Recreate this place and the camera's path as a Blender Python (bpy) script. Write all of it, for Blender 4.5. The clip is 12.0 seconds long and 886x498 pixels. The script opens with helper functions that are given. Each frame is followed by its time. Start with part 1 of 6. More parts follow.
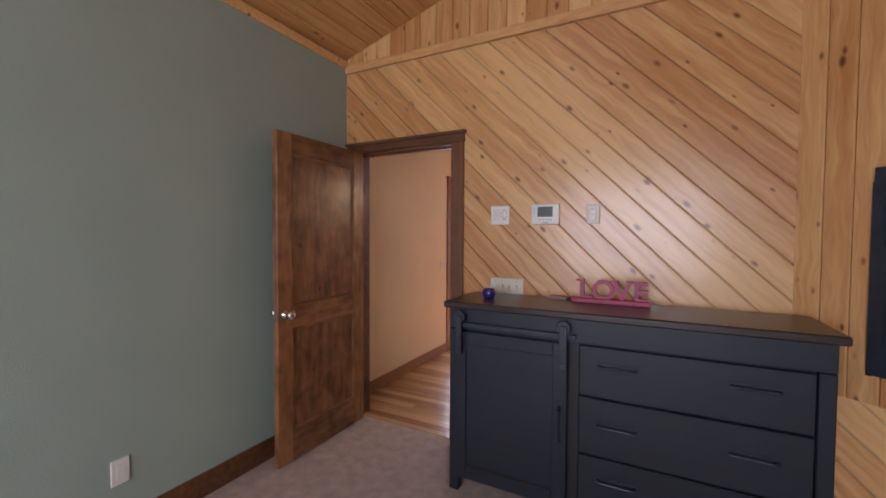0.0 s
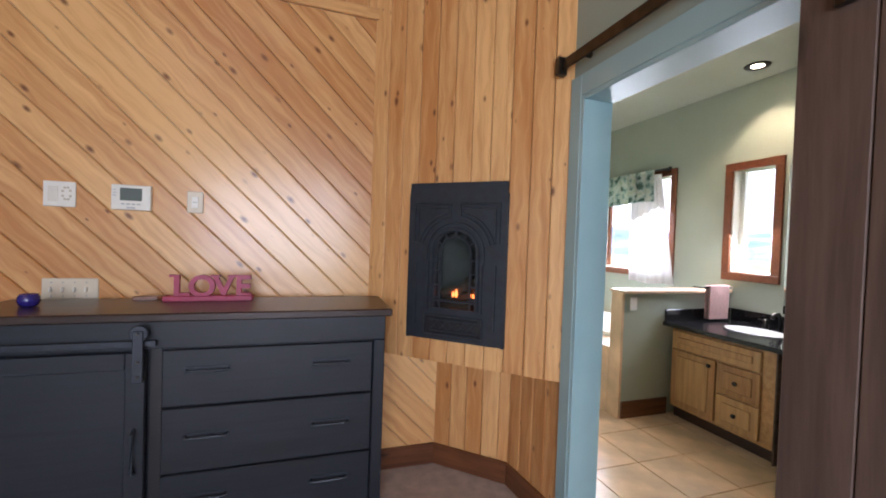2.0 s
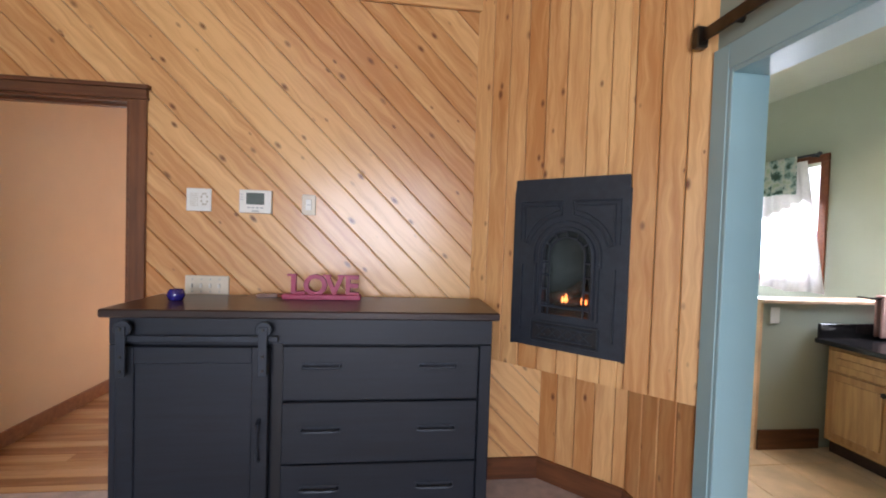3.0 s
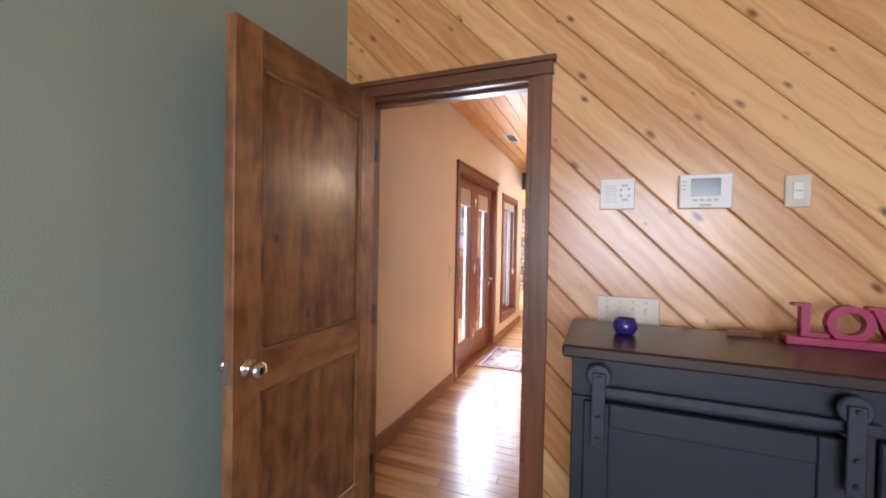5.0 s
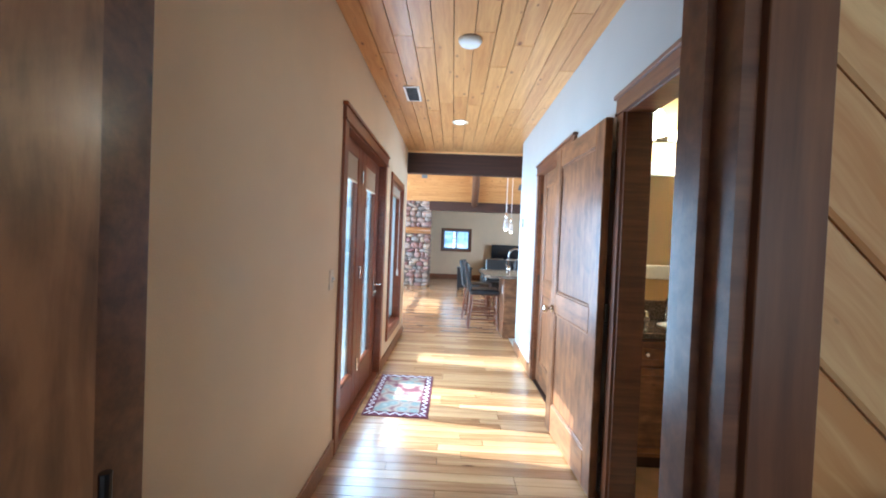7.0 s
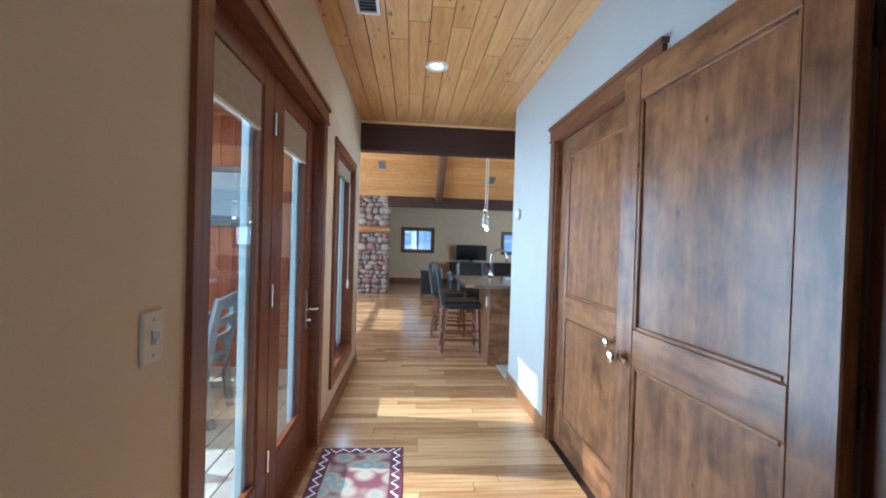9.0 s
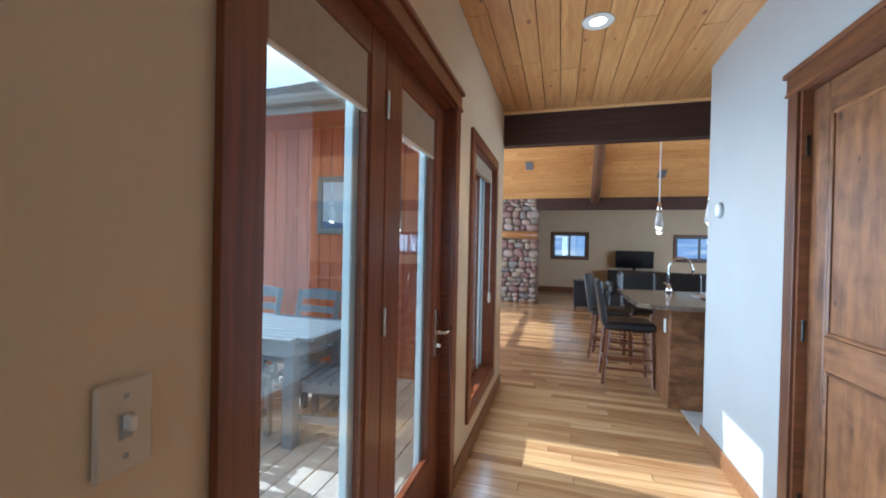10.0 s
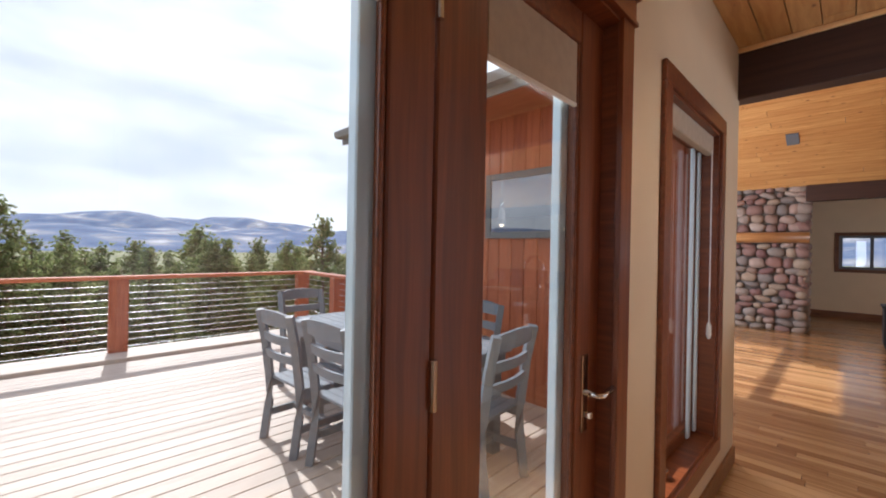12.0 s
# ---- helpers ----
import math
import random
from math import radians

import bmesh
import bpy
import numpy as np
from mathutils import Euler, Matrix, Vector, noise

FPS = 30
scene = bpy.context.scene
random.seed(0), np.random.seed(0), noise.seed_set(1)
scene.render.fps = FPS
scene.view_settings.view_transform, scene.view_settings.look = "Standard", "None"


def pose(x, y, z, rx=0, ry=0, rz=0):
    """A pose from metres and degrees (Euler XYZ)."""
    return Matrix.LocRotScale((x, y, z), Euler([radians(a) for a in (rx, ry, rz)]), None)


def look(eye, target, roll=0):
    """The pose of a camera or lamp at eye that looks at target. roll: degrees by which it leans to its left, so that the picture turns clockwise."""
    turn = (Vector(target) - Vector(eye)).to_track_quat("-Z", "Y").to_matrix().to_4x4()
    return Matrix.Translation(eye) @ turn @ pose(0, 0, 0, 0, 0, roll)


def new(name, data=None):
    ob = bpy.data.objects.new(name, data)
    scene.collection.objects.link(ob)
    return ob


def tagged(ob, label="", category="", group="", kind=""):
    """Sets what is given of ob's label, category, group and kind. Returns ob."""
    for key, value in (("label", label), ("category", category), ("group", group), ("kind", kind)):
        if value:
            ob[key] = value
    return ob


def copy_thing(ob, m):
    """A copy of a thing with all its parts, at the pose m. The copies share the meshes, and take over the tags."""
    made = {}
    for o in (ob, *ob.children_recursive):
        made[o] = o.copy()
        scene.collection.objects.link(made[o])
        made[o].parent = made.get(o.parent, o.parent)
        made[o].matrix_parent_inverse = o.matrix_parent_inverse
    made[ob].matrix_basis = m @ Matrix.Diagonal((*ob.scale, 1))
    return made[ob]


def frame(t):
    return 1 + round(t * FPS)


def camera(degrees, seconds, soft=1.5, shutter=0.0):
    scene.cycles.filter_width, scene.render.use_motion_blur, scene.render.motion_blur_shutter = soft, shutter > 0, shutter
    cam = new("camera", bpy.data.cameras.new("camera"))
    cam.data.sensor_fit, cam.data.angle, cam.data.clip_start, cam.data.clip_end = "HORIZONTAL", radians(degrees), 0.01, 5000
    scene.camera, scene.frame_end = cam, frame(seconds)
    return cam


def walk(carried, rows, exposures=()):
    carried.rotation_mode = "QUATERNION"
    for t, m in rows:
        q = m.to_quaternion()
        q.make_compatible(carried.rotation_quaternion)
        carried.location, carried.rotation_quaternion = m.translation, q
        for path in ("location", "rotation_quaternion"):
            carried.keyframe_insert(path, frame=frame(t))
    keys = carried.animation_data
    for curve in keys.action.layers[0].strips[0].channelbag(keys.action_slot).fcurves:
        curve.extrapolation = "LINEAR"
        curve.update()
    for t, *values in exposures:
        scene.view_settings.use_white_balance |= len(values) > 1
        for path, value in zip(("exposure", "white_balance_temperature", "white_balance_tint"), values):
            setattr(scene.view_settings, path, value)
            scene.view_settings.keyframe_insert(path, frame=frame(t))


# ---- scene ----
cam = camera(96.0, 12.0, 1.9)
PATH = [
    (0, (0.075, 0.125, 1.439), (-0.849, 1.898, 1.373), 0.3),
    (0.5, (0.186, 0.153, 1.417), (-0.149, 2.124, 1.359), 1.0),
    (1, (0.264, 0.17, 1.415), (0.434, 2.162, 1.36), 1.5),
    (1.5, (0.329, 0.183, 1.417), (0.817, 2.122, 1.372), 1.9),
    (2, (0.355, 0.199, 1.411), (0.983, 2.098, 1.372), 2.0),
    (2.5, (0.36, 0.274, 1.411), (0.889, 2.203, 1.367), 2.1),
    (3, (0.263, 0.33, 1.411), (0.49, 2.317, 1.357), 1.9),
    (3.5, (0.001, 0.374, 1.407), (-0.14, 2.369, 1.354), 1.7),
    (3.7, (-0.139, 0.399, 1.383), (-0.404, 2.381, 1.358), 1.4),
    (5.3, (-0.944, 1.045, 1.364), (-1.703, 2.894, 1.325), 1.1),
    (5.5, (-1.0, 1.167, 1.349), (-1.706, 3.038, 1.309), 1.6),
    (6, (-1.197, 1.487, 1.36), (-1.702, 3.422, 1.32), 1.6),
    (6.5, (-1.408, 1.79, 1.389), (-1.677, 3.771, 1.33), 2.1),
    (7, (-1.482, 2.117, 1.347), (-1.528, 4.116, 1.309), 2.3),
    (7.2, (-1.498, 2.247, 1.351), (-1.471, 4.247, 1.31), 2.2),
    (8.8, (-1.61, 3.351, 1.326), (-1.391, 5.339, 1.304), 1.7),
    (9, (-1.612, 3.477, 1.324), (-1.445, 5.47, 1.298), 1.7),
    (9.5, (-1.583, 3.768, 1.339), (-1.693, 5.765, 1.316), 1.6),
    (10, (-1.63, 4.018, 1.343), (-2.192, 5.937, 1.326), 1.2),
    (10.5, (-1.639, 4.208, 1.351), (-2.604, 5.96, 1.335), 1.0),
    (11, (-1.59, 4.394, 1.345), (-2.843, 5.953, 1.338), 1.1),
    (11.5, (-1.623, 4.583, 1.332), (-3.014, 6.02, 1.327), 1.1),
    (12, (-1.657, 4.775, 1.336), (-3.087, 6.174, 1.334), 1.1),
]
walk(cam, [(t, look(eye, target, roll)) for t, eye, target, roll in PATH],
     exposures=[(0.0, 1.55, 6100, 25), (1.5, 1.95, 6000, 22), (2.5, 2.05, 6000, 19), (3.7, 2.2, 6050, 20), (5.3, 2.1, 5850, 18), (6.0, 1.95, 5450, 11), (7.0, 1.65, 4650, -2), (9.0, 0.75, 4650, -4), (10.0, 0.6, 4900, 0), (11.0, 0.55, 5500, 10), (12.0, 0.3, 6050, 17)])

# ---- world, sun, fill lamps ----
world = bpy.data.worlds.new("sky")
scene.world = world
world.use_nodes = True
wn, wl = world.node_tree.nodes, world.node_tree.links
sky = wn.new("ShaderNodeTexSky")
sky.sky_type, sky.sun_disc = "NISHITA", False
SUN_DIR = Vector((0.71, -0.09, -0.67)).normalized()
sky.sun_elevation = math.asin(-SUN_DIR.z)
sky.sun_rotation = math.atan2(-SUN_DIR.x, -SUN_DIR.y)
tc = wn.new("ShaderNodeTexCoord")
mp = wn.new("ShaderNodeMapping")
mp.inputs["Scale"].default_value = (1.4, 1.4, 5.0)
cl = wn.new("ShaderNodeTexNoise")
cl.inputs["Scale"].default_value, cl.inputs["Detail"].default_value = 2.2, 6.0
cr = wn.new("ShaderNodeValToRGB")
cr.color_ramp.elements[0].position, cr.color_ramp.elements[0].color = 0.36, (0.8, 0.8, 0.8, 1)
cr.color_ramp.elements[1].position, cr.color_ramp.elements[1].color = 0.56, (0.97, 0.97, 0.97, 1)
cc = wn.new("ShaderNodeValToRGB")
cc.color_ramp.elements[0].position, cc.color_ramp.elements[0].color = 0.34, (8.6, 8.9, 9.4, 1)
cc.color_ramp.elements[1].position, cc.color_ramp.elements[1].color = 0.62, (12.0, 12.0, 11.9, 1)
mx = wn.new("ShaderNodeMix")
mx.data_type = "RGBA"
wl.new(tc.outputs["Generated"], mp.inputs[0])
wl.new(mp.outputs[0], cl.inputs["Vector"])
wl.new(cl.outputs["Fac"], cr.inputs[0])
wl.new(cl.outputs["Fac"], cc.inputs[0])
wl.new(cr.outputs[0], mx.inputs["Factor"])
wl.new(sky.outputs[0], mx.inputs["A"])
wl.new(cc.outputs[0], mx.inputs["B"])
bg = wn["Background"]
wl.new(mx.outputs["Result"], bg.inputs[0])
bg.inputs[1].default_value = 0.095

sun = new("sun", bpy.data.lights.new("sun", "SUN"))
sun.data.energy, sun.data.angle, sun.data.color = 5.0, radians(0.53), (1.0, 0.93, 0.82)
sun.matrix_world = look((0, 0, 30), Vector((0, 0, 30)) + SUN_DIR)


XLW = -2.14


def window_light(x, y, z, target, w, h, power, color=(0.9, 0.95, 1.0)):
    l = bpy.data.lights.new("window_light", "AREA")
    l.shape, l.size, l.size_y, l.energy, l.color = "RECTANGLE", w, h, power, color
    ob = new("window_light", l)
    ob.matrix_world = look((x, y, z), target)
    return ob


# area lamps added at the window openings in place of sky light
window_light(-0.25, -2.96, 1.55, (-0.25, 0, 1.5), 2.4, 1.6, 34)
window_light(XLW, 5.3, 1.05, (0, 5.3, 0.95), 1.1, 1.4, 23, (0.82, 0.91, 1.0))
window_light(XLW, 6.95, 1.15, (0, 6.95, 1.05), 0.7, 1.4, 15, (0.82, 0.91, 1.0))
window_light(-5.33, 11.25, 1.7, (0, 11.25, 1.3), 2.8, 2.4, 150)
# unseen fill lamp added at the windowless east wall to brighten the great room
window_light(4.9, 11.0, 1.5, (0, 11.0, 1.2), 4.0, 1.6, 135)
window_light(3.93, 4.05, 1.65, (1.8, 3.4, 0.0), 0.9, 0.9, 18)
window_light(3.93, 2.65, 1.65, (1.8, 2.5, 0.0), 0.4, 0.9, 9)


def downlight(x, y, z, power):
    l = bpy.data.lights.new("downlight", "SPOT")
    l.energy, l.color, l.spot_size, l.spot_blend, l.shadow_soft_size = power, (1.0, 0.8, 0.55), radians(110), 0.6, 0.05
    ob = new("downlight", l)
    ob.matrix_world = look((x, y, z), (x, y + 0.0001, 0))


def lamp(x, y, z, power, color=(1.0, 0.78, 0.5), size=0.05):
    l = bpy.data.lights.new("bulb", "POINT")
    l.energy, l.color, l.shadow_soft_size = power, color, size
    ob = new("bulb", l)
    ob.location = (x, y, z)
    return ob


# ---- materials ----
def nodes_of(name):
    m = bpy.data.materials.new(name)
    m.use_nodes = True
    nt = m.node_tree
    return m, nt.nodes, nt.links, nt.nodes["Principled BSDF"]


def ramp(n, stops):
    r = n.new("ShaderNodeValToRGB")
    e = r.color_ramp.elements
    e[0].position, e[0].color = stops[0][0], (*stops[0][1], 1)
    e[1].position, e[1].color = stops[-1][0], (*stops[-1][1], 1)
    for p, c in stops[1:-1]:
        k = e.new(p)
        k.color = (*c, 1)
    return r


def add_bump(n, l, b, src, strength, dist=0.01):
    bp = n.new("ShaderNodeBump")
    bp.inputs["Strength"].default_value, bp.inputs["Distance"].default_value = strength, dist
    l.new(src, bp.inputs["Height"])
    l.new(bp.outputs[0], b.inputs["Normal"])


def plain(name, color, rough=0.5, metal=0.0, vary=0.12, scale=6.0, bump=0.05, bscale=90.0, coat=0.0):
    m, n, l, b = nodes_of(name)
    c = n.new("ShaderNodeTexCoord")
    a = n.new("ShaderNodeTexNoise")
    a.inputs["Scale"].default_value, a.inputs["Detail"].default_value = scale, 5.0
    l.new(c.outputs["Object"], a.inputs["Vector"])
    r = ramp(n, [(0.3, tuple(v * (1 - vary) for v in color)), (0.7, tuple(min(1, v * (1 + vary)) for v in color))])
    l.new(a.outputs["Fac"], r.inputs[0])
    l.new(r.outputs[0], b.inputs["Base Color"])
    b.inputs["Roughness"].default_value, b.inputs["Metallic"].default_value = rough, metal
    b.inputs["Coat Weight"].default_value = coat
    if bump:
        f = n.new("ShaderNodeTexNoise")
        f.inputs["Scale"].default_value, f.inputs["Detail"].default_value = bscale, 3.0
        l.new(c.outputs["Object"], f.inputs["Vector"])
        add_bump(n, l, b, f.outputs["Fac"], bump)
    return m


def timber(name, light, dark, knot=None, rough=0.4, island=False, grain=16.0, along=1.0, spread=0.5, knots=(2.0, 7.0), ksize=0.13, coat=0.0, blotch=0.0, figure=4.0):
    """Wood with its grain along the object's x axis; every board has its own tone."""
    m, n, l, b = nodes_of(name)
    c = n.new("ShaderNodeTexCoord")
    if island:
        g = n.new("ShaderNodeNewGeometry")
        rnd = g.outputs["Random Per Island"]
    else:
        g = n.new("ShaderNodeObjectInfo")
        rnd = g.outputs["Random"]
    off = n.new("ShaderNodeVectorMath")
    off.operation = "SCALE"
    off.inputs[0].default_value = (37.0, 11.0, 5.0)
    l.new(rnd, off.inputs["Scale"])
    add = n.new("ShaderNodeVectorMath")
    l.new(c.outputs["Object"], add.inputs[0])
    l.new(off.outputs[0], add.inputs[1])
    kv = n.new("ShaderNodeMapping")
    kv.inputs["Scale"].default_value = (knots[0], knots[1], knots[1])
    l.new(add.outputs[0], kv.inputs[0])
    vo = n.new("ShaderNodeTexVoronoi")
    vo.inputs["Scale"].default_value = 1.0
    l.new(kv.outputs[0], vo.inputs["Vector"])
    # the grain swerves round the knots
    sw = n.new("ShaderNodeMath")
    sw.operation = "MULTIPLY"
    sw.inputs[1].default_value = 0.03
    l.new(vo.outputs["Distance"], sw.inputs[0])
    cmb = n.new("ShaderNodeCombineXYZ")
    l.new(sw.outputs[0], cmb.inputs["Y"])
    add2 = n.new("ShaderNodeVectorMath")
    l.new(add.outputs[0], add2.inputs[0])
    l.new(cmb.outputs[0], add2.inputs[1])
    gm = n.new("ShaderNodeMapping")
    gm.inputs["Scale"].default_value = (along, grain, grain)
    l.new(add2.outputs[0], gm.inputs[0])
    gr = n.new("ShaderNodeTexNoise")
    gr.inputs["Scale"].default_value, gr.inputs["Detail"].default_value, gr.inputs["Roughness"].default_value = 2.0, 7.0, 0.62
    l.new(gm.outputs[0], gr.inputs["Vector"])
    tone = n.new("ShaderNodeMath")
    tone.operation = "MULTIPLY_ADD"
    tone.inputs[1].default_value = spread
    l.new(rnd, tone.inputs[0])
    gs = n.new("ShaderNodeMath")
    gs.operation = "MULTIPLY_ADD"
    gs.inputs[1].default_value, gs.inputs[2].default_value = 1.0, -spread / 2
    l.new(gr.outputs["Fac"], gs.inputs[0])
    l.new(gs.outputs[0], tone.inputs[2])
    last = tone.outputs[0]
    if blotch:
        bl = n.new("ShaderNodeTexNoise")
        bl.inputs["Scale"].default_value, bl.inputs["Detail"].default_value, bl.inputs["Distortion"].default_value = figure, 4.0, 0.6
        l.new(add.outputs[0], bl.inputs["Vector"])
        bb = n.new("ShaderNodeMath")
        bb.operation = "MULTIPLY_ADD"
        bb.inputs[1].default_value = blotch
        l.new(bl.outputs["Fac"], bb.inputs[0])
        b2 = n.new("ShaderNodeMath")
        b2.operation = "SUBTRACT"
        b2.inputs[1].default_value = blotch / 2
        l.new(last, bb.inputs[2])
        l.new(bb.outputs[0], b2.inputs[0])
        last = b2.outputs[0]
    mid = tuple((p + q) / 2 for p, q in zip(light, dark))
    r = ramp(n, [(0.25, dark), (0.5, mid), (0.72, light)])
    l.new(last, r.inputs[0])
    col = r.outputs[0]
    if knot:
        # knots of many sizes, with soft rims
        size = n.new("ShaderNodeMath")
        size.operation = "MULTIPLY_ADD"
        size.inputs[1].default_value, size.inputs[2].default_value = 1.15, 0.15
        l.new(vo.outputs["Color"], size.inputs[0])
        rim = n.new("ShaderNodeMath")
        rim.operation = "DIVIDE"
        l.new(vo.outputs["Distance"], rim.inputs[0])
        l.new(size.outputs[0], rim.inputs[1])
        kr = ramp(n, [(0.0, (1, 1, 1)), (ksize * 0.4, (0.9, 0.9, 0.9)), (ksize * 0.75, (0.45, 0.45, 0.45)), (ksize * 1.1, (0, 0, 0))])
        l.new(rim.outputs[0], kr.inputs[0])
        mxk = n.new("ShaderNodeMix")
        mxk.data_type = "RGBA"
        mxk.inputs["B"].default_value = (*knot, 1)
        l.new(kr.outputs[0], mxk.inputs["Factor"])
        l.new(col, mxk.inputs["A"])
        col = mxk.outputs["Result"]
    l.new(col, b.inputs["Base Color"])
    b.inputs["Roughness"].default_value = rough
    b.inputs["Coat Weight"].default_value, b.inputs["Coat Roughness"].default_value = coat, 0.18
    add_bump(n, l, b, gr.outputs["Fac"], 0.12, 0.004)
    return m


PINE_L, PINE_D, PINE_K = (0.80, 0.48, 0.205), (0.52, 0.225, 0.072), (0.15, 0.045, 0.016)
M_PINE = timber("knotty_pine", PINE_L, PINE_D, PINE_K, 0.31, spread=0.42, knots=(6.5, 13.0), ksize=0.18, coat=0.4)
M_PINE_C = timber("knotty_pine_ceiling", (0.70, 0.395, 0.145), (0.46, 0.205, 0.06), PINE_K, 0.38, island=True, spread=0.22, knots=(6.0, 12.0), ksize=0.16, coat=0.15)
M_OAK = timber("hickory_floor", (0.50, 0.30, 0.14), (0.26, 0.125, 0.048), (0.09, 0.03, 0.01), 0.27, spread=0.5, knots=(1.2, 5.0), ksize=0.07, coat=0.22)
M_OAK_J = timber("hickory_floor_far", (0.50, 0.30, 0.14), (0.26, 0.125, 0.048), (0.09, 0.03, 0.01), 0.24, island=True, spread=0.5, knots=(1.2, 5.0), ksize=0.07, coat=0.3)
M_ALDER = timber("knotty_alder", (0.31, 0.138, 0.054), (0.09, 0.034, 0.013), (0.022, 0.008, 0.004), 0.36, spread=0.2, grain=11.0, along=1.8, knots=(4.2, 6.5), ksize=0.085, coat=0.15, blotch=0.75, figure=8.0)
M_TRIM = timber("stained_trim", (0.20, 0.075, 0.028), (0.07, 0.023, 0.010), (0.02, 0.007, 0.004), 0.36, spread=0.2, knots=(1.2, 5.0), ksize=0.08, coat=0.25, blotch=0.3)
M_FIR = timber("red_fir_door", (0.25, 0.072, 0.022), (0.11, 0.028, 0.009), None, 0.36, spread=0.12, grain=26.0, coat=0.15)
M_BASE = timber("oak_baseboard", (0.30, 0.14, 0.055), (0.16, 0.065, 0.024), None, 0.4, spread=0.2)
M_BEAM = timber("dark_beam", (0.055, 0.022, 0.013), (0.025, 0.01, 0.007), None, 0.55, spread=0.1, along=0.6)
M_LOG = timber("log_pole", (0.20, 0.10, 0.05), (0.08, 0.035, 0.017), (0.03, 0.012, 0.007), 0.6, spread=0.1, knots=(1.0, 3.0))
M_BARN = timber("weathered_barn_plank", (0.135, 0.088, 0.07), (0.055, 0.035, 0.028), (0.022, 0.012, 0.009), 0.65, spread=0.35, knots=(1.5, 5.0))
M_HICK = timber("natural_hickory", (0.62, 0.36, 0.15), (0.36, 0.17, 0.06), (0.13, 0.05, 0.02), 0.35, spread=0.35, knots=(1.4, 4.0), ksize=0.1, coat=0.2)
M_CHERRY = timber("stool_wood", (0.22, 0.08, 0.03), (0.10, 0.033, 0.013), None, 0.35, spread=0.1)
M_CEDAR = timber("cedar_siding", (0.47, 0.13, 0.05), (0.27, 0.062, 0.024), (0.12, 0.03, 0.012), 0.6, spread=0.3, knots=(1.0, 4.0), ksize=0.06)
M_DECK = timber("deck_board", (0.56, 0.47, 0.41), (0.40, 0.32, 0.27), None, 0.6, spread=0.25, grain=30.0)
M_POLY = plain("grey_poly_lumber", (0.15, 0.175, 0.21), 0.5, 0, 0.12, 30, 0.05)
M_CHAR = timber("charcoal_dresser", (0.010, 0.0145, 0.025), (0.005, 0.007, 0.012), None, 0.5, spread=0.12, grain=24.0)
M_CTOP = timber("dark_walnut_top", (0.05, 0.03, 0.026), (0.025, 0.015, 0.013), None, 0.28, spread=0.1)
M_GREEN = plain("grey_green_paint", (0.335, 0.405, 0.35), 0.6, 0, 0.03, 3, 0.12, 160)
M_TAN = plain("warm_tan_paint", (0.68, 0.545, 0.365), 0.55, 0, 0.03, 3, 0.12, 160)
M_CREAM = plain("light_cream_paint", (0.45, 0.44, 0.415), 0.55, 0, 0.03, 3, 0.12, 160)
M_SAGE = plain("sage_paint", (0.41, 0.44, 0.35), 0.6, 0, 0.03, 3, 0.12, 160)
M_TEAL = plain("grey_blue_painted_casing", (0.33, 0.51, 0.55), 0.35, 0, 0.04, 4, 0.05)
M_AMBER = plain("amber_paint", (0.60, 0.42, 0.19), 0.6, 0, 0.03, 3, 0.1, 160)
M_CARPET = plain("beige_carpet", (0.58, 0.46, 0.39), 0.95, 0, 0.16, 14, 0.9, 420)
M_WHITE = plain("white_plastic", (0.78, 0.76, 0.70), 0.35, 0, 0.03, 20, 0)
M_IVORY = plain("ivory_plastic", (0.66, 0.58, 0.45), 0.35, 0, 0.03, 20, 0)
M_DOTS = plain("tan_print", (0.52, 0.47, 0.36), 0.5, 0, 0.05, 20, 0)
M_LCD = plain("grey_display", (0.11, 0.13, 0.12), 0.15, 0, 0.05, 20, 0)
M_PRINT = plain("grey_print", (0.36, 0.38, 0.38), 0.5, 0, 0.05, 20, 0)
M_IRON = plain("black_iron", (0.028, 0.034, 0.046), 0.42, 0.25, 0.2, 25, 0.15, 140)
M_PEWTER = plain("dark_pewter", (0.08, 0.075, 0.07), 0.3, 1.0, 0.2, 20, 0)
M_NICKEL = plain("polished_nickel", (0.72, 0.70, 0.66), 0.12, 1.0, 0.05, 20, 0)
M_BLACK = plain("matt_black", (0.012, 0.012, 0.014), 0.5, 0, 0.1, 20, 0)
M_ROSE = plain("raspberry_painted_wood", (0.36, 0.03, 0.085), 0.45, 0, 0.12, 30, 0.05)
M_BLUE = plain("cobalt_glazed_ceramic", (0.028, 0.02, 0.17), 0.12, 0, 0.3, 30, 0, coat=0.6)
M_LEATHER = plain("black_leather", (0.016, 0.015, 0.017), 0.36, 0, 0.2, 20, 0.2, 260)
M_GRANITE = plain("speckled_granite", (0.12, 0.085, 0.06), 0.12, 0, 0.85, 130, 0)
M_GRAN_B = plain("black_granite", (0.015, 0.014, 0.015), 0.1, 0, 0.5, 160, 0)
M_TILE = plain("travertine_tile", (0.72, 0.49, 0.30), 0.3, 0, 0.2, 5, 0.05)
M_GROUT = plain("grey_grout", (0.52, 0.38, 0.26), 0.8, 0, 0.1, 30, 0.2)
M_KTILE = plain("grey_kitchen_tile", (0.48, 0.45, 0.42), 0.35, 0, 0.12, 8, 0.05)
M_PORC = plain("white_porcelain", (0.82, 0.80, 0.77), 0.1, 0, 0.02, 5, 0)
M_TOWEL = plain("pink_terry_towel", (0.68, 0.42, 0.39), 0.95, 0, 0.08, 40, 0.7, 300)
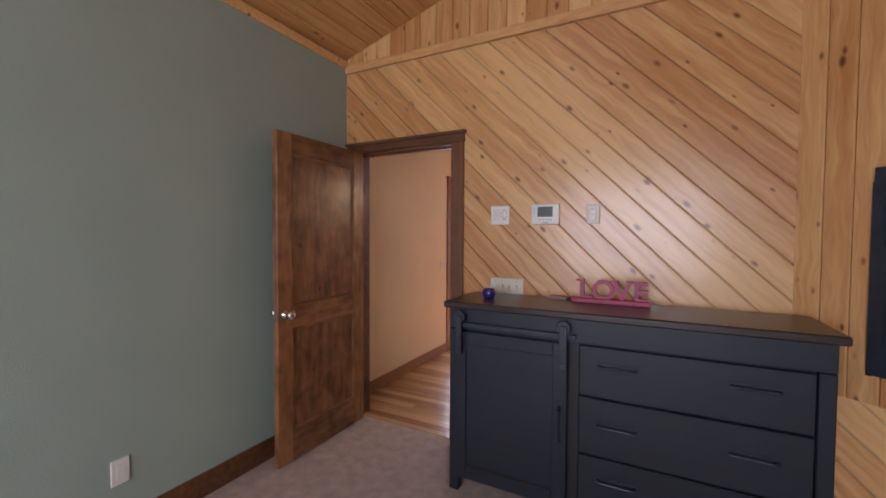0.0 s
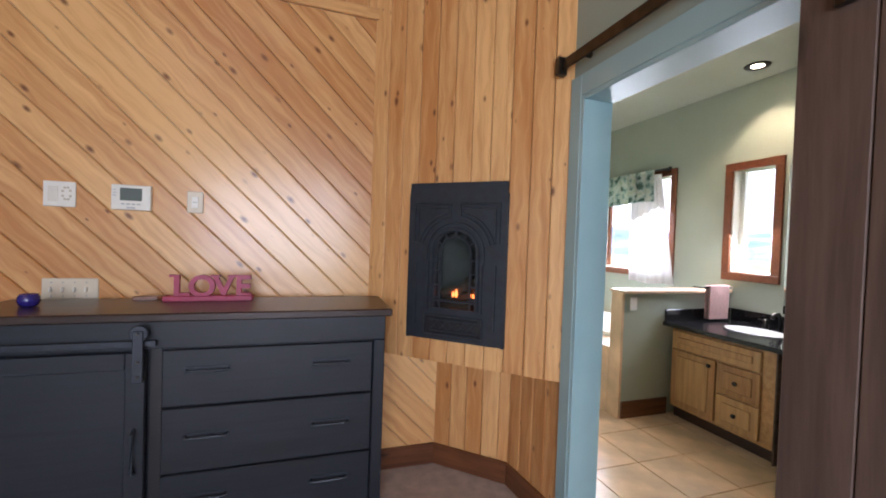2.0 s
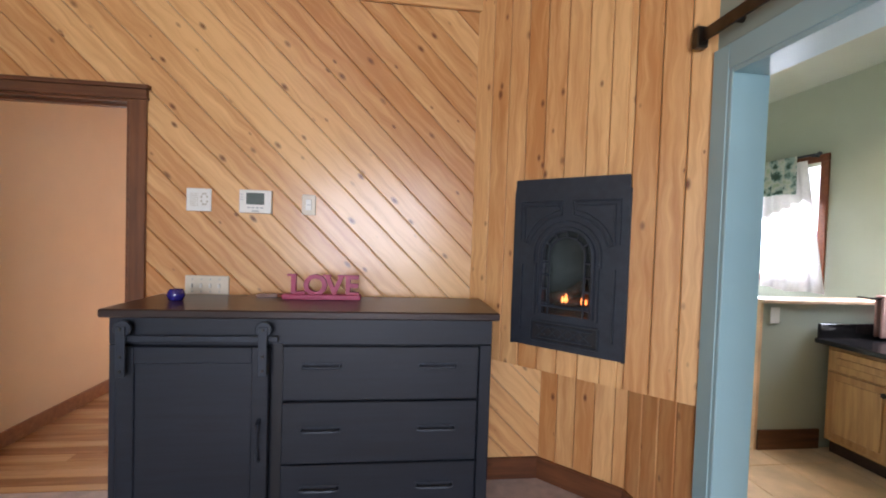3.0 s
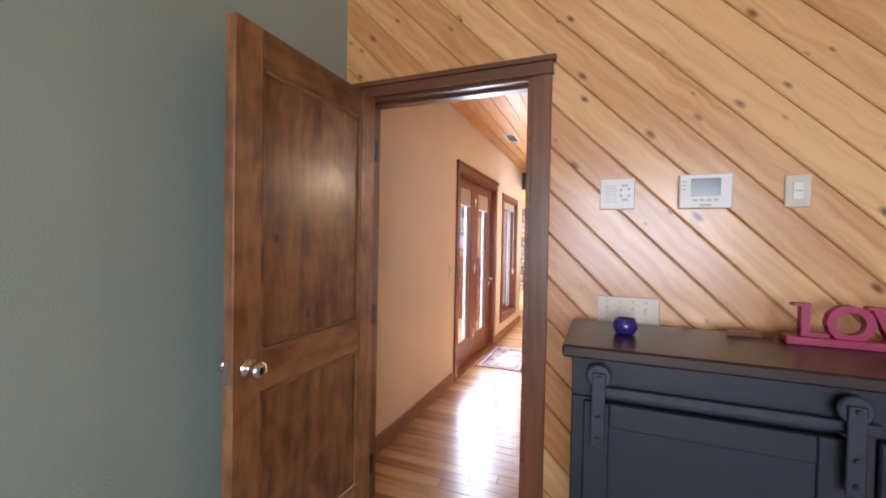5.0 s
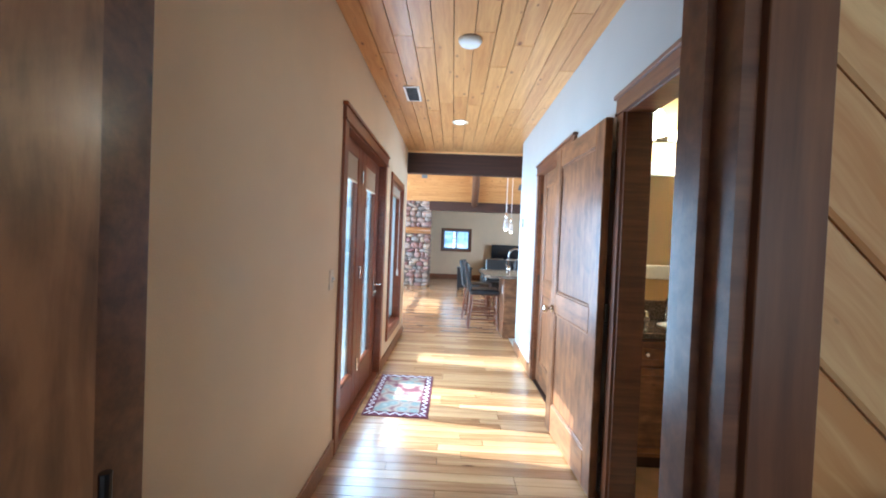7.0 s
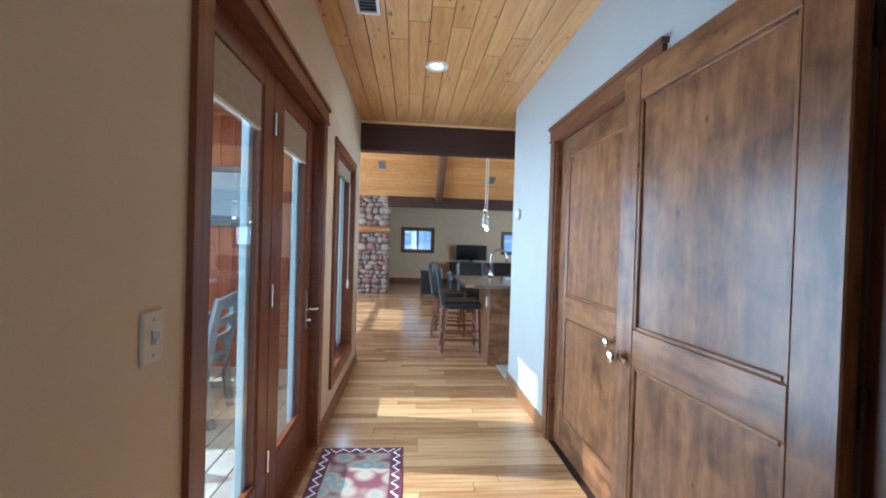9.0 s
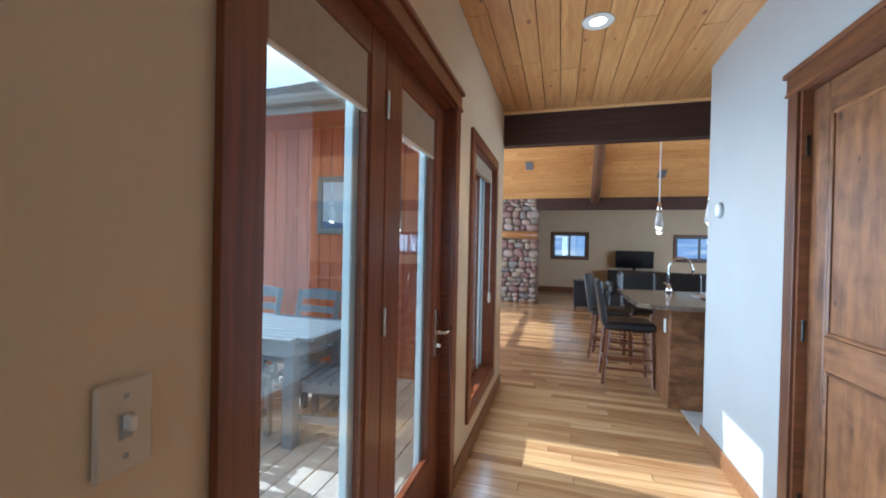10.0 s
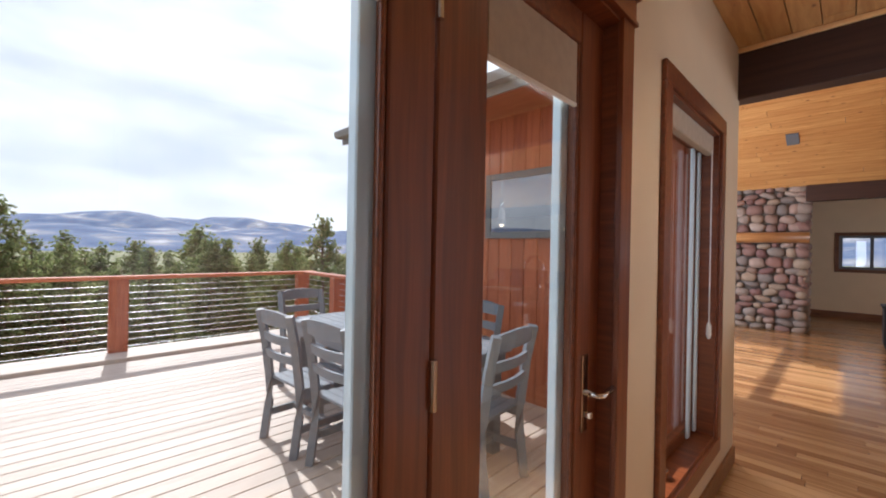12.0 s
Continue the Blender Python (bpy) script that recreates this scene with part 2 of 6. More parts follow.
M_SHADE = plain("tan_cellular_shade", (0.44, 0.36, 0.27), 0.85, 0, 0.06, 30, 0.1)
M_MORTAR = plain("mortar", (0.12, 0.105, 0.095), 0.9, 0, 0.2, 20, 0.5, 60)
M_ALU = plain("white_aluminium", (0.66, 0.80, 0.88), 0.35, 0.2, 0.03, 20, 0)
M_WINFR = plain("grey_window_frame", (0.13, 0.145, 0.16), 0.5, 0, 0.05, 20, 0)
M_GUTTER = plain("grey_gutter", (0.25, 0.235, 0.23), 0.45, 0.2, 0.06, 10, 0)
M_SHINGLE = plain("grey_shingle", (0.18, 0.18, 0.19), 0.9, 0, 0.35, 16, 0.6, 120)
M_BARK = plain("pine_bark", (0.15, 0.10, 0.07), 0.9, 0, 0.35, 9, 0.8, 30)
M_MEADOW = plain("dry_meadow", (0.17, 0.17, 0.08), 0.95, 0, 0.4, 0.05, 0.2, 2)
M_STEEL = plain("stainless_cable", (0.6, 0.61, 0.62), 0.45, 0.6, 0.05, 20, 0)
M_FIREBOX = plain("grey_firebox_panel", (0.16, 0.18, 0.18), 0.7, 0, 0.25, 12, 0.3, 60)
M_TV = plain("black_screen", (0.008, 0.008, 0.01), 0.12, 0, 0.05, 20, 0)
M_LINEN = plain("sheer_white_curtain", (0.80, 0.77, 0.76), 0.9, 0, 0.05, 40, 0.2, 300)


def stone_material():
    m, n, l, b = nodes_of("river_stone")
    o = n.new("ShaderNodeObjectInfo")
    r = ramp(n, [(0.0, (0.30, 0.20, 0.16)), (0.2, (0.17, 0.085, 0.08)), (0.4, (0.33, 0.26, 0.19)), (0.6, (0.17, 0.15, 0.14)), (0.8, (0.37, 0.30, 0.25)), (1.0, (0.22, 0.11, 0.09))])
    l.new(o.outputs["Random"], r.inputs[0])
    c = n.new("ShaderNodeTexCoord")
    a = n.new("ShaderNodeTexNoise")
    a.inputs["Scale"].default_value, a.inputs["Detail"].default_value = 18.0, 6.0
    l.new(c.outputs["Object"], a.inputs["Vector"])
    mixn = n.new("ShaderNodeMix")
    mixn.data_type, mixn.blend_type = "RGBA", "MULTIPLY"
    mixn.inputs["Factor"].default_value = 0.7
    r2 = ramp(n, [(0.3, (0.55, 0.55, 0.55)), (0.7, (1.25, 1.22, 1.2))])
    l.new(a.outputs["Fac"], r2.inputs[0])
    l.new(r.outputs[0], mixn.inputs["A"])
    l.new(r2.outputs[0], mixn.inputs["B"])
    l.new(mixn.outputs["Result"], b.inputs["Base Color"])
    b.inputs["Roughness"].default_value = 0.7
    add_bump(n, l, b, a.outputs["Fac"], 0.3)
    return m


def glass_material(name, tint, base=0.03):
    m, n, l, b = nodes_of(name)
    n.remove(b)
    t, g, f, mxs = n.new("ShaderNodeBsdfTransparent"), n.new("ShaderNodeBsdfGlossy"), n.new("ShaderNodeLayerWeight"), n.new("ShaderNodeMixShader")
    t.inputs[0].default_value = (*tint, 1)
    g.inputs["Roughness"].default_value = 0.0
    f.inputs[0].default_value = 0.5
    pw, ma = n.new("ShaderNodeMath"), n.new("ShaderNodeMath")
    pw.operation, ma.operation = "POWER", "MULTIPLY_ADD"
    pw.inputs[1].default_value = 5.0
    ma.inputs[1].default_value, ma.inputs[2].default_value = 0.9, base
    l.new(f.outputs["Facing"], pw.inputs[0])
    l.new(pw.outputs[0], ma.inputs[0])
    l.new(ma.outputs[0], mxs.inputs[0])
    l.new(t.outputs[0], mxs.inputs[1])
    l.new(g.outputs[0], mxs.inputs[2])
    l.new(mxs.outputs[0], n["Material Output"].inputs[0])
    return m


def glow_material(name, color, strength):
    m, n, l, b = nodes_of(name)
    b.inputs["Base Color"].default_value = (0.8, 0.75, 0.65, 1)
    b.inputs["Emission Color"].default_value = (*color, 1)
    b.inputs["Emission Strength"].default_value = strength
    return m


def leaf_material():
    m, n, l, b = nodes_of("pine_needles")
    g = n.new("ShaderNodeNewGeometry")
    r = ramp(n, [(0.0, (0.12, 0.15, 0.055)), (0.6, (0.24, 0.28, 0.11)), (1.0, (0.34, 0.36, 0.16))])
    l.new(g.outputs["Random Per Island"], r.inputs[0])
    l.new(r.outputs[0], b.inputs["Base Color"])
    b.inputs["Roughness"].default_value = 0.6
    tl, mxs = n.new("ShaderNodeBsdfTranslucent"), n.new("ShaderNodeMixShader")
    mxs.inputs[0].default_value = 0.62
    l.new(r.outputs[0], tl.inputs[0])
    l.new(b.outputs[0], mxs.inputs[1])
    l.new(tl.outputs[0], mxs.inputs[2])
    l.new(mxs.outputs[0], n["Material Output"].inputs[0])
    return m


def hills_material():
    m, n, l, b = nodes_of("haze_tinted_hills")
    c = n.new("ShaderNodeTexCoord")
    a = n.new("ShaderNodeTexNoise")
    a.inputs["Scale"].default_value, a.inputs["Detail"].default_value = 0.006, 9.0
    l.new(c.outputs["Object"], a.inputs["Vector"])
    # blue aerial haze is mixed into the base colour; palest stop serves as snow
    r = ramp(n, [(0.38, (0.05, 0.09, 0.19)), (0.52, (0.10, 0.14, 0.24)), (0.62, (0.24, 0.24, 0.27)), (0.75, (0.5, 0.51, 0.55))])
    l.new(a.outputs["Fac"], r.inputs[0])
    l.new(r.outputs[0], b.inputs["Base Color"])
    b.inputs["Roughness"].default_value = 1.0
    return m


def rug_material():
    m, n, l, b = nodes_of("patterned_rug")
    c = n.new("ShaderNodeTexCoord")
    v = n.new("ShaderNodeTexVoronoi")
    v.inputs["Scale"].default_value = 9.0
    l.new(c.outputs["Object"], v.inputs["Vector"])
    r = ramp(n, [(0.0, (0.33, 0.30, 0.25)), (0.3, (0.16, 0.19, 0.17)), (0.5, (0.30, 0.22, 0.16)), (0.75, (0.12, 0.03, 0.04))])
    l.new(v.outputs["Distance"], r.inputs[0])
    l.new(r.outputs[0], b.inputs["Base Color"])
    b.inputs["Roughness"].default_value = 0.95
    return m


def floral_material():
    m, n, l, b = nodes_of("floral_valance")
    c = n.new("ShaderNodeTexCoord")
    v = n.new("ShaderNodeTexNoise")
    v.inputs["Scale"].default_value, v.inputs["Detail"].default_value = 14.0, 3.0
    l.new(c.outputs["Object"], v.inputs["Vector"])
    r = ramp(n, [(0.36, (0.10, 0.17, 0.13)), (0.43, (0.38, 0.52, 0.46)), (0.55, (0.72, 0.73, 0.66)), (0.66, (0.50, 0.60, 0.42))])
    l.new(v.outputs["Fac"], r.inputs[0])
    l.new(r.outputs[0], b.inputs["Base Color"])
    b.inputs["Roughness"].default_value = 0.9
    return m


M_STONE, M_NEEDLE, M_HILLS, M_RUG, M_FLORAL = stone_material(), leaf_material(), hills_material(), rug_material(), floral_material()
M_RUGB = plain("wine_red_rug_border", (0.10, 0.018, 0.03), 0.95, 0, 0.2, 40, 0.4, 200)
M_GLASS = glass_material("window_glass", (0.95, 0.99, 1.0), 0.09)
M_GLASS_D = glass_material("dark_window_glass", (0.12, 0.18, 0.25), 0.35)
M_GLASS_F = glass_material("fire_glass", (0.75, 0.77, 0.77), 0.05)
M_MIRROR = plain("mirror", (0.9, 0.9, 0.9), 0.02, 1.0, 0.0, 2, 0)
M_BULB = glow_material("frosted_bulb", (1.0, 0.8, 0.5), 9.0)
M_CANLIT = glow_material("lit_recessed_lens", (1.0, 0.86, 0.6), 6.0)
M_FLAME = glow_material("flame", (1.0, 0.2, 0.03), 1.6)


# ---- building helpers ----
def add_box(bm, x0, x1, y0, y1, z0, z1, bev=0.0):
    vs = [bm.verts.new(p) for p in ((x0, y0, z0), (x1, y0, z0), (x1, y1, z0), (x0, y1, z0), (x0, y0, z1), (x1, y0, z1), (x1, y1, z1), (x0, y1, z1))]
    fs = [bm.faces.new([vs[i] for i in q]) for q in ((3, 2, 1, 0), (4, 5, 6, 7), (0, 1, 5, 4), (1, 2, 6, 5), (2, 3, 7, 6), (3, 0, 4, 7))]
    if bev:
        bmesh.ops.bevel(bm, geom=list({e for f in fs for e in f.edges}), offset=bev, segments=1, affect="EDGES")
    return bm


def box(x0, x1, y0, y1, z0, z1, bev=0.0):
    return add_box(bmesh.new(), x0, x1, y0, y1, z0, z1, bev)


def finish(name, bm, material, smooth=False):
    me = bpy.data.meshes.new(name)
    bmesh.ops.recalc_face_normals(bm, faces=bm.faces)
    bm.to_mesh(me)
    bm.free()
    me.materials.append(material)
    if smooth:
        me.shade_smooth()
    return me


def part(name, bm, material, parent, label="", m=None, smooth=False):
    ob = new(name, finish(name, bm, material, smooth))
    ob.parent = parent
    if m is not None:
        ob.matrix_basis = m
    return tagged(ob, label)


def structure(name, bm, material, label, category="", m=None):
    ob = new(name, finish(name, bm, material))
    if m is not None:
        ob.matrix_basis = m
    return tagged(ob, label, category or name.split("_")[0], kind="structure")


def thing(name, m, label, category, group="", kind=""):
    ob = new(name)
    ob.matrix_basis = m
    ob.empty_display_size = 0.1
    return tagged(ob, label, category, group, kind)


def lathe(profile, seg=24):
    """A turned shape from (radius, z) rows."""
    bm = bmesh.new()
    rings = []
    for r, z in profile:
        rings.append([bm.verts.new((r * math.cos(2 * math.pi * i / seg), r * math.sin(2 * math.pi * i / seg), z)) for i in range(seg)])
    for a, b in zip(rings, rings[1:]):
        for i in range(seg):
            bm.faces.new((a[i], a[(i + 1) % seg], b[(i + 1) % seg], b[i]))
    bm.faces.new(rings[0][::-1])
    bm.faces.new(rings[-1])
    return bm


def tube(points, r, seg=8, bm=None, taper=None):
    bm = bm or bmesh.new()
    pts = [Vector(p) for p in points]
    rings = []
    for i, p in enumerate(pts):
        d = (pts[min(i + 1, len(pts) - 1)] - pts[max(i - 1, 0)]).normalized()
        q = d.to_track_quat("Z", "Y")
        rr = r if taper is None else r + (taper - r) * i / (len(pts) - 1)
        rings.append([bm.verts.new(p + q @ Vector((rr * math.cos(2 * math.pi * k / seg), rr * math.sin(2 * math.pi * k / seg), 0))) for k in range(seg)])
    for a, b in zip(rings, rings[1:]):
        for k in range(seg):
            bm.faces.new((a[k], a[(k + 1) % seg], b[(k + 1) % seg], b[k]))
    bm.faces.new(rings[0][::-1])
    bm.faces.new(rings[-1])
    return bm


def prism(poly, z0, z1):
    bm = bmesh.new()
    a = [bm.verts.new((x, y, z0)) for x, y in poly]
    b = [bm.verts.new((x, y, z1)) for x, y in poly]
    bm.faces.new(a[::-1])
    bm.faces.new(b)
    for i in range(len(poly)):
        j = (i + 1) % len(poly)
        bm.faces.new((a[i], a[j], b[j], b[i]))
    return bm


def clip(poly, nx, ny, d):
    """The part of a polygon with nx * x + ny * y <= d."""
    out = []
    for i, p in enumerate(poly):
        q = poly[(i + 1) % len(poly)]
        a, b = nx * p[0] + ny * p[1] - d, nx * q[0] + ny * q[1] - d
        if a <= 0:
            out.append(p)
        if a * b < 0:
            s = a / (a - b)
            out.append((p[0] + s * (q[0] - p[0]), p[1] + s * (q[1] - p[1])))
    return out


def planks(parent, wall, areas, degrees, width, material, thick=0.018, name="plank"):
    """Tongue-and-groove boards on a wall: wall maps (right, up, out) to the world; areas are polygons in (right, up)."""
    ca, sa = math.cos(radians(degrees)), math.sin(radians(degrees))
    turned = [[(x * ca + y * sa, -x * sa + y * ca) for x, y in a] for a in areas]
    lo, hi = min(p[1] for a in turned for p in a), max(p[1] for a in turned for p in a)
    k = math.floor(lo / width)
    while k * width < hi:
        bm = bmesh.new()
        for a in turned:
            p = clip(clip(a, 0, 1, (k + 1) * width - 0.0015), 0, -1, -k * width - 0.0015)
            if len(p) < 3 or max(q[1] for q in p) - min(q[1] for q in p) < 0.004:
                continue
            piece = prism(p, 0.0, thick)
            top = [f for f in piece.faces if all(v.co.z > thick / 2 for v in f.verts)]
            long_edges = [e for f in top for e in f.edges if abs(e.verts[0].co.y - e.verts[1].co.y) < 1e-5]
            bmesh.ops.bevel(piece, geom=long_edges, offset=0.005, segments=1, affect="EDGES")
            me = bpy.data.meshes.new("tmp")
            piece.to_mesh(me)
            piece.free()
            bm.from_mesh(me)
            bpy.data.meshes.remove(me)
        if len(bm.verts):
            ob = part(name, bm, material, parent)
            ob.matrix_basis = wall @ Matrix.Rotation(radians(degrees), 4, "Z")
        else:
            bm.free()
        k += 1


def rect(x0, x1, y0, y1):
    return [(x0, y0), (x1, y0), (x1, y1), (x0, y1)]


def board_sheet(name, length, total, width, thick, seed, cut=0.0, bev=0.003):
    """Many boards in one mesh, along x from 0 to length, side by side in y; their faces look up at z = thick."""
    rng = random.Random(seed)
    verts, faces = [], []
    y = 0.0
    while y < total - 1e-6:
        w = min(width, total - y)
        cuts = [0.0]
        if cut:
            c = rng.uniform(0.2, cut)
            while c < length - 0.2:
                cuts.append(c)
                c += rng.uniform(0.5, 1.0) * cut
        cuts.append(length)
        for a, b in zip(cuts, cuts[1:]):
            o = len(verts)
            g = 0.0007
            verts += [(a + g, y + g, 0), (b - g, y + g, 0), (b - g, y + w - g, 0), (a + g, y + w - g, 0), (a + bev, y + bev, thick), (b - bev, y + bev, thick), (b - bev, y + w - bev, thick), (a + bev, y + w - bev, thick)]
            faces += [tuple(o + i for i in q) for q in ((4, 5, 6, 7), (0, 1, 5, 4), (1, 2, 6, 5), (2, 3, 7, 6), (3, 0, 4, 7))]
        y += w
    me = bpy.data.meshes.new(name)
    me.from_pydata(verts, [], faces)
    return me


def basis(origin, u, v):
    """Maps local x, y, z to u, v and u x v at origin."""
    u, v = Vector(u).normalized(), Vector(v).normalized()
    w = u.cross(v)
    return Matrix(((u.x, v.x, w.x, origin[0]), (u.y, v.y, w.y, origin[1]), (u.z, v.z, w.z, origin[2]), (0, 0, 0, 1)))


# ---- plan: the hall runs along y, the plank wall along x ----
XL, XR, YP, HC = -2.175, -0.63, 2.60, 2.64
XB, XBR, YB = -2.08, 1.53, -3.0

# bedroom floor and walls
structure("floor_bedroom", box(XB - 0.1, XBR + 0.13, YB, YP + 0.07, -0.12, 0.0), M_CARPET, "beige cut-pile carpet in the bedroom", "floor")
structure("wall_bedroom_west", box(XB - 0.2, XB, YB, YP, 0, 2.80), M_GREEN, "grey-green painted bedroom wall", "wall")
bm = bmesh.new()
add_box(bm, XB - 0.2, -1.5, YB - 0.15, YB, 0, 4.0)
add_box(bm, 1.0, XBR + 0.15, YB - 0.15, YB, 0, 4.0)
add_box(bm, -1.5, 1.0, YB - 0.15, YB, 0, 0.7)
add_box(bm, -1.5, 1.0, YB - 0.15, YB, 2.4, 4.0)
structure("wall_bedroom_south", bm, M_GREEN, "grey-green painted wall with a wide window", "wall")
win = thing("window_bedroom", pose(-0.25, YB - 0.08, 0.7), "wide wooden bedroom window in three lights", "window", kind="structure")
for i in range(4):
    part("window_frame", box(-1.25 + i * 0.815, -1.195 + i * 0.815, -0.05, 0.05, 0, 1.7), M_FIR, win)
for z in (0.0, 1.645):
    part("window_frame", box(-1.25, 1.25, -0.045, 0.045, z, z + 0.055), M_FIR, win)
part("pane", box(-1.2, 1.2, -0.004, 0.004, 0.05, 1.65), M_GLASS, win)
# plank wall: core with the doorway, planks on its bedroom face
DX0, DX1, DH = -1.972, -1.135, 2.085
bm = bmesh.new()
add_box(bm, XB - 0.1, DX0, YP + 0.02, YP + 0.12, 0, 4.2)
add_box(bm, DX1, 1.62, YP + 0.02, YP + 0.12, 0, 4.2)
add_box(bm, DX0, DX1, YP + 0.02, YP + 0.12, DH, 4.2)
plank_wall = structure("wall_plank", bm, M_TAN, "wall clad in diagonal knotty pine boards", "wall")
north = basis((0, YP + 0.02, 0), (1, 0, 0), (0, 0, 1))
BELT = 2.70
planks(plank_wall, north, [rect(-1.135, 1.14, 0, BELT), rect(XB, -1.135, DH, BELT), rect(XB, DX0, 0, DH)], -45, 0.128, M_PINE)
planks(plank_wall, north, [[(XB, BELT + 0.05), (1.5, BELT + 0.05), (1.5, 3.9), (XB, 2.86)]], 90, 0.128, M_PINE)
part("belt_trim", box(XB, 0.70, YP - 0.022, YP, BELT, BELT + 0.062, 0.004), M_PINE, plank_wall)
# vaulted pine ceiling over the bedroom
def bed_ceiling():
    rise = 0.29
    ln = math.hypot(1, rise)
    me = board_sheet("ceiling_bedroom", 5.7, 3.6 * ln, 0.128, 0.018, 3, 2.6)
    me.materials.append(M_PINE_C)
    ob = new("ceiling_bedroom", me)
    ob.matrix_basis = basis((XB - 0.02, YB, 2.83), (0, 1, 0), (1, 0, rise))
    tagged(ob, "vaulted knotty pine board ceiling", "ceiling", kind="structure")
    structure("roof_bedroom", prism([(XB - 0.25, 2.80), (1.62, 2.80 + 0.29 * 3.70), (1.62, 4.3), (XB - 0.25, 4.3)], 0, 5.9), M_BEAM, "plain roof deck over the bedroom", "ceiling", basis((0, 2.72, 0), (1, 0, 0), (0, 0, 1)))


bed_ceiling()
structure("trim_west_cornice", box(XB, XB + 0.02, YB, YP, 2.74, 2.80, 0.004), M_PINE, "pine trim board under the vaulted ceiling", "trim")

# chase over the recess, with the fireplace
CP, CQ = Vector((0.683, 2.60, 0)), Vector((1.53, 1.835, 0))
CU = (CQ - CP).normalized()
chase_len = (CQ - CP).length
CM = basis((CP.x, CP.y, 0), CU, (0, 0, 1))
f0 = 0.285
F0, F1, FZ0, FZ1 = f0, f0 + 0.557, 0.872, 1.728
CB = 0.745
chase = thing("wall_chase", Matrix(), "angled chase clad in upright knotty pine boards", "wall", kind="structure")
planks(chase, CM @ pose(0, 0, -0.018), [rect(0, F0 + 0.03, CB, 3.9), rect(F0 + 0.03, F1 - 0.03, CB, FZ0 + 0.04), rect(F0 + 0.03, F1 - 0.03, FZ1 - 0.06, 3.9), rect(F1 - 0.03, chase_len + 0.012, CB, 3.9)], 90, 0.105, M_PINE)
part("soffit", prism([(CP.x + 0.03, CP.y), (CQ.x, CQ.y + 0.03), (1.60, CQ.y + 0.03), (1.60, YP + 0.02)], CB, CB + 0.03), M_PINE, chase)
# recess under the chase
R0, R1, R2 = Vector((1.13, YP, 0)), Vector((1.482, 2.266, 0)), Vector((1.53, 1.835, 0))
for k, (a, b) in enumerate(((R0, R1), (R1, R2))):
    u = (b - a).normalized()
    ob = thing("wall_recess", Matrix(), "recess wall of upright knotty pine boards under the chase", "wall", kind="structure")
    planks(ob, basis((a.x, a.y, 0), u, (0, 0, 1)) @ pose(0, 0, -0.018), [rect(0, (b - a).length, 0, CB)], 90, 0.105, M_PINE)
    nrm = u.cross(Vector((0, 0, 1)))
    part("backing", box(0, (b - a).length, 0, 0.02, 0, CB), M_PINE, ob, m=basis((a.x, a.y, 0), u, -nrm) @ pose(0, 0.02, 0))
    structure("baseboard_recess", box(0, (b - a).length, -0.016, 0, 0, 0.13, 0.004), M_TRIM, "stained wooden baseboard", "baseboard", basis((a.x, a.y, 0), u, -nrm))
structure("baseboard_plank", box(-1.05, 1.13, YP - 0.016, YP, 0, 0.13, 0.004), M_TRIM, "stained wooden baseboard on the plank wall", "baseboard")
structure("baseboard_west", box(XB, XB + 0.016, YB, YP, 0, 0.135, 0.004), M_TRIM, "dark stained baseboard on the green wall", "baseboard")

# bathroom wall with its opening
OY0, OY1, OH = 0.55, 1.758, 2.10
bm = bmesh.new()
add_box(bm, XBR, XBR + 0.13, YB, OY0, 0, 4.2)
add_box(bm, XBR, XBR + 0.13, OY1, YP + 0.02, 0, 4.2)
add_box(bm, XBR, XBR + 0.13, OY0, OY1, OH, 4.2)
structure("wall_bedroom_east", bm, M_GREEN, "grey-green painted wall with an opening to the bathroom", "wall")
cas = thing("trim_bath_opening", Matrix(), "grey-blue painted casing round the bathroom opening", "trim", kind="structure")
part("jamb", box(XBR - 0.015, XBR + 0.145, OY1 - 0.02, OY1 + 0.001, 0, OH, 0.003), M_TEAL, cas)
part("casing", box(XBR - 0.018, XBR, OY1 - 0.001, OY1 + 0.078, 0, OH + 0.10, 0.003), M_TEAL, cas)
part("head_casing", box(XBR - 0.018, XBR, OY0, OY1 - 0.001, OH, OH + 0.10, 0.003), M_TEAL, cas)
part("head_jamb", box(XBR - 0.015, XBR + 0.145, OY0, OY1 - 0.02, OH - 0.02, OH, 0.003), M_TEAL, cas)
rail = thing("barn_door_rail", Matrix(), "flat dark steel sliding rail over the bathroom opening", "rail")
part("bar", box(XBR - 0.075, XBR - 0.062, -0.4, 1.86, 2.235, 2.285, 0.002), M_PEWTER, rail)
for y in (1.70, 1.05, 0.40):
    part("spacer", lathe([(0.014, 0), (0.014, 0.045)], 10), M_PEWTER, rail, m=pose(XBR - 0.019, y, 2.26, 0, -90, 0))
part("end_stop", box(XBR - 0.095, XBR - 0.045, 1.83, 1.865, 2.215, 2.30, 0.005), M_PEWTER, rail)
bd = thing("barn_door", pose(XBR - 0.055, 0, 0), "weathered brown plank barn door slid open", "door")
for i in range(7):
    part("plank", box(-0.001, 2.16, i * 0.145 + 0.001, i * 0.145 + 0.144, 0.0, 0.036, 0.003), M_BARN, bd, m=basis((0, 0.85 - 0.145 * 7, 0.02), (0, 0, 1), (0, 1, 0)))
for y in (0.75, 0.05):
    part("hanger", box(-0.052, -0.038, y - 0.025, y + 0.025, 1.95, 2.30, 0.003), M_PEWTER, bd)

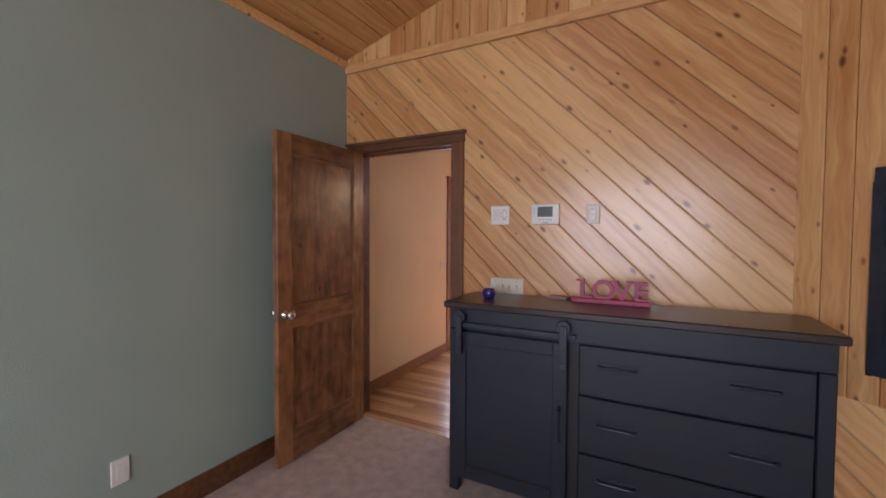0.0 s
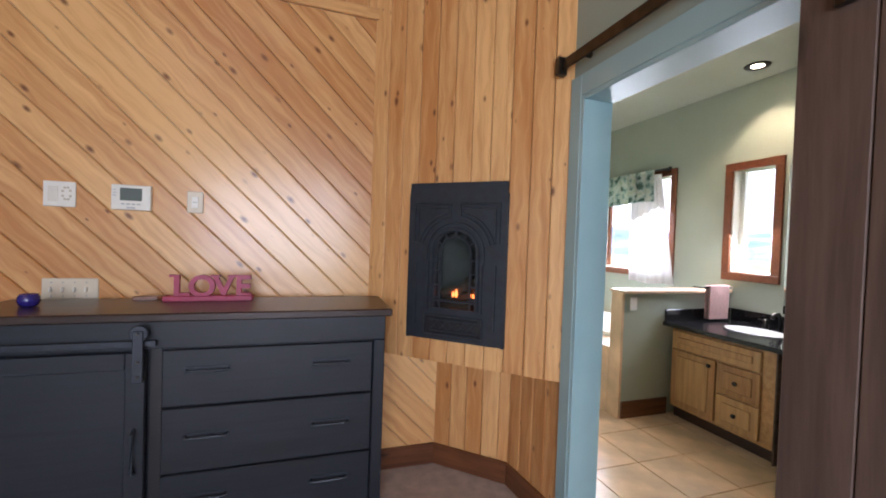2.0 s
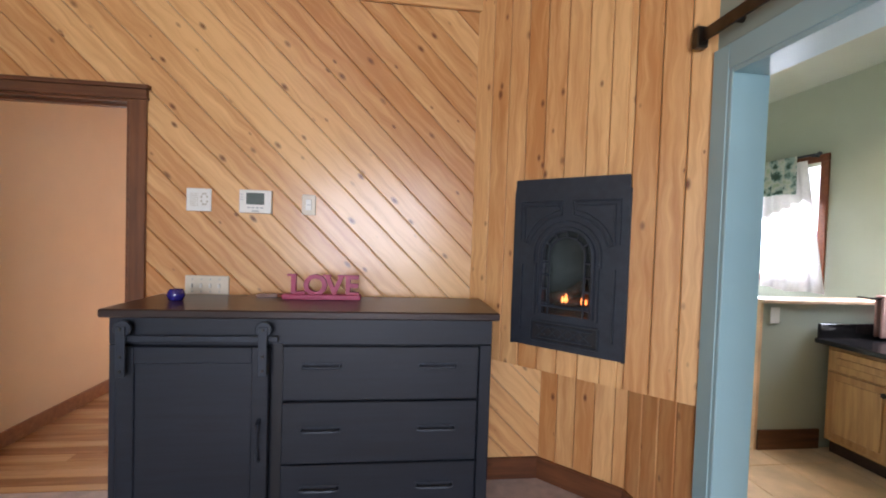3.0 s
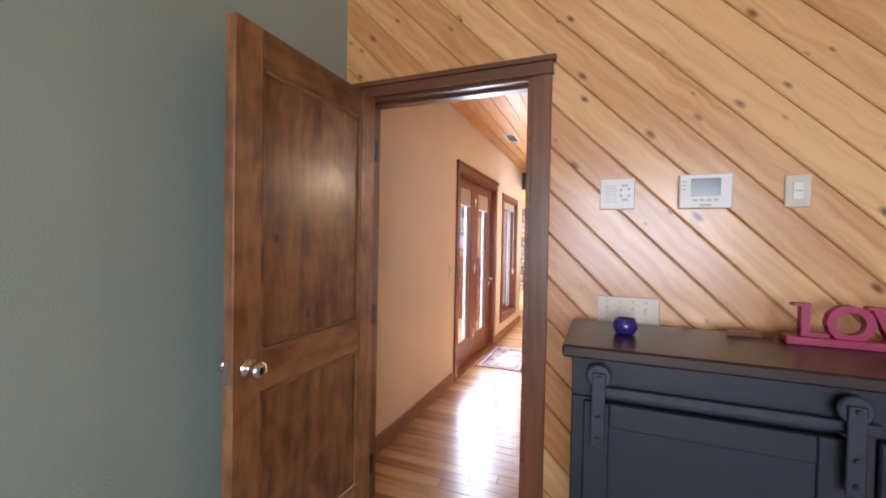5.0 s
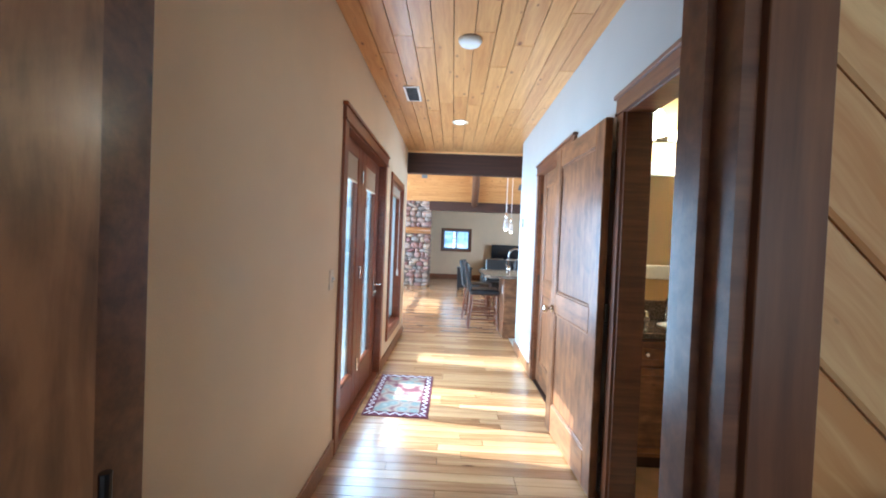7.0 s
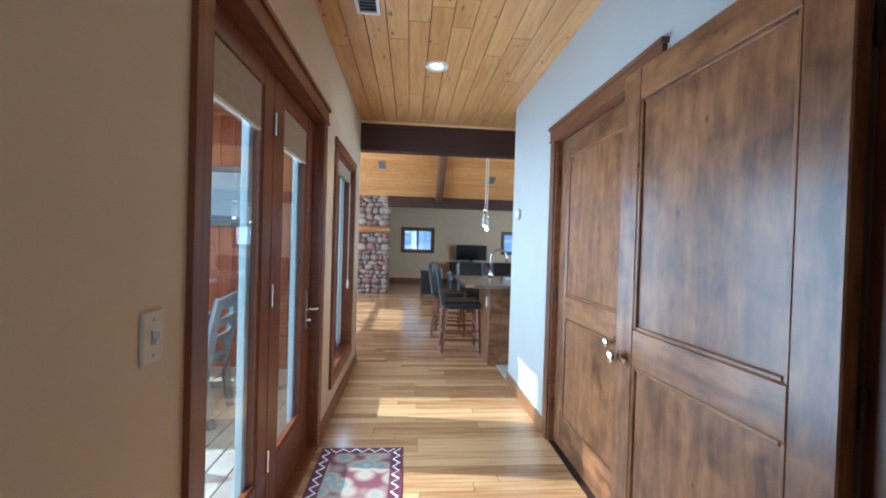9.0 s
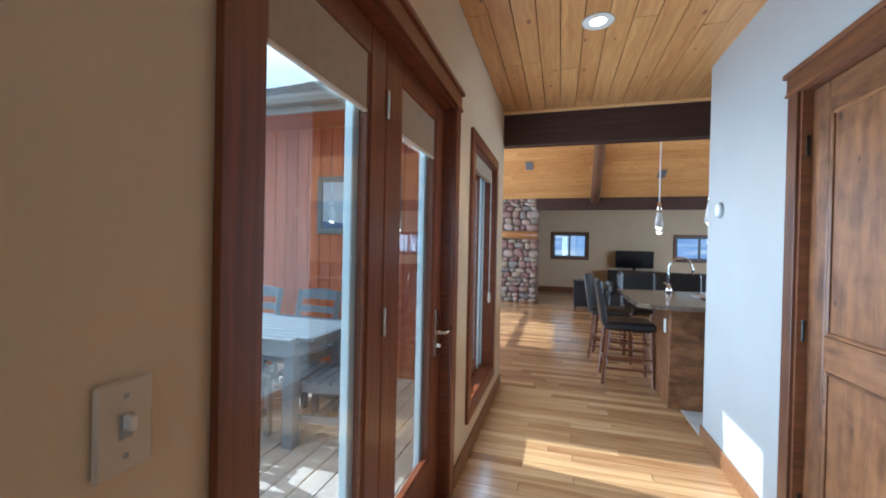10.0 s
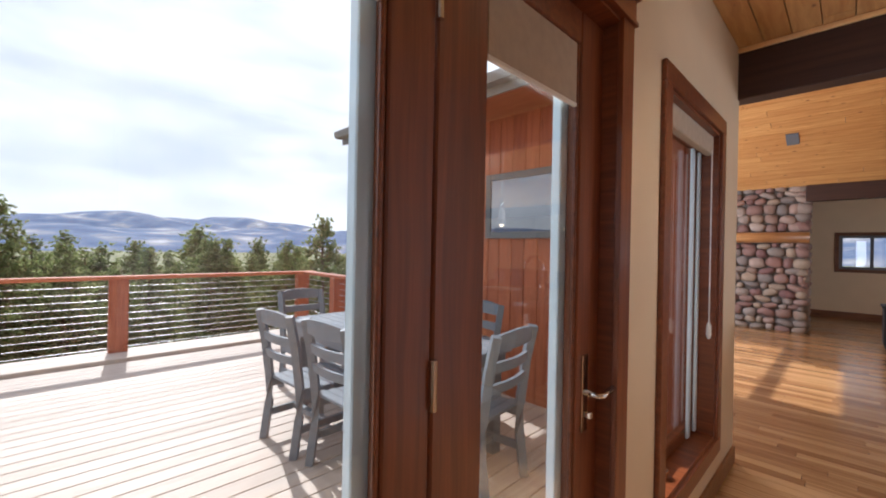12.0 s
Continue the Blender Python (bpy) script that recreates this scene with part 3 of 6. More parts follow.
# hall
structure("subfloor", add_box(box(XL - 0.1, 5.0, YP + 0.07, 7.95, -0.15, -0.018), -5.4, 5.0, 7.95, 17.0, -0.15, -0.018), M_BEAM, "subfloor under the wooden planks", "floor")
FY0, FY1, FH = 4.60, 6.06, 2.08
WY0, WY1, WZ0, WZ1 = 6.52, 7.40, 0.31, 2.0
bm = bmesh.new()
for a, b, c, d in ((YP + 0.12, FY0, 0, 2.9), (FY0, FY1, FH, 2.9), (FY1, WY0, 0, 2.9), (WY0, WY1, 0, WZ0), (WY0, WY1, WZ1, 2.9), (WY1, 7.93, 0, 2.9)):
    add_box(bm, XL - 0.15, XL, a, b, c, d)
structure("wall_hall_west", bm, M_TAN, "warm tan painted hall wall with glass doors and a window", "wall")
PY0, PY1 = 3.42, 4.16
CY0, CY1 = 5.05, 6.13
bm = bmesh.new()
for a, b, c, d in ((YP + 0.12, PY0, 0, 2.9), (PY0, PY1, 2.05, 2.9), (PY1, CY0, 0, 2.9), (CY0, CY1, 2.06, 2.9), (CY1, 7.25, 0, 2.9)):
    add_box(bm, XR, XR + 0.12, a, b, c, d)
structure("wall_hall_east", bm, M_CREAM, "pale painted hall wall with closet and bathroom doors", "wall")
structure("wall_kitchen_south", box(XR + 0.12, 5.0, 7.13, 7.25, 0, 2.9), M_CREAM, "pale painted kitchen wall", "wall")
me = board_sheet("ceiling_hall", 5.35, 1.56, 0.13, 0.018, 5, 2.3)
me.materials.append(M_PINE_C)
ob = new("ceiling_hall", me)
ob.matrix_basis = basis((XL, YP + 0.12, HC + 0.018), (0, 1, 0), (1, 0, 0))
tagged(ob, "knotty pine board ceiling in the hall", "ceiling", kind="structure")
me = board_sheet("ceiling_kitchen", 0.76, 5.6, 0.13, 0.018, 15, 0)
me.materials.append(M_PINE_C)
ob = new("ceiling_kitchen", me)
ob.matrix_basis = basis((XL + 1.56, 7.13, HC + 0.018), (0, 1, 0), (1, 0, 0))
tagged(ob, "knotty pine board ceiling beside the beam", "ceiling", kind="structure")
structure("ceiling_backing", add_box(box(XL, 0.9, YP + 0.12, 7.15, HC + 0.019, HC + 0.12), XL, 5.0, 7.15, 8.0, HC + 0.019, HC + 0.12), M_BEAM, "deck above the hall ceiling", "ceiling")
structure("trim_hall_end", box(XL, 0.8, 7.86, 7.885, HC - 0.03, HC - 0.002, 0.004), M_PINE, "pine strip where the ceiling meets the beam", "trim")


def baseboard(y0, y1, x, side):
    structure("baseboard", box(min(x, x + 0.015 * side), max(x, x + 0.015 * side), y0, y1, 0, 0.105, 0.003), M_BASE, "stained oak baseboard along the hall wall", "baseboard")


for a, b in ((YP + 0.12, 4.53), (6.15, 7.93)):
    baseboard(a, b, XL, 1)
for a, b in ((YP + 0.12, PY0 - 0.08), (CY1 + 0.085, 7.25)):
    baseboard(a, b, XR, -1)
structure("baseboard_end", box(XR - 0.015, XR + 0.12, 7.25, 7.265, 0, 0.105, 0.003), M_BASE, "stained oak baseboard on the wall end", "baseboard")

# beams and the living room shell
beam = thing("beam", pose(XL - 0.2, 7.89, 2.322), "dark stained timber beam across the hall's end", "beam", "timber beams", "structure")
part("timber", box(0, 7.2, 0, 0.14, 0, 0.315, 0.006), M_BEAM, beam)
beam2 = thing("beam", pose(-2.2, 13.85, 2.25), "dark stained timber beam beside the stone chimney", "beam", "timber beams", "structure")
part("timber", box(0, 7.2, 0, 0.16, 0, 0.27, 0.006), M_BEAM, beam2)
for k in (0, 1):
    run = 3.0
    slope = math.hypot(run, 1.5)
    me = board_sheet("ceiling_living", 10.6, slope, 0.128, 0.018, 8 + k, 3.2)
    me.materials.append(M_PINE_C)
    ob = new("ceiling_living", me)
    ob.matrix_basis = basis((5.0, 7.9, 2.66), (-1, 0, 0), (0, run, 1.5)) if k == 0 else basis((-5.6, 13.9, 2.53), (1, 0, 0), (0, -run, 1.63))
    tagged(ob, "vaulted knotty pine board ceiling in the great room", "ceiling", kind="structure")
structure("roof_living", prism([(7.9, 2.70), (10.9, 4.22), (13.9, 2.57), (17.2, 2.57), (17.2, 2.69), (13.9, 2.69), (10.9, 4.34), (7.9, 2.82)], -5.6, 5.1), M_BEAM, "roof deck over the great room", "ceiling", basis((0, 0, 0), (0, 1, 0), (0, 0, 1)))
structure("ceiling_far", box(-5.6, 5.0, 13.95, 17.0, 2.545, 2.569), M_TAN, "tan flat ceiling beyond the chimney", "ceiling")
log = thing("log_rafter", pose(0, 0, 0), "peeled log rafter under the pine ceiling", "rafter")
part("pole", tube([(-0.88, 13.86, 2.46), (-0.90, 13.2, 2.82), (-0.93, 12.4, 3.24), (-0.95, 11.6, 3.68), (-0.96, 10.95, 4.05)], 0.10, 12), M_LOG, log, smooth=True)
bm = bmesh.new()
for poly in ([(7.9, 0), (9.7, 0), (9.7, 3.6), (7.9, 2.69)], [(9.7, 0), (12.8, 0), (12.8, 0.35), (9.7, 0.35)], [(9.7, 3.05), (9.95, 3.05), (9.95, 3.72), (9.7, 3.6)], [(11.9, 3.05), (12.8, 3.05), (12.8, 3.14), (11.9, 3.65)], [(9.95, 3.6), (11.9, 3.6), (11.9, 3.65), (10.9, 4.2), (9.95, 3.72)], [(12.8, 0), (17.0, 0), (17.0, 2.56), (13.9, 2.56), (12.8, 3.14)]):
    lo = [bm.verts.new((-5.51, y, z)) for y, z in poly]
    hi = [bm.verts.new((-5.36, y, z)) for y, z in poly]
    bm.faces.new(lo)
    bm.faces.new(hi[::-1])
    for k in range(len(poly)):
        bm.faces.new((lo[k], lo[(k + 1) % len(poly)], hi[(k + 1) % len(poly)], hi[k]))
structure("wall_living_west", bm, M_TAN, "tan wall with tall windows to the deck side", "wall")
wl_ = thing("window_living", pose(-5.43, 9.7, 0.35), "tall divided window in the great room", "window", kind="structure")
for i in range(5):
    part("window_frame", box(-0.04, 0.04, i * 0.7575, i * 0.7575 + 0.07, 0, 2.7), M_FIR, wl_)
for z in (0, 1.6, 2.63):
    part("window_frame", box(-0.038, 0.038, 0, 3.1, z, z + 0.07), M_FIR, wl_)
structure("wall_living_east", box(5.0, 5.15, 7.13, 17.2, 0, 4.0), M_TAN, "tan wall of the great room", "wall")
# far wall with two windows
W1, W2 = (-1.905, -0.779, 0.992, 1.849), (1.517, 2.90, 1.0, 1.80)
bm = bmesh.new()
for a, b, c, d in ((-5.6, W1[0] + .07, 0, 3), (W1[0] + .07, W1[1] - .07, 0, W1[2] + .07), (W1[0] + .07, W1[1] - .07, W1[3] - .07, 3), (W1[1] - .07, W2[0] + .07, 0, 3), (W2[0] + .07, W2[1] - .07, 0, W2[2] + .07), (W2[0] + .07, W2[1] - .07, W2[3] - .07, 3), (W2[1] - .07, 5.1, 0, 3)):
    add_box(bm, a, b, 17.0, 17.15, c, d)
structure("wall_living_north", bm, M_TAN, "tan far wall with two sliding windows", "wall")
structure("wall_wing_south", box(-5.36, XL - 0.15, 7.93, 8.0, 0, 2.7), M_TAN, "tan inner wall of the great room", "wall")
structure("baseboard_far", box(-5.3, 5.0, 16.98, 17.0, 0, 0.14, 0.004), M_TRIM, "dark baseboard on the far wall", "baseboard")


def casing(ob, a, b, c, d, w, depth, material, axis="y", at=0.0, out=1, sill=True):
    """A casing round the opening a..b, c..d, on the plane at, standing out by depth."""
    p, q = (at, at + depth * out) if out > 0 else (at + depth * out, at)
    for n_, r in (("casing_side", (a - w, a, c, d)), ("casing_side", (b, b + w, c, d)), ("casing_head", (a - w, b + w, d, d + w)), ("casing_foot", (a - w, b + w, c - w, c))):
        if n_ == "casing_foot" and not sill:
            continue
        if axis == "x":
            part(n_, box(p, q, r[0], r[1], r[2], r[3], 0.004), material, ob)
        else:
            part(n_, box(r[0], r[1], p, q, r[2], r[3], 0.004), material, ob)


for w in (W1, W2):
    ob = thing("window_far", Matrix(), "two-light sliding window with stained wooden casing", "window", "far wall windows", "structure")
    a, b, c, d = w[0] + .07, w[1] - .07, w[2] + .07, w[3] - .07
    casing(ob, a, b, c, d, 0.07, 0.02, M_TRIM, "y", 17.0, -1)
    for x in (a, (a + b) / 2 - 0.03, b - 0.05):
        part("window_frame", box(x, x + 0.055, 17.04, 17.09, c, d), M_WINFR, ob)
    for z in (c, d - 0.05):
        part("window_frame", box(a, b, 17.045, 17.085, z, z + 0.05), M_WINFR, ob)
    part("pane", box(a, b, 17.06, 17.066, c, d), M_GLASS, ob)

# ---- doors ----
def panel_leaf(ob, w, h, material, t=0.042, mid=0.93):
    """A two-panel door leaf: x from 0 to w, y across its thickness, z up."""
    up = basis((0, 0, 0), (0, 0, 1), (1, 0, 0))
    def upright(name, x0, x1, y0, y1, z0, z1, bev):
        part(name, box(z0, z1, x0, x1, y0, y1, bev), material, ob, m=up)
    s = 0.112
    upright("stile", 0, s, 0, t, 0, h, 0.004)
    upright("stile", w - s, w, 0, t, 0, h, 0.004)
    for z0, z1 in ((0, 0.2), (mid - 0.07, mid + 0.07), (h - 0.125, h)):
        part("rail", box(s, w - s, 0.0008, t - 0.0008, z0, z1, 0.004), material, ob)
    for z0, z1 in ((0.2, mid - 0.07), (mid + 0.07, h - 0.125)):
        upright("panel", s - 0.004, w - s + 0.004, 0.013, t - 0.013, z0 - 0.004, z1 + 0.004, 0)
        for y in (0.003, t - 0.013):
            for n_, r in (("moulding", (s, s + 0.016, z0, z1)), ("moulding", (w - s - 0.016, w - s, z0, z1))):
                upright(n_, r[0], r[1], y, y + 0.010, r[2], r[3], 0.004)
            for za, zb in ((z0, z0 + 0.016), (z1 - 0.016, z1)):
                part("moulding", box(s + 0.016, w - s - 0.016, y, y + 0.010, za, zb, 0.004), material, ob)


def door_knob(ob, x, z, t=0.042, crystal=False):
    for side, y in ((-1, 0.0), (1, t)):
        k = part("knob", lathe([(0.030, 0), (0.031, 0.006), (0.013, 0.010), (0.011, 0.030), (0.022, 0.036), (0.029, 0.048), (0.027, 0.060), (0.014, 0.068)], 20), M_NICKEL, ob, "polished nickel knob", pose(x, y, z, -90 * side, 0, 0), True)


def hinges(ob, x, y, zs):
    for z in zs:
        part("hinge", lathe([(0.007, 0), (0.007, 0.09)], 10), M_PEWTER, ob, "dark metal hinge", pose(x, y, z))


door1 = thing("door_1", Matrix.Translation((DX0 + 0.035, YP - 0.022, 0.012)) @ Matrix.Rotation(radians(-90.5), 4, "Z"), "knotty alder two-panel bedroom door standing open", "door", kind="structure")
panel_leaf(door1, 0.80, 2.055, M_ALDER, mid=0.915)
door_knob(door1, 0.742, 0.94)
hinges(door1, -0.006, 0.048, (0.2, 0.95, 1.75))
part("latch_plate", box(0.8002, 0.803, 0.012, 0.03, 0.9, 0.97), M_NICKEL, door1)
dc = thing("trim_bedroom_door", Matrix(), "dark stained casing and jambs round the bedroom doorway", "trim", kind="structure")


def door_casing(ob, a, b, h, y, out, axis, material, w=0.078, cap=True, head=0.082):
    """Casing with a stepped head, stood on the floor."""
    def slab(n_, a0, a1, d0, d1, z0, z1, bev=0.0015):
        p, q = sorted((y + d0 * out, y + d1 * out))
        if z1 - z0 > abs(a1 - a0):
            bm_ = box(z0, z1, a0, a1, *((p, q)), bev)
            ob_ = part(n_, bm_, material, ob)
            ob_.matrix_basis = Matrix(((0, 1, 0, 0), (0, 0, 1, 0), (1, 0, 0, 0), (0, 0, 0, 1))) if axis == "y" else Matrix(((0, 0, 1, 0), (0, 1, 0, 0), (1, 0, 0, 0), (0, 0, 0, 1)))
        elif axis == "y":
            part(n_, box(a0, a1, p, q, z0, z1, bev), material, ob)
        else:
            ob_ = part(n_, box(a0, a1, p, q, z0, z1, bev), material, ob)
            ob_.matrix_basis = Matrix(((0, 1, 0, 0), (1, 0, 0, 0), (0, 0, 1, 0), (0, 0, 0, 1)))
    slab("casing_side", a - w, a, 0, 0.018, 0, h)
    slab("casing_side", b, b + w, 0, 0.018, 0, h)
    slab("casing_head", a - w - 0.004, b + w + 0.004, 0, 0.022, h, h + head)
    if cap:
        slab("casing_cap", a - w - 0.016, b + w + 0.016, 0, 0.034, h + head, h + head + 0.022)
        slab("casing_bead", a - w - 0.008, b + w + 0.008, 0, 0.028, h - 0.003, h + 0.011)


door_casing(dc, DX0 - 0.002, DX1 + 0.002, DH - 0.005, YP - 0.0005, -1, "y", M_TRIM, head=0.05)
door_casing(dc, DX0 - 0.002, DX1 + 0.002, DH - 0.005, YP + 0.1205, 1, "y", M_TRIM)
for a, b in ((DX0 - 0.002, DX0 + 0.018), (DX1 - 0.018, DX1 + 0.002)):
    part("jamb", box(a, b, YP - 0.006, YP + 0.126, 0, DH - 0.001), M_TRIM, dc)
part("head_jamb", box(DX0 + 0.018, DX1 - 0.018, YP - 0.006, YP + 0.126, DH - 0.02, DH), M_TRIM, dc)
part("door_stop", box(DX1 - 0.03, DX1 - 0.018, YP + 0.045, YP + 0.08, 0, DH - 0.02), M_TRIM, dc)
part("door_stop", box(DX0 + 0.018, DX1 - 0.03, YP + 0.045, YP + 0.08, DH - 0.032, DH - 0.02), M_TRIM, dc)
structure("threshold", box(DX0 + 0.018, DX1 - 0.018, YP + 0.02, YP + 0.071, -0.002, 0.004), M_OAK, "wooden strip between carpet and hall floor", "floor")

# closet door and bathroom door on the hall
door2 = thing("door_2", Matrix.Translation((XR + 0.03, CY1 - 0.02, 0.012)) @ Matrix.Rotation(radians(-90), 4, "Z"), "knotty alder two-panel closet door, closed", "door", kind="structure")
panel_leaf(door2, 1.03, 2.03, M_ALDER)
door_knob(door2, 0.78, 0.86)
hinges(door2, -0.004, -0.012, (0.2, 0.95, 1.75))
tr = thing("trim_closet", Matrix(), "stained casing round the closet door", "trim", kind="structure")
door_casing(tr, CY0, CY1, 2.05, XR, -1, "x", M_TRIM)
for a, b in ((CY0, CY0 + 0.018), (CY1 - 0.018, CY1)):
    part("jamb", box(XR - 0.006, XR + 0.075, a, b, 0, 2.059), M_TRIM, tr)
part("head_jamb", box(XR - 0.006, XR + 0.075, CY0 + 0.018, CY1 - 0.018, 2.044, 2.059), M_TRIM, tr)
door3 = thing("door_3", Matrix.Translation((XR - 0.035, PY1 + 0.075, 0.012)) @ Matrix.Rotation(radians(92.5), 4, "Z"), "knotty alder bathroom door folded back against the hall wall", "door", kind="structure")
panel_leaf(door3, 0.84, 2.02, M_ALDER)
door_knob(door3, 0.782, 0.88)
hinges(door3, -0.006, -0.004, (0.2, 0.95, 1.75))
tr = thing("trim_powder", Matrix(), "dark stained casing round the small bathroom doorway", "trim", kind="structure")
door_casing(tr, PY0, PY1, 2.04, XR, -1, "x", M_TRIM)
for a, b in ((PY0, PY0 + 0.018), (PY1 - 0.018, PY1)):
    part("jamb", box(XR - 0.006, XR + 0.126, a, b, 0, 2.049), M_TRIM, tr)
part("head_jamb", box(XR - 0.006, XR + 0.126, PY0 + 0.018, PY1 - 0.018, 2.03, 2.049), M_TRIM, tr)
structure("closet_back", box(XR + 0.08, XR + 0.13, CY0 - 0.1, CY1 + 0.1, 0, 2.2), M_BLACK, "closed back of the closet", "wall")

# glass door unit and side window
fd = thing("door_glass", Matrix(), "stained fir glass door with a fixed glass panel beside it", "door", kind="structure")
door_casing(fd, FY0 + 0.022, FY1 - 0.03, FH - 0.012, XL, 1, "x", M_FIR, 0.085)
XD = XL - 0.05
SY = 5.305
for y0, y1 in ((FY0, FY0 + 0.02), (FY1 - 0.02, FY1)):
    part("jamb", box(XL - 0.15, XL - 0.002, y0, y1, 0, FH), M_FIR, fd)
part("head_jamb", box(XL - 0.15, XL + 0.006, FY0 + 0.02, FY1 - 0.02, FH - 0.025, FH), M_FIR, fd)
part("door_sill", box(XL - 0.2, XL + 0.01, FY0 + 0.02, FY1 - 0.02, 0.0, 0.028, 0.004), M_FIR, fd)
UPM = Matrix(((0, 0, 1, 0), (0, 1, 0, 0), (1, 0, 0, 0), (0, 0, 0, 1)))
for leaf, y0, y1, g0, g1 in (("fixed_panel", FY0 + 0.004, SY - 0.003, 4.712, 5.19), ("door_leaf", SY + 0.003, FY1 - 0.022, 5.455, 5.895)):
    lf = part(leaf, box(0.03, FH - 0.027, y0, g0, XD - 0.045, XD, 0.004), M_FIR, fd)
    lf.matrix_basis = UPM
    def sub(n_, bm_, mat_, lab=""):
        o = part(n_, bm_, mat_, lf, lab)
        o.matrix_parent_inverse = UPM.inverted()
        return o
    o = sub("stile", box(0.03, FH - 0.027, g1, y1, XD - 0.045, XD, 0.004), M_FIR)
    o.matrix_basis = UPM
    sub("rail", box(XD - 0.0445, XD - 0.0005, g0, g1, 0.03, 0.285, 0.004), M_FIR)
    sub("rail", box(XD - 0.0445, XD - 0.0005, g0, g1, 1.955, FH - 0.027, 0.004), M_FIR)
    for a, b in ((g0, g0 + 0.012), (g1 - 0.012, g1)):
        sub("glazing_bead", box(XD - 0.018, XD - 0.006, a, b, 0.285, 1.955, 0.003), M_FIR)
    sub("glazing_bead", box(XD - 0.018, XD - 0.006, g0 + 0.012, g1 - 0.012, 0.285, 0.297, 0.003), M_FIR)
    gl = sub("pane", box(XD - 0.027, XD - 0.022, g0, g1, 0.285, 1.955), M_GLASS)
    gl.visible_shadow = False
    sub("shade", box(XD - 0.017, XD - 0.008, g0 + 0.013, g1 - 0.013, 1.775, 1.955, 0.002), M_SHADE, "tan pull-down shade drawn up")
    sub("shade_rail", box(XD - 0.018, XD - 0.006, g0 + 0.013, g1 - 0.013, 1.765, 1.776, 0.002), M_WHITE)
    sub("outer_track", box(XD - 0.075, XD - 0.046, g1 - 0.034, g1 + 0.01, 0.2, 1.97, 0.003), M_ALU, "white aluminium outer track")
for z in (0.28, 1.02, 1.78):
    part("hinge", lathe([(0.008, 0), (0.008, 0.1)], 10), M_NICKEL, fd, "nickel hinge", pose(XD + 0.006, SY, z))
esc = part("escutcheon", box(XD, XD + 0.007, 5.925, 5.962, 0.785, 1.02, 0.003), M_NICKEL, fd, "tall polished nickel lever plate")
part("lever", tube([(XD + 0.006, 5.943, 0.905), (XD + 0.05, 5.943, 0.905), (XD + 0.056, 5.955, 0.905), (XD + 0.056, 6.03, 0.912)], 0.009, 10), M_NICKEL, fd, smooth=True)
part("thumb_turn", box(XD + 0.006, XD + 0.03, 5.937, 5.949, 0.83, 0.85, 0.003), M_NICKEL, fd)
sw_ = thing("window_side", Matrix(), "tall stained casement window with a raised shade", "window", kind="structure")
casing(sw_, WY0, WY1, WZ0, WZ1, 0.082, 0.02, M_FIR, "x", XL, 1)
for a, b in ((WY0, WY0 + 0.015), (WY1 - 0.015, WY1)):
    part("jamb", box(XL - 0.15, XL + 0.004, a, b, WZ0, WZ1), M_FIR, sw_)
part("head_jamb", box(XL - 0.15, XL + 0.004, WY0 + .015, WY1 - .015, WZ1 - 0.015, WZ1), M_FIR, sw_)
part("sill", box(XL - 0.15, XL + 0.004, WY0 + .015, WY1 - .015, WZ0, WZ0 + 0.02), M_FIR, sw_)
for a, b, c, d in ((WY0 + .015, WY0 + .07, WZ0 + .02, WZ1 - .015), (WY1 - .07, WY1 - .015, WZ0 + .02, WZ1 - .015), (WY0 + .07, WY1 - .07, WZ0 + .02, WZ0 + .085), (WY0 + .07, WY1 - .07, WZ1 - .075, WZ1 - .015)):
    part("sash", box(XL - 0.135, XL - 0.095, a, b, c, d, 0.004), M_FIR, sw_)
gl = part("pane", box(XL - 0.118, XL - 0.113, WY0 + .07, WY1 - .07, WZ0 + .085, WZ1 - .075), M_GLASS, sw_)
gl.visible_shadow = False
for a, b in ((WY0 + .016, WY0 + .04), (7.22, 7.26), (WY1 - .05, WY1 - .016)):
    part("screen_frame", box(XL - 0.092, XL - 0.078, a, b, WZ0 + .03, WZ1 - .1, 0.002), M_ALU, sw_, "white aluminium screen frame")
part("shade", box(XL - 0.06, XL - 0.02, WY0 + .02, WY1 - .02, WZ1 - 0.12, WZ1 - 0.017, 0.004), M_SHADE, sw_, "tan cellular shade drawn up")
part("cord", tube([(XL - 0.02, WY1 - .05, WZ1 - 0.1), (XL - 0.02, WY1 - .05, 0.95)], 0.003, 6), M_WHITE, sw_)
part("cord_tassel", lathe([(0.006, 0), (0.013, 0.02), (0.012, 0.07), (0.005, 0.09)], 10), M_WHITE, sw_, m=pose(XL - 0.02, WY1 - .05, 0.87))
part("crank", box(XL - 0.09, XL - 0.04, WY0 + .2, WY0 + .25, WZ0 + 0.021, WZ0 + 0.055, 0.006), M_NICKEL, sw_)


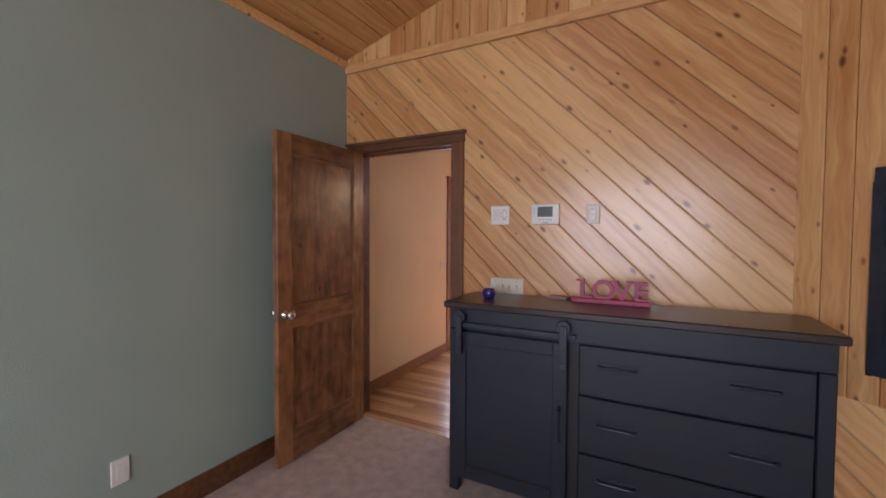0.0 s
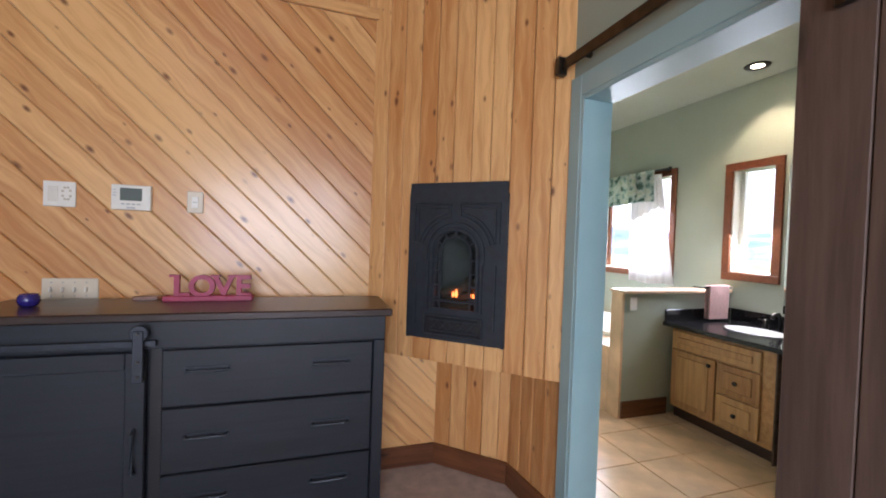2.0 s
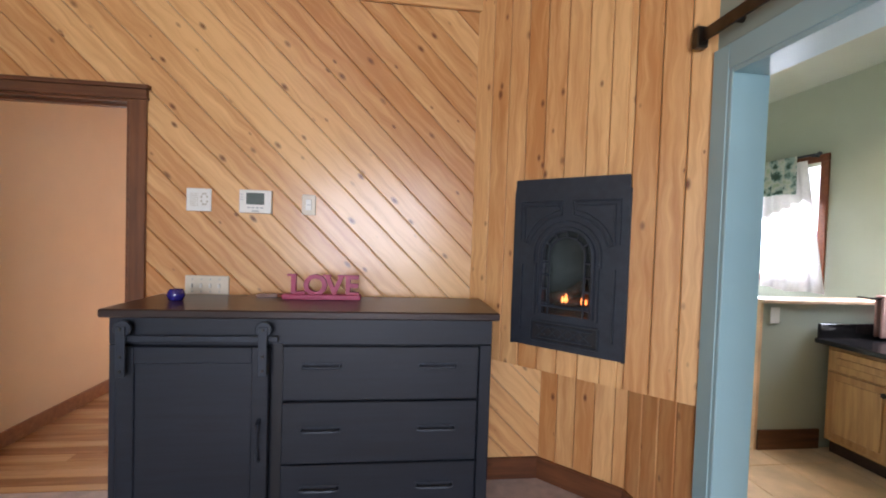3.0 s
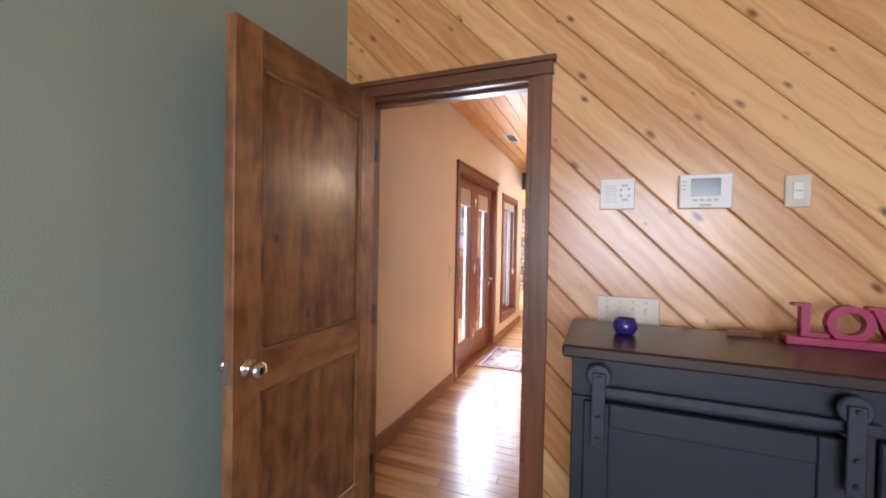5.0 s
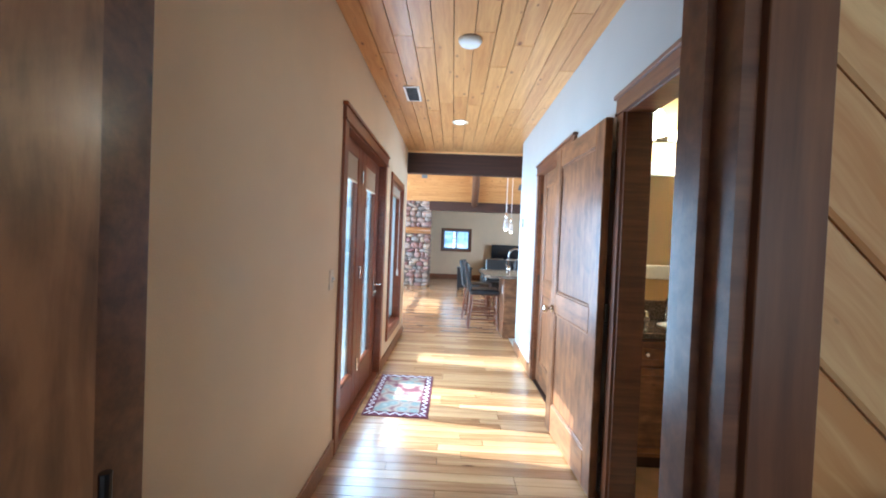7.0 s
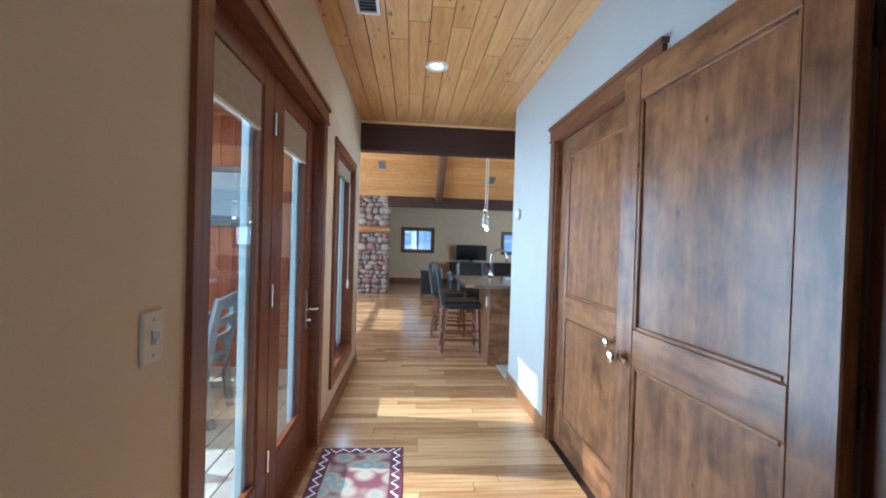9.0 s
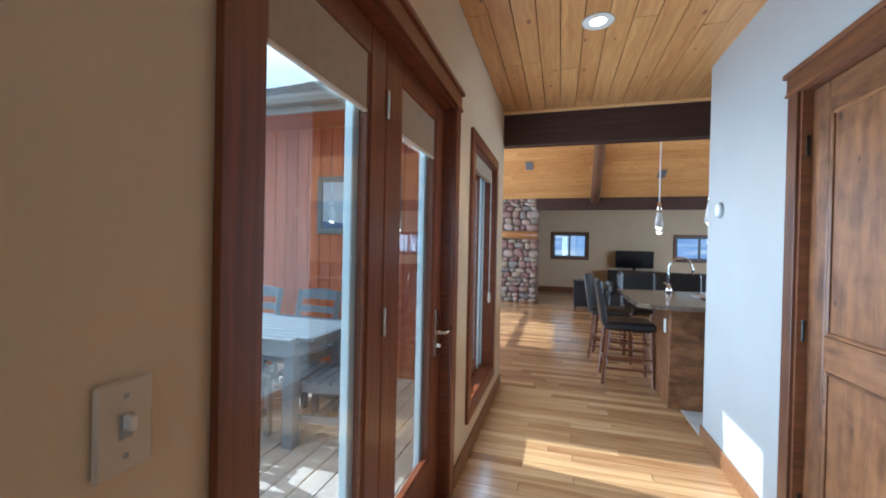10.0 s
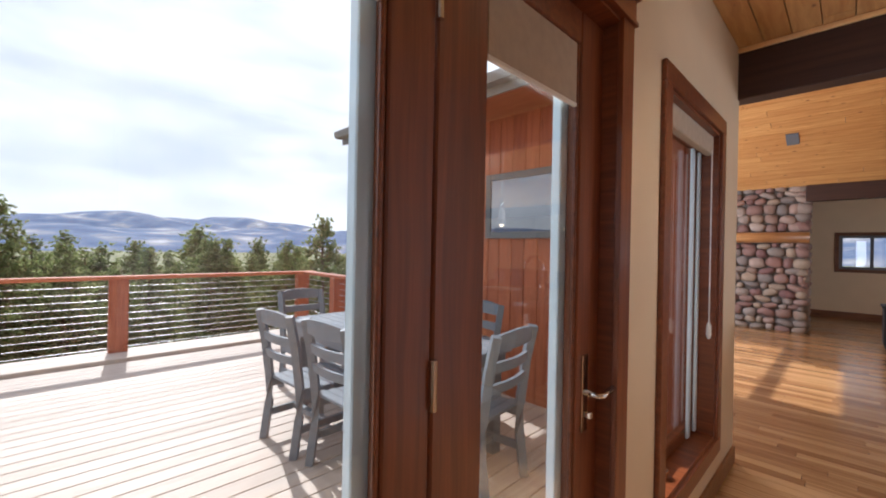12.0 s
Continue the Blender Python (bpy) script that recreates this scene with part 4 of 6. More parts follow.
# ---- bedroom things ----
def dresser():
    ob = thing("dresser", Matrix(), "charcoal sliding-door dresser with a dark walnut top", "dresser")
    x0, x1, yf, yb = -0.92, 0.71, 2.125, 2.52
    part("top", box(-0.948, 0.738, 2.096, 2.545, 1.040, 1.076, 0.006), M_CTOP, ob, "dark walnut-brown top")
    part("carcass", box(x0 + 0.004, x1 - 0.004, yf + 0.03, yb, 0.10, 1.04), M_CHAR, ob)
    part("top_rail", box(x0, x1, yf, yf + 0.03, 0.925, 1.039, 0.003), M_CHAR, ob)
    for a, b in ((x0, x0 + 0.055), (x1 - 0.055, x1)):
        up = part("corner_post", box(0.0, 0.924, a, b, yf, yf + 0.05, 0.004), M_CHAR, ob)
        up.matrix_basis = basis((0, 0, 0), (0, 0, 1), (1, 0, 0))
    for x in (x0, x1 - 0.06):
        part("foot", prism([(x, yb - 0.06), (x + 0.06, yb - 0.06), (x + 0.055, yb), (x + 0.005, yb)], 0, 0.1), M_CHAR, ob)
    part("plinth", box(x0 + 0.055, x1 - 0.055, yf + 0.012, yf + 0.03, 0.075, 0.125, 0.003), M_CHAR, ob)
    # matt black strip stands in for the shaded gap beside the sliding door
    part("divider", box(-0.265, -0.225, yf + 0.018, yf + 0.031, 0.1, 0.925), M_BLACK, ob)
    for z0, z1 in ((0.672, 0.915), (0.387, 0.664), (0.128, 0.379)):
        dr = part("drawer", box(-0.222, x1 - 0.058, yf + 0.004, yf + 0.026, z0, z1, 0.004), M_CHAR, ob)
        zc = z0 + 0.155 if z0 > 0.2 else z0 + 0.15
        for xc in (-0.052, 0.463):
            h = part("handle", tube([(xc - 0.078, yf + 0.004, zc), (xc - 0.078, yf - 0.02, zc), (xc - 0.06, yf - 0.024, zc), (xc + 0.06, yf - 0.024, zc), (xc + 0.078, yf - 0.02, zc), (xc + 0.078, yf + 0.004, zc)], 0.0065, 8), M_IRON, dr, "black bar handle")
            part("handle_plate", box(xc - 0.088, xc + 0.088, yf + 0.001, yf + 0.004, zc - 0.014, zc + 0.014, 0.001), M_IRON, dr)
    sd = part("sliding_door", box(-0.885, -0.275, yf - 0.004, yf + 0.012, 0.09, 0.915, 0.003), M_CHAR, ob)
    for a, b, c, d in ((-0.885, -0.815, 0.09, 0.915), (-0.345, -0.275, 0.09, 0.915), (-0.815, -0.345, 0.845, 0.915), (-0.815, -0.345, 0.09, 0.17)):
        part("door_frame", box(a, b, yf - 0.013, yf - 0.004, c, d, 0.003), M_CHAR, sd)
    part("handle", tube([(-0.310, yf - 0.013, 0.42), (-0.310, yf - 0.038, 0.43), (-0.310, yf - 0.038, 0.59), (-0.310, yf - 0.013, 0.60)], 0.008, 8), M_IRON, sd, "black bar handle")
    part("track", box(-0.86, -0.235, yf - 0.028, yf - 0.016, 0.942, 0.966, 0.002), M_IRON, ob, "flat black rail")
    for x in (-0.845, -0.290):
        rl = part("roller", lathe([(0.030, 0), (0.034, 0.003), (0.034, 0.012), (0.030, 0.015)], 24), M_IRON, ob, "black roller wheel", pose(x, yf - 0.030, 0.998, 90, 0, 0))
        part("strap", box(x - 0.018, x + 0.018, yf - 0.052, yf - 0.045, 0.80, 1.01, 0.002), M_IRON, ob)
        for z in (0.825, 0.885, 0.998):
            part("bolt", lathe([(0.007, 0), (0.006, 0.004)], 8), M_PEWTER, ob, m=pose(x, yf - 0.052, z, 90, 0, 0))


dresser()


def text_mesh(body, size, depth):
    cu = bpy.data.curves.new("letters", "FONT")
    cu.body, cu.size, cu.extrude, cu.align_x, cu.offset = body, size, depth, "CENTER", 0.004
    cu.resolution_u = 3
    ob = bpy.data.objects.new("letters", cu)
    scene.collection.objects.link(ob)
    me = bpy.data.meshes.new_from_object(ob.evaluated_get(bpy.context.evaluated_depsgraph_get()))
    bpy.data.objects.remove(ob)
    return me


sign = thing("word_sign", pose(-0.115, 2.44, 1.076), "raspberry painted wooden LOVE letters on the dresser", "sign")
part("base", box(-0.195, 0.195, -0.03, 0.03, 0, 0.026, 0.003), M_ROSE, sign)
for ch, x in (("L", -0.125), ("O", -0.035), ("V", 0.06), ("E", 0.148)):
    me = text_mesh(ch, 0.148, 0.014)
    me.materials.append(M_ROSE)
    o = new("letter", me)
    o.parent = sign
    o.matrix_basis = pose(x, 0, 0.022, 90, 0, 0)
def serif(x, z, w):
    part("serif", box(x - w / 2, x + w / 2, -0.0135, 0.0135, z, z + 0.010, 0.001), M_ROSE, sign)
for x, z, w in ((-0.152, 0.117, 0.045), (0.022, 0.117, 0.042), (0.098, 0.117, 0.042)):
    serif(x, z, w)
cup = thing("votive_cup", pose(-0.768, 2.335, 1.076) @ Matrix.Scale(0.84, 4), "cobalt blue glazed votive cup on the dresser", "cup")
part("bowl", lathe([(0.026, 0), (0.036, 0.006), (0.046, 0.028), (0.043, 0.05), (0.037, 0.056), (0.039, 0.062), (0.035, 0.062), (0.034, 0.052), (0.02, 0.045)], 28), M_BLUE, cup, smooth=True)
fig = thing("wooden_keepsake", pose(-0.385, 2.5, 1.076, 0, 0, 8), "small flat carved wooden piece on the dresser", "ornament")
part("carving", prism([(-0.07, -0.02), (0.03, -0.025), (0.075, 0.0), (0.03, 0.02), (-0.05, 0.02)], 0, 0.016), M_CHERRY, fig)


def wall_plate(name, x0, x1, z0, z1, label, category, d=0.008, mat=None):
    ob = thing(name, pose((x0 + x1) / 2, YP, (z0 + z1) / 2), label, category)
    w, h = (x1 - x0) / 2, (z1 - z0) / 2
    part("plate", box(-w, w, -d, 0, -h, h, 0.003), mat or M_WHITE, ob)
    return ob, w, h


ob, w, h = wall_plate("intercom", -0.858, -0.732, 1.513, 1.634, "white intercom panel with a speaker grille on the planks", "intercom")
for i in range(7):
    for k in range(5):
        part("grille_hole", box(-0.042 + k * 0.0085, -0.038 + k * 0.0085, -0.0092, -0.008, -0.034 + i * 0.0105, -0.029 + i * 0.0105), M_DOTS, ob)
for k in range(8):
    a = math.pi * (0.15 + 0.245 * k)
    part("button", lathe([(0.0055, 0), (0.005, 0.003)], 10), M_DOTS, ob, m=pose(0.028 + 0.016 * math.cos(a), -0.008, 0.004 + 0.03 * math.sin(a), 90, 0, 0))
ob, w, h = wall_plate("thermostat", -0.584, -0.418, 1.512, 1.636, "white wall thermostat with a grey display", "thermostat", 0.026)
part("display", box(-0.046, 0.046, -0.028, -0.026, -0.016, 0.046, 0.001), M_LCD, ob)
for i in range(4):
    part("button", box(-0.04 + i * 0.022, -0.026 + i * 0.022, -0.0285, -0.026, -0.036, -0.030), M_PRINT, ob)
for i in range(3):
    part("button", box(-0.076, -0.062, -0.0285, -0.026, 0.006 + i * 0.014, 0.009 + i * 0.014), M_PRINT, ob)
part("logo_bar", box(-0.018, 0.018, -0.027, -0.026, -0.054, -0.048), M_PRINT, ob)
ob, w, h = wall_plate("wall_switch", -0.264, -0.19, 1.513, 1.625, "ivory wall switch plate on the planks", "switch", mat=M_IVORY)
part("rocker", box(-0.016, 0.016, -0.012, -0.008, -0.03, 0.03, 0.002), M_WHITE, ob)
part("slot", box(-0.01, 0.01, -0.013, -0.012, -0.002, 0.002), M_PRINT, ob)
ob, w, h = wall_plate("switch_plate", -0.858, -0.635, 1.061, 1.169, "ivory plate with four toggle switches", "switch", mat=M_IVORY)
for i in range(4):
    part("toggle", box(-0.079 + i * 0.046, -0.069 + i * 0.046, -0.022, -0.008, -0.012, 0.012, 0.003), M_WHITE, ob)
    for z in (-0.035, 0.031):
        part("screw", box(-0.077 + i * 0.046, -0.071 + i * 0.046, -0.0095, -0.008, z, z + 0.006), M_PRINT, ob)
ob = thing("wall_outlet", pose(XB, 1.04, 0.345), "white cover plate low on the green wall", "outlet")
part("plate", box(0, 0.008, -0.037, 0.037, -0.06, 0.06, 0.003), M_WHITE, ob)
part("insert", box(0.008, 0.011, -0.017, 0.017, -0.035, 0.035, 0.002), M_WHITE, ob)


def fireplace():
    fw, fh = F1 - F0, FZ1 - FZ0
    ob = thing("fireplace_insert", CM @ pose(F0, FZ0, 0), "black cast-iron gas fireplace insert with an arched glass front", "fireplace")
    cx, r, spring, foot = fw / 2, 0.118, 0.475, 0.175
    # face plate with an arched hole
    hole = [(cx - r, foot)] + [(cx - r, foot + (spring - foot) * k / 4) for k in (1, 2, 3)]
    hole += [(cx - r * math.cos(math.pi * k / 20), spring + r * math.sin(math.pi * k / 20)) for k in range(21)]
    hole += [(cx + r, foot + (spring - foot) * k / 4) for k in (3, 2, 1)] + [(cx + r, foot)]
    def border(p):
        c = Vector((cx, 0.40))
        d = Vector(p) - c
        s = min((fw / 2) / abs(d.x) if abs(d.x) > 1e-6 else 9e9, ((fh - 0.40) if d.y > 0 else 0.40) / abs(d.y) if abs(d.y) > 1e-6 else 9e9)
        q = c + d * s
        return q.x, q.y
    bm = bmesh.new()
    outer = [border(p) for p in hole]
    rows = []
    for z, pts in ((0.004, outer), (0.022, outer), (0.022, hole), (-0.03, hole)):
        rows.append([bm.verts.new((x, y, z)) for x, y in pts])
    for a, b in zip(rows, rows[1:]):
        for i in range(len(hole)):
            j = (i + 1) % len(hole)
            bm.faces.new((a[i], a[j], b[j], b[i]))
    part("face_plate", bm, M_IRON, ob)
    part("backing_frame", box(-0.006, 0.012, -0.004, fh - 0.06, 0.0, 0.020, 0.002), M_IRON, ob)
    part("backing_frame", box(fw - 0.012, fw + 0.006, -0.004, fh - 0.06, 0.0, 0.020, 0.002), M_IRON, ob)
    for n_, (x0, x1, y0, y1) in (("corner_fill", (0, fw, fh - 0.12, fh)), ("corner_fill", (0, fw, 0, 0.12)), ):
        part(n_, box(x0, x1, y0, y1, 0.003, 0.0212, 0.002), M_IRON, ob)
    def arch(rad, x0=cx, z=0.026, low=spring, leg=foot, tr=0.008, name="arch_moulding"):
        pts = [(x0 - rad, leg, z)] + [(x0 - rad * math.cos(math.pi * k / 24), low + rad * math.sin(math.pi * k / 24), z) for k in range(25)] + [(x0 + rad, leg, z)]
        part(name, tube(pts, tr, 6), M_IRON, ob)
    arch(0.132, tr=0.010)
    arch(0.165, leg=0.42, tr=0.006)
    arch(0.088, z=0.012, tr=0.006, name="grille_arch")
    for k in range(1, 6):
        a = math.pi * k / 6
        part("grille_bar", tube([(cx - 0.088 * math.cos(a), spring + 0.088 * math.sin(a), 0.012), (cx - 0.122 * math.cos(a), spring + 0.122 * math.sin(a), 0.012)], 0.006, 6), M_IRON, ob)
    for y in (0.23, 0.30, 0.37, 0.44):
        for s in (-1, 1):
            part("grille_bar", tube([(cx + s * 0.088, y, 0.012), (cx + s * 0.122, y, 0.012)], 0.006, 6), M_IRON, ob)
    part("grille_bar", tube([(cx - 0.12, 0.215, 0.012), (cx + 0.12, 0.215, 0.012)], 0.007, 6), M_IRON, ob)
    for s in (-1, 1):
        for k, o in enumerate((0.0, 0.022)):
            xa, xb = cx + s * (0.025 + o), cx + s * (fw / 2 - 0.035 - o)
            arc = [(cx + s * (0.20 + o) * math.cos(t), spring + (0.20 + o) * math.sin(t), 0.0235) for t in (0.25, 0.45, 0.65, 0.85, 1.05, 1.25, 1.42)]
            part("spandrel_moulding", tube(arc + [(xa, fh - 0.115 - o, 0.0235), (xb, fh - 0.115 - o, 0.0235), (xb, spring + 0.06, 0.0235), arc[0]], 0.005, 6), M_IRON, ob)
        x = cx + s * (fw / 2 - 0.05)
        part("side_moulding", tube([(x, 0.08, 0.0235), (x, 0.42, 0.0235)], 0.005, 6), M_IRON, ob)
        x = cx + s * 0.155
        part("side_moulding", tube([(x, 0.165, 0.0235), (x, 0.43, 0.0235), (cx + s * 0.132, 0.43, 0.0235)], 0.007, 6), M_IRON, ob)
    # vent grille at the foot; a flat black plate paints the shade behind it
    part("vent_recess", box(cx - 0.165, cx + 0.165, 0.035, 0.135, 0.0205, 0.0225), M_BLACK, ob)
    for a, b in (((cx - 0.165, 0.035), (cx + 0.165, 0.035)), ((cx - 0.165, 0.135), (cx + 0.165, 0.135)), ((cx - 0.165, 0.035), (cx - 0.165, 0.135)), ((cx + 0.165, 0.035), (cx + 0.165, 0.135)), ((cx - 0.14, 0.055), (cx + 0.14, 0.055)), ((cx - 0.14, 0.115), (cx + 0.14, 0.115))):
        part("vent_frame", tube([(*a, 0.026), (*b, 0.026)], 0.006, 6), M_IRON, ob)
    for k in range(5):
        x = cx - 0.13 + k * 0.052
        for ya, yb in ((0.058, 0.112), (0.112, 0.058)):
            part("lattice", tube([(x, ya, 0.025), (x + 0.052, yb, 0.025)], 0.0035, 6), M_IRON, ob)
    part("pane", box(cx - r, cx + r, foot, spring + r, -0.012, -0.008), M_GLASS_F, ob)
    bm = bmesh.new()
    add_box(bm, 0.04, fw - 0.04, 0.05, fh - 0.07, -0.34, -0.32)
    add_box(bm, 0.04, 0.06, 0.05, fh - 0.07, -0.32, -0.005)
    add_box(bm, fw - 0.06, fw - 0.04, 0.05, fh - 0.07, -0.32, -0.005)
    add_box(bm, 0.06, fw - 0.06, 0.05, 0.17, -0.32, -0.031)
    add_box(bm, 0.06, fw - 0.06, fh - 0.09, fh - 0.07, -0.32, -0.005)
    part("firebox", bm, M_FIREBOX, ob, "grey steel firebox")
    for k, (xa, ya, xb, yb, z) in enumerate(((0.17, 0.20, 0.40, 0.23, -0.16), (0.19, 0.225, 0.33, 0.31, -0.14), (0.39, 0.21, 0.29, 0.325, -0.12), (0.16, 0.235, 0.27, 0.265, -0.09))):
        part("log", tube([(xa, ya, z), ((xa + xb) / 2, (ya + yb) / 2 + 0.01, z - 0.02), (xb, yb, z - 0.03)], 0.028, 10, taper=0.022), M_BARK, ob, "charred ceramic log", smooth=True)
    for x, s, z in ((0.235, 0.5, -0.08), (0.252, 0.7, -0.085), (0.335, 0.55, -0.08), (0.352, 0.4, -0.09)):
        part("flame", lathe([(0.004, 0.0), (0.016 * s, 0.015), (0.013 * s, 0.035 * s), (0.005, 0.055 * s), (0.001, 0.07 * s)], 10), M_FLAME, ob, "orange gas flame", pose(x, 0.225, z, -90, 0, 0), True)


fireplace()

# ---- bathroom ----
bm = box(1.66, 4.0, -1.0, 5.0, -0.12, -0.012)
structure("floor_bathroom", bm, M_GROUT, "grouted bed of the bathroom floor", "floor")
bm = bmesh.new()
for a, b, c, d in ((-1.0, 2.49, 0, 3.0), (2.49, 2.84, 0, 1.22), (2.49, 2.84, 2.14, 3.0), (2.84, 3.5, 0, 3.0), (3.5, 4.55, 0, 1.16), (3.5, 4.55, 2.2, 3.0), (4.55, 5.1, 0, 3.0)):
    add_box(bm, 4.0, 4.15, a, b, c, d)
structure("wall_bath_east", bm, M_SAGE, "sage painted bathroom wall with two windows", "wall")
structure("wall_bath_north", box(1.66, 4.0, 5.0, 5.1, 0, 3.0), M_SAGE, "sage painted bathroom wall", "wall")
structure("wall_bath_south", box(1.66, 4.0, -1.1, -1.0, 0, 3.0), M_SAGE, "sage painted bathroom wall", "wall")
structure("wall_bath_inner", box(1.66, 1.665, OY1 + 0.02, 5.0, 0, 3.0), M_SAGE, "sage painted bathroom wall", "wall")
structure("ceiling_bath", box(1.655, 4.15, -1.1, 5.1, 2.90, 3.0), M_SAGE, "sage painted bathroom ceiling", "ceiling")
for y0, y1, z0, z1, n_ in ((2.49, 2.84, 1.22, 2.14, "narrow bathroom window with red-brown wooden casing"), (3.5, 4.55, 1.16, 2.2, "curtained bathroom window with wooden frame")):
    ob = thing("window_bath", Matrix(), n_, "window", "bathroom windows", "structure")
    casing(ob, y0, y1, z0, z1, 0.07, 0.02, M_FIR, "x", 4.0, -1)
    part("jamb", box(4.0, 4.1, y1 - 0.012, y1, z0, z1), M_WHITE, ob)
    part("sill", box(4.0, 4.1, y0, y1, z0, z0 + 0.012), M_WHITE, ob)
    for a, b in ((y0, y0 + 0.045), (y1 - 0.045, y1)) + (((y0 + y1) / 2 - 0.03, (y0 + y1) / 2 + 0.03),) * (y1 - y0 > 0.6):
        part("window_frame", box(4.08, 4.12, a, b, z0, z1), M_WHITE if y0 < 3 else M_FIR, ob)
    part("pane", box(4.1, 4.104, y0, y1, z0, z1), M_GLASS, ob)


def curtain(name, y0, y1, z0, z1, x, mat, label, waves, spread=0.0, amp=0.018):
    bm = bmesh.new()
    rows = []
    for k in range(9):
        t = k / 8
        z = z1 + (z0 - z1) * t
        row = []
        for i in range(49):
            s = i / 48
            y = y0 - spread * t * (1 - s) + (y1 - y0 + 0) * s
            row.append((x + amp * (0.4 + 0.6 * t) * math.sin(s * waves * 2 * math.pi + 0.7 * t) - 0.004, y, z + 0.01 * math.sin(s * 9) * t))
        rows.append([bm.verts.new(p) for p in row])
    for a, b in zip(rows, rows[1:]):
        for i in range(48):
            bm.faces.new((a[i], a[i + 1], b[i + 1], b[i]))
    bmesh.ops.solidify(bm, geom=list(bm.faces), thickness=0.004)
    ob = thing(name, Matrix(), label, "curtain")
    part("cloth", bm, mat, ob, smooth=True)
    return ob


curtain("curtain", 3.56, 3.98, 1.03, 2.22, 3.92, M_LINEN, "sheer white curtain hanging beside the bathroom window", 5, 0.20)
curtain("valance", 3.62, 4.75, 1.92, 2.27, 3.88, M_FLORAL, "green floral valance on the curtain rod", 9)
rod = thing("curtain_rod", Matrix(), "thin black curtain rod with a finial", "rod")
part("pole", tube([(3.90, 3.46, 2.26), (3.90, 4.8, 2.26)], 0.009, 8), M_IRON, rod)
part("finial", lathe([(0.006, 0), (0.018, 0.012), (0.014, 0.028), (0.003, 0.036)], 12), M_IRON, rod, m=pose(3.90, 3.46, 2.26, 90, 0, 0))
part("bracket", box(3.9, 4.0, 3.51, 3.525, 2.245, 2.265, 0.002), M_IRON, rod)
knee = thing("wall_knee", Matrix(), "low sage half wall with a pale tiled cap beside the tub", "wall", kind="structure")
part("core", box(2.81, 4.0, 2.83, 2.94, 0, 1.035), M_SAGE, knee)
part("cap", box(2.78, 4.0, 2.80, 2.97, 1.035, 1.062, 0.004), M_TILE, knee)
part("tiled_end", box(2.785, 2.808, 2.825, 2.95, 0, 1.034), M_TILE, knee)
structure("baseboard_knee", box(2.81, 3.29, 2.812, 2.829, 0, 0.14, 0.003), M_TRIM, "stained baseboard on the half wall", "baseboard")
ob = thing("outlet_plate", pose(2.90, 2.829, 0.95), "white outlet plate on the half wall", "outlet")
part("plate", box(-0.035, 0.035, -0.007, 0, -0.057, 0.057, 0.002), M_WHITE, ob)
tub = thing("bathtub", pose(0, 0, 0), "tiled tub surround behind the half wall", "bathtub")
part("surround", box(2.79, 4.0, 2.96, 4.9, 0, 0.56, 0.005), M_TILE, tub)
part("tub_rim", prism([(2.95 + 0.45 + 0.52 * math.cos(t * math.pi / 16), 3.95 + 0.85 * math.sin(t * math.pi / 16)) for t in range(32)], 0.56, 0.60), M_PORC, tub)


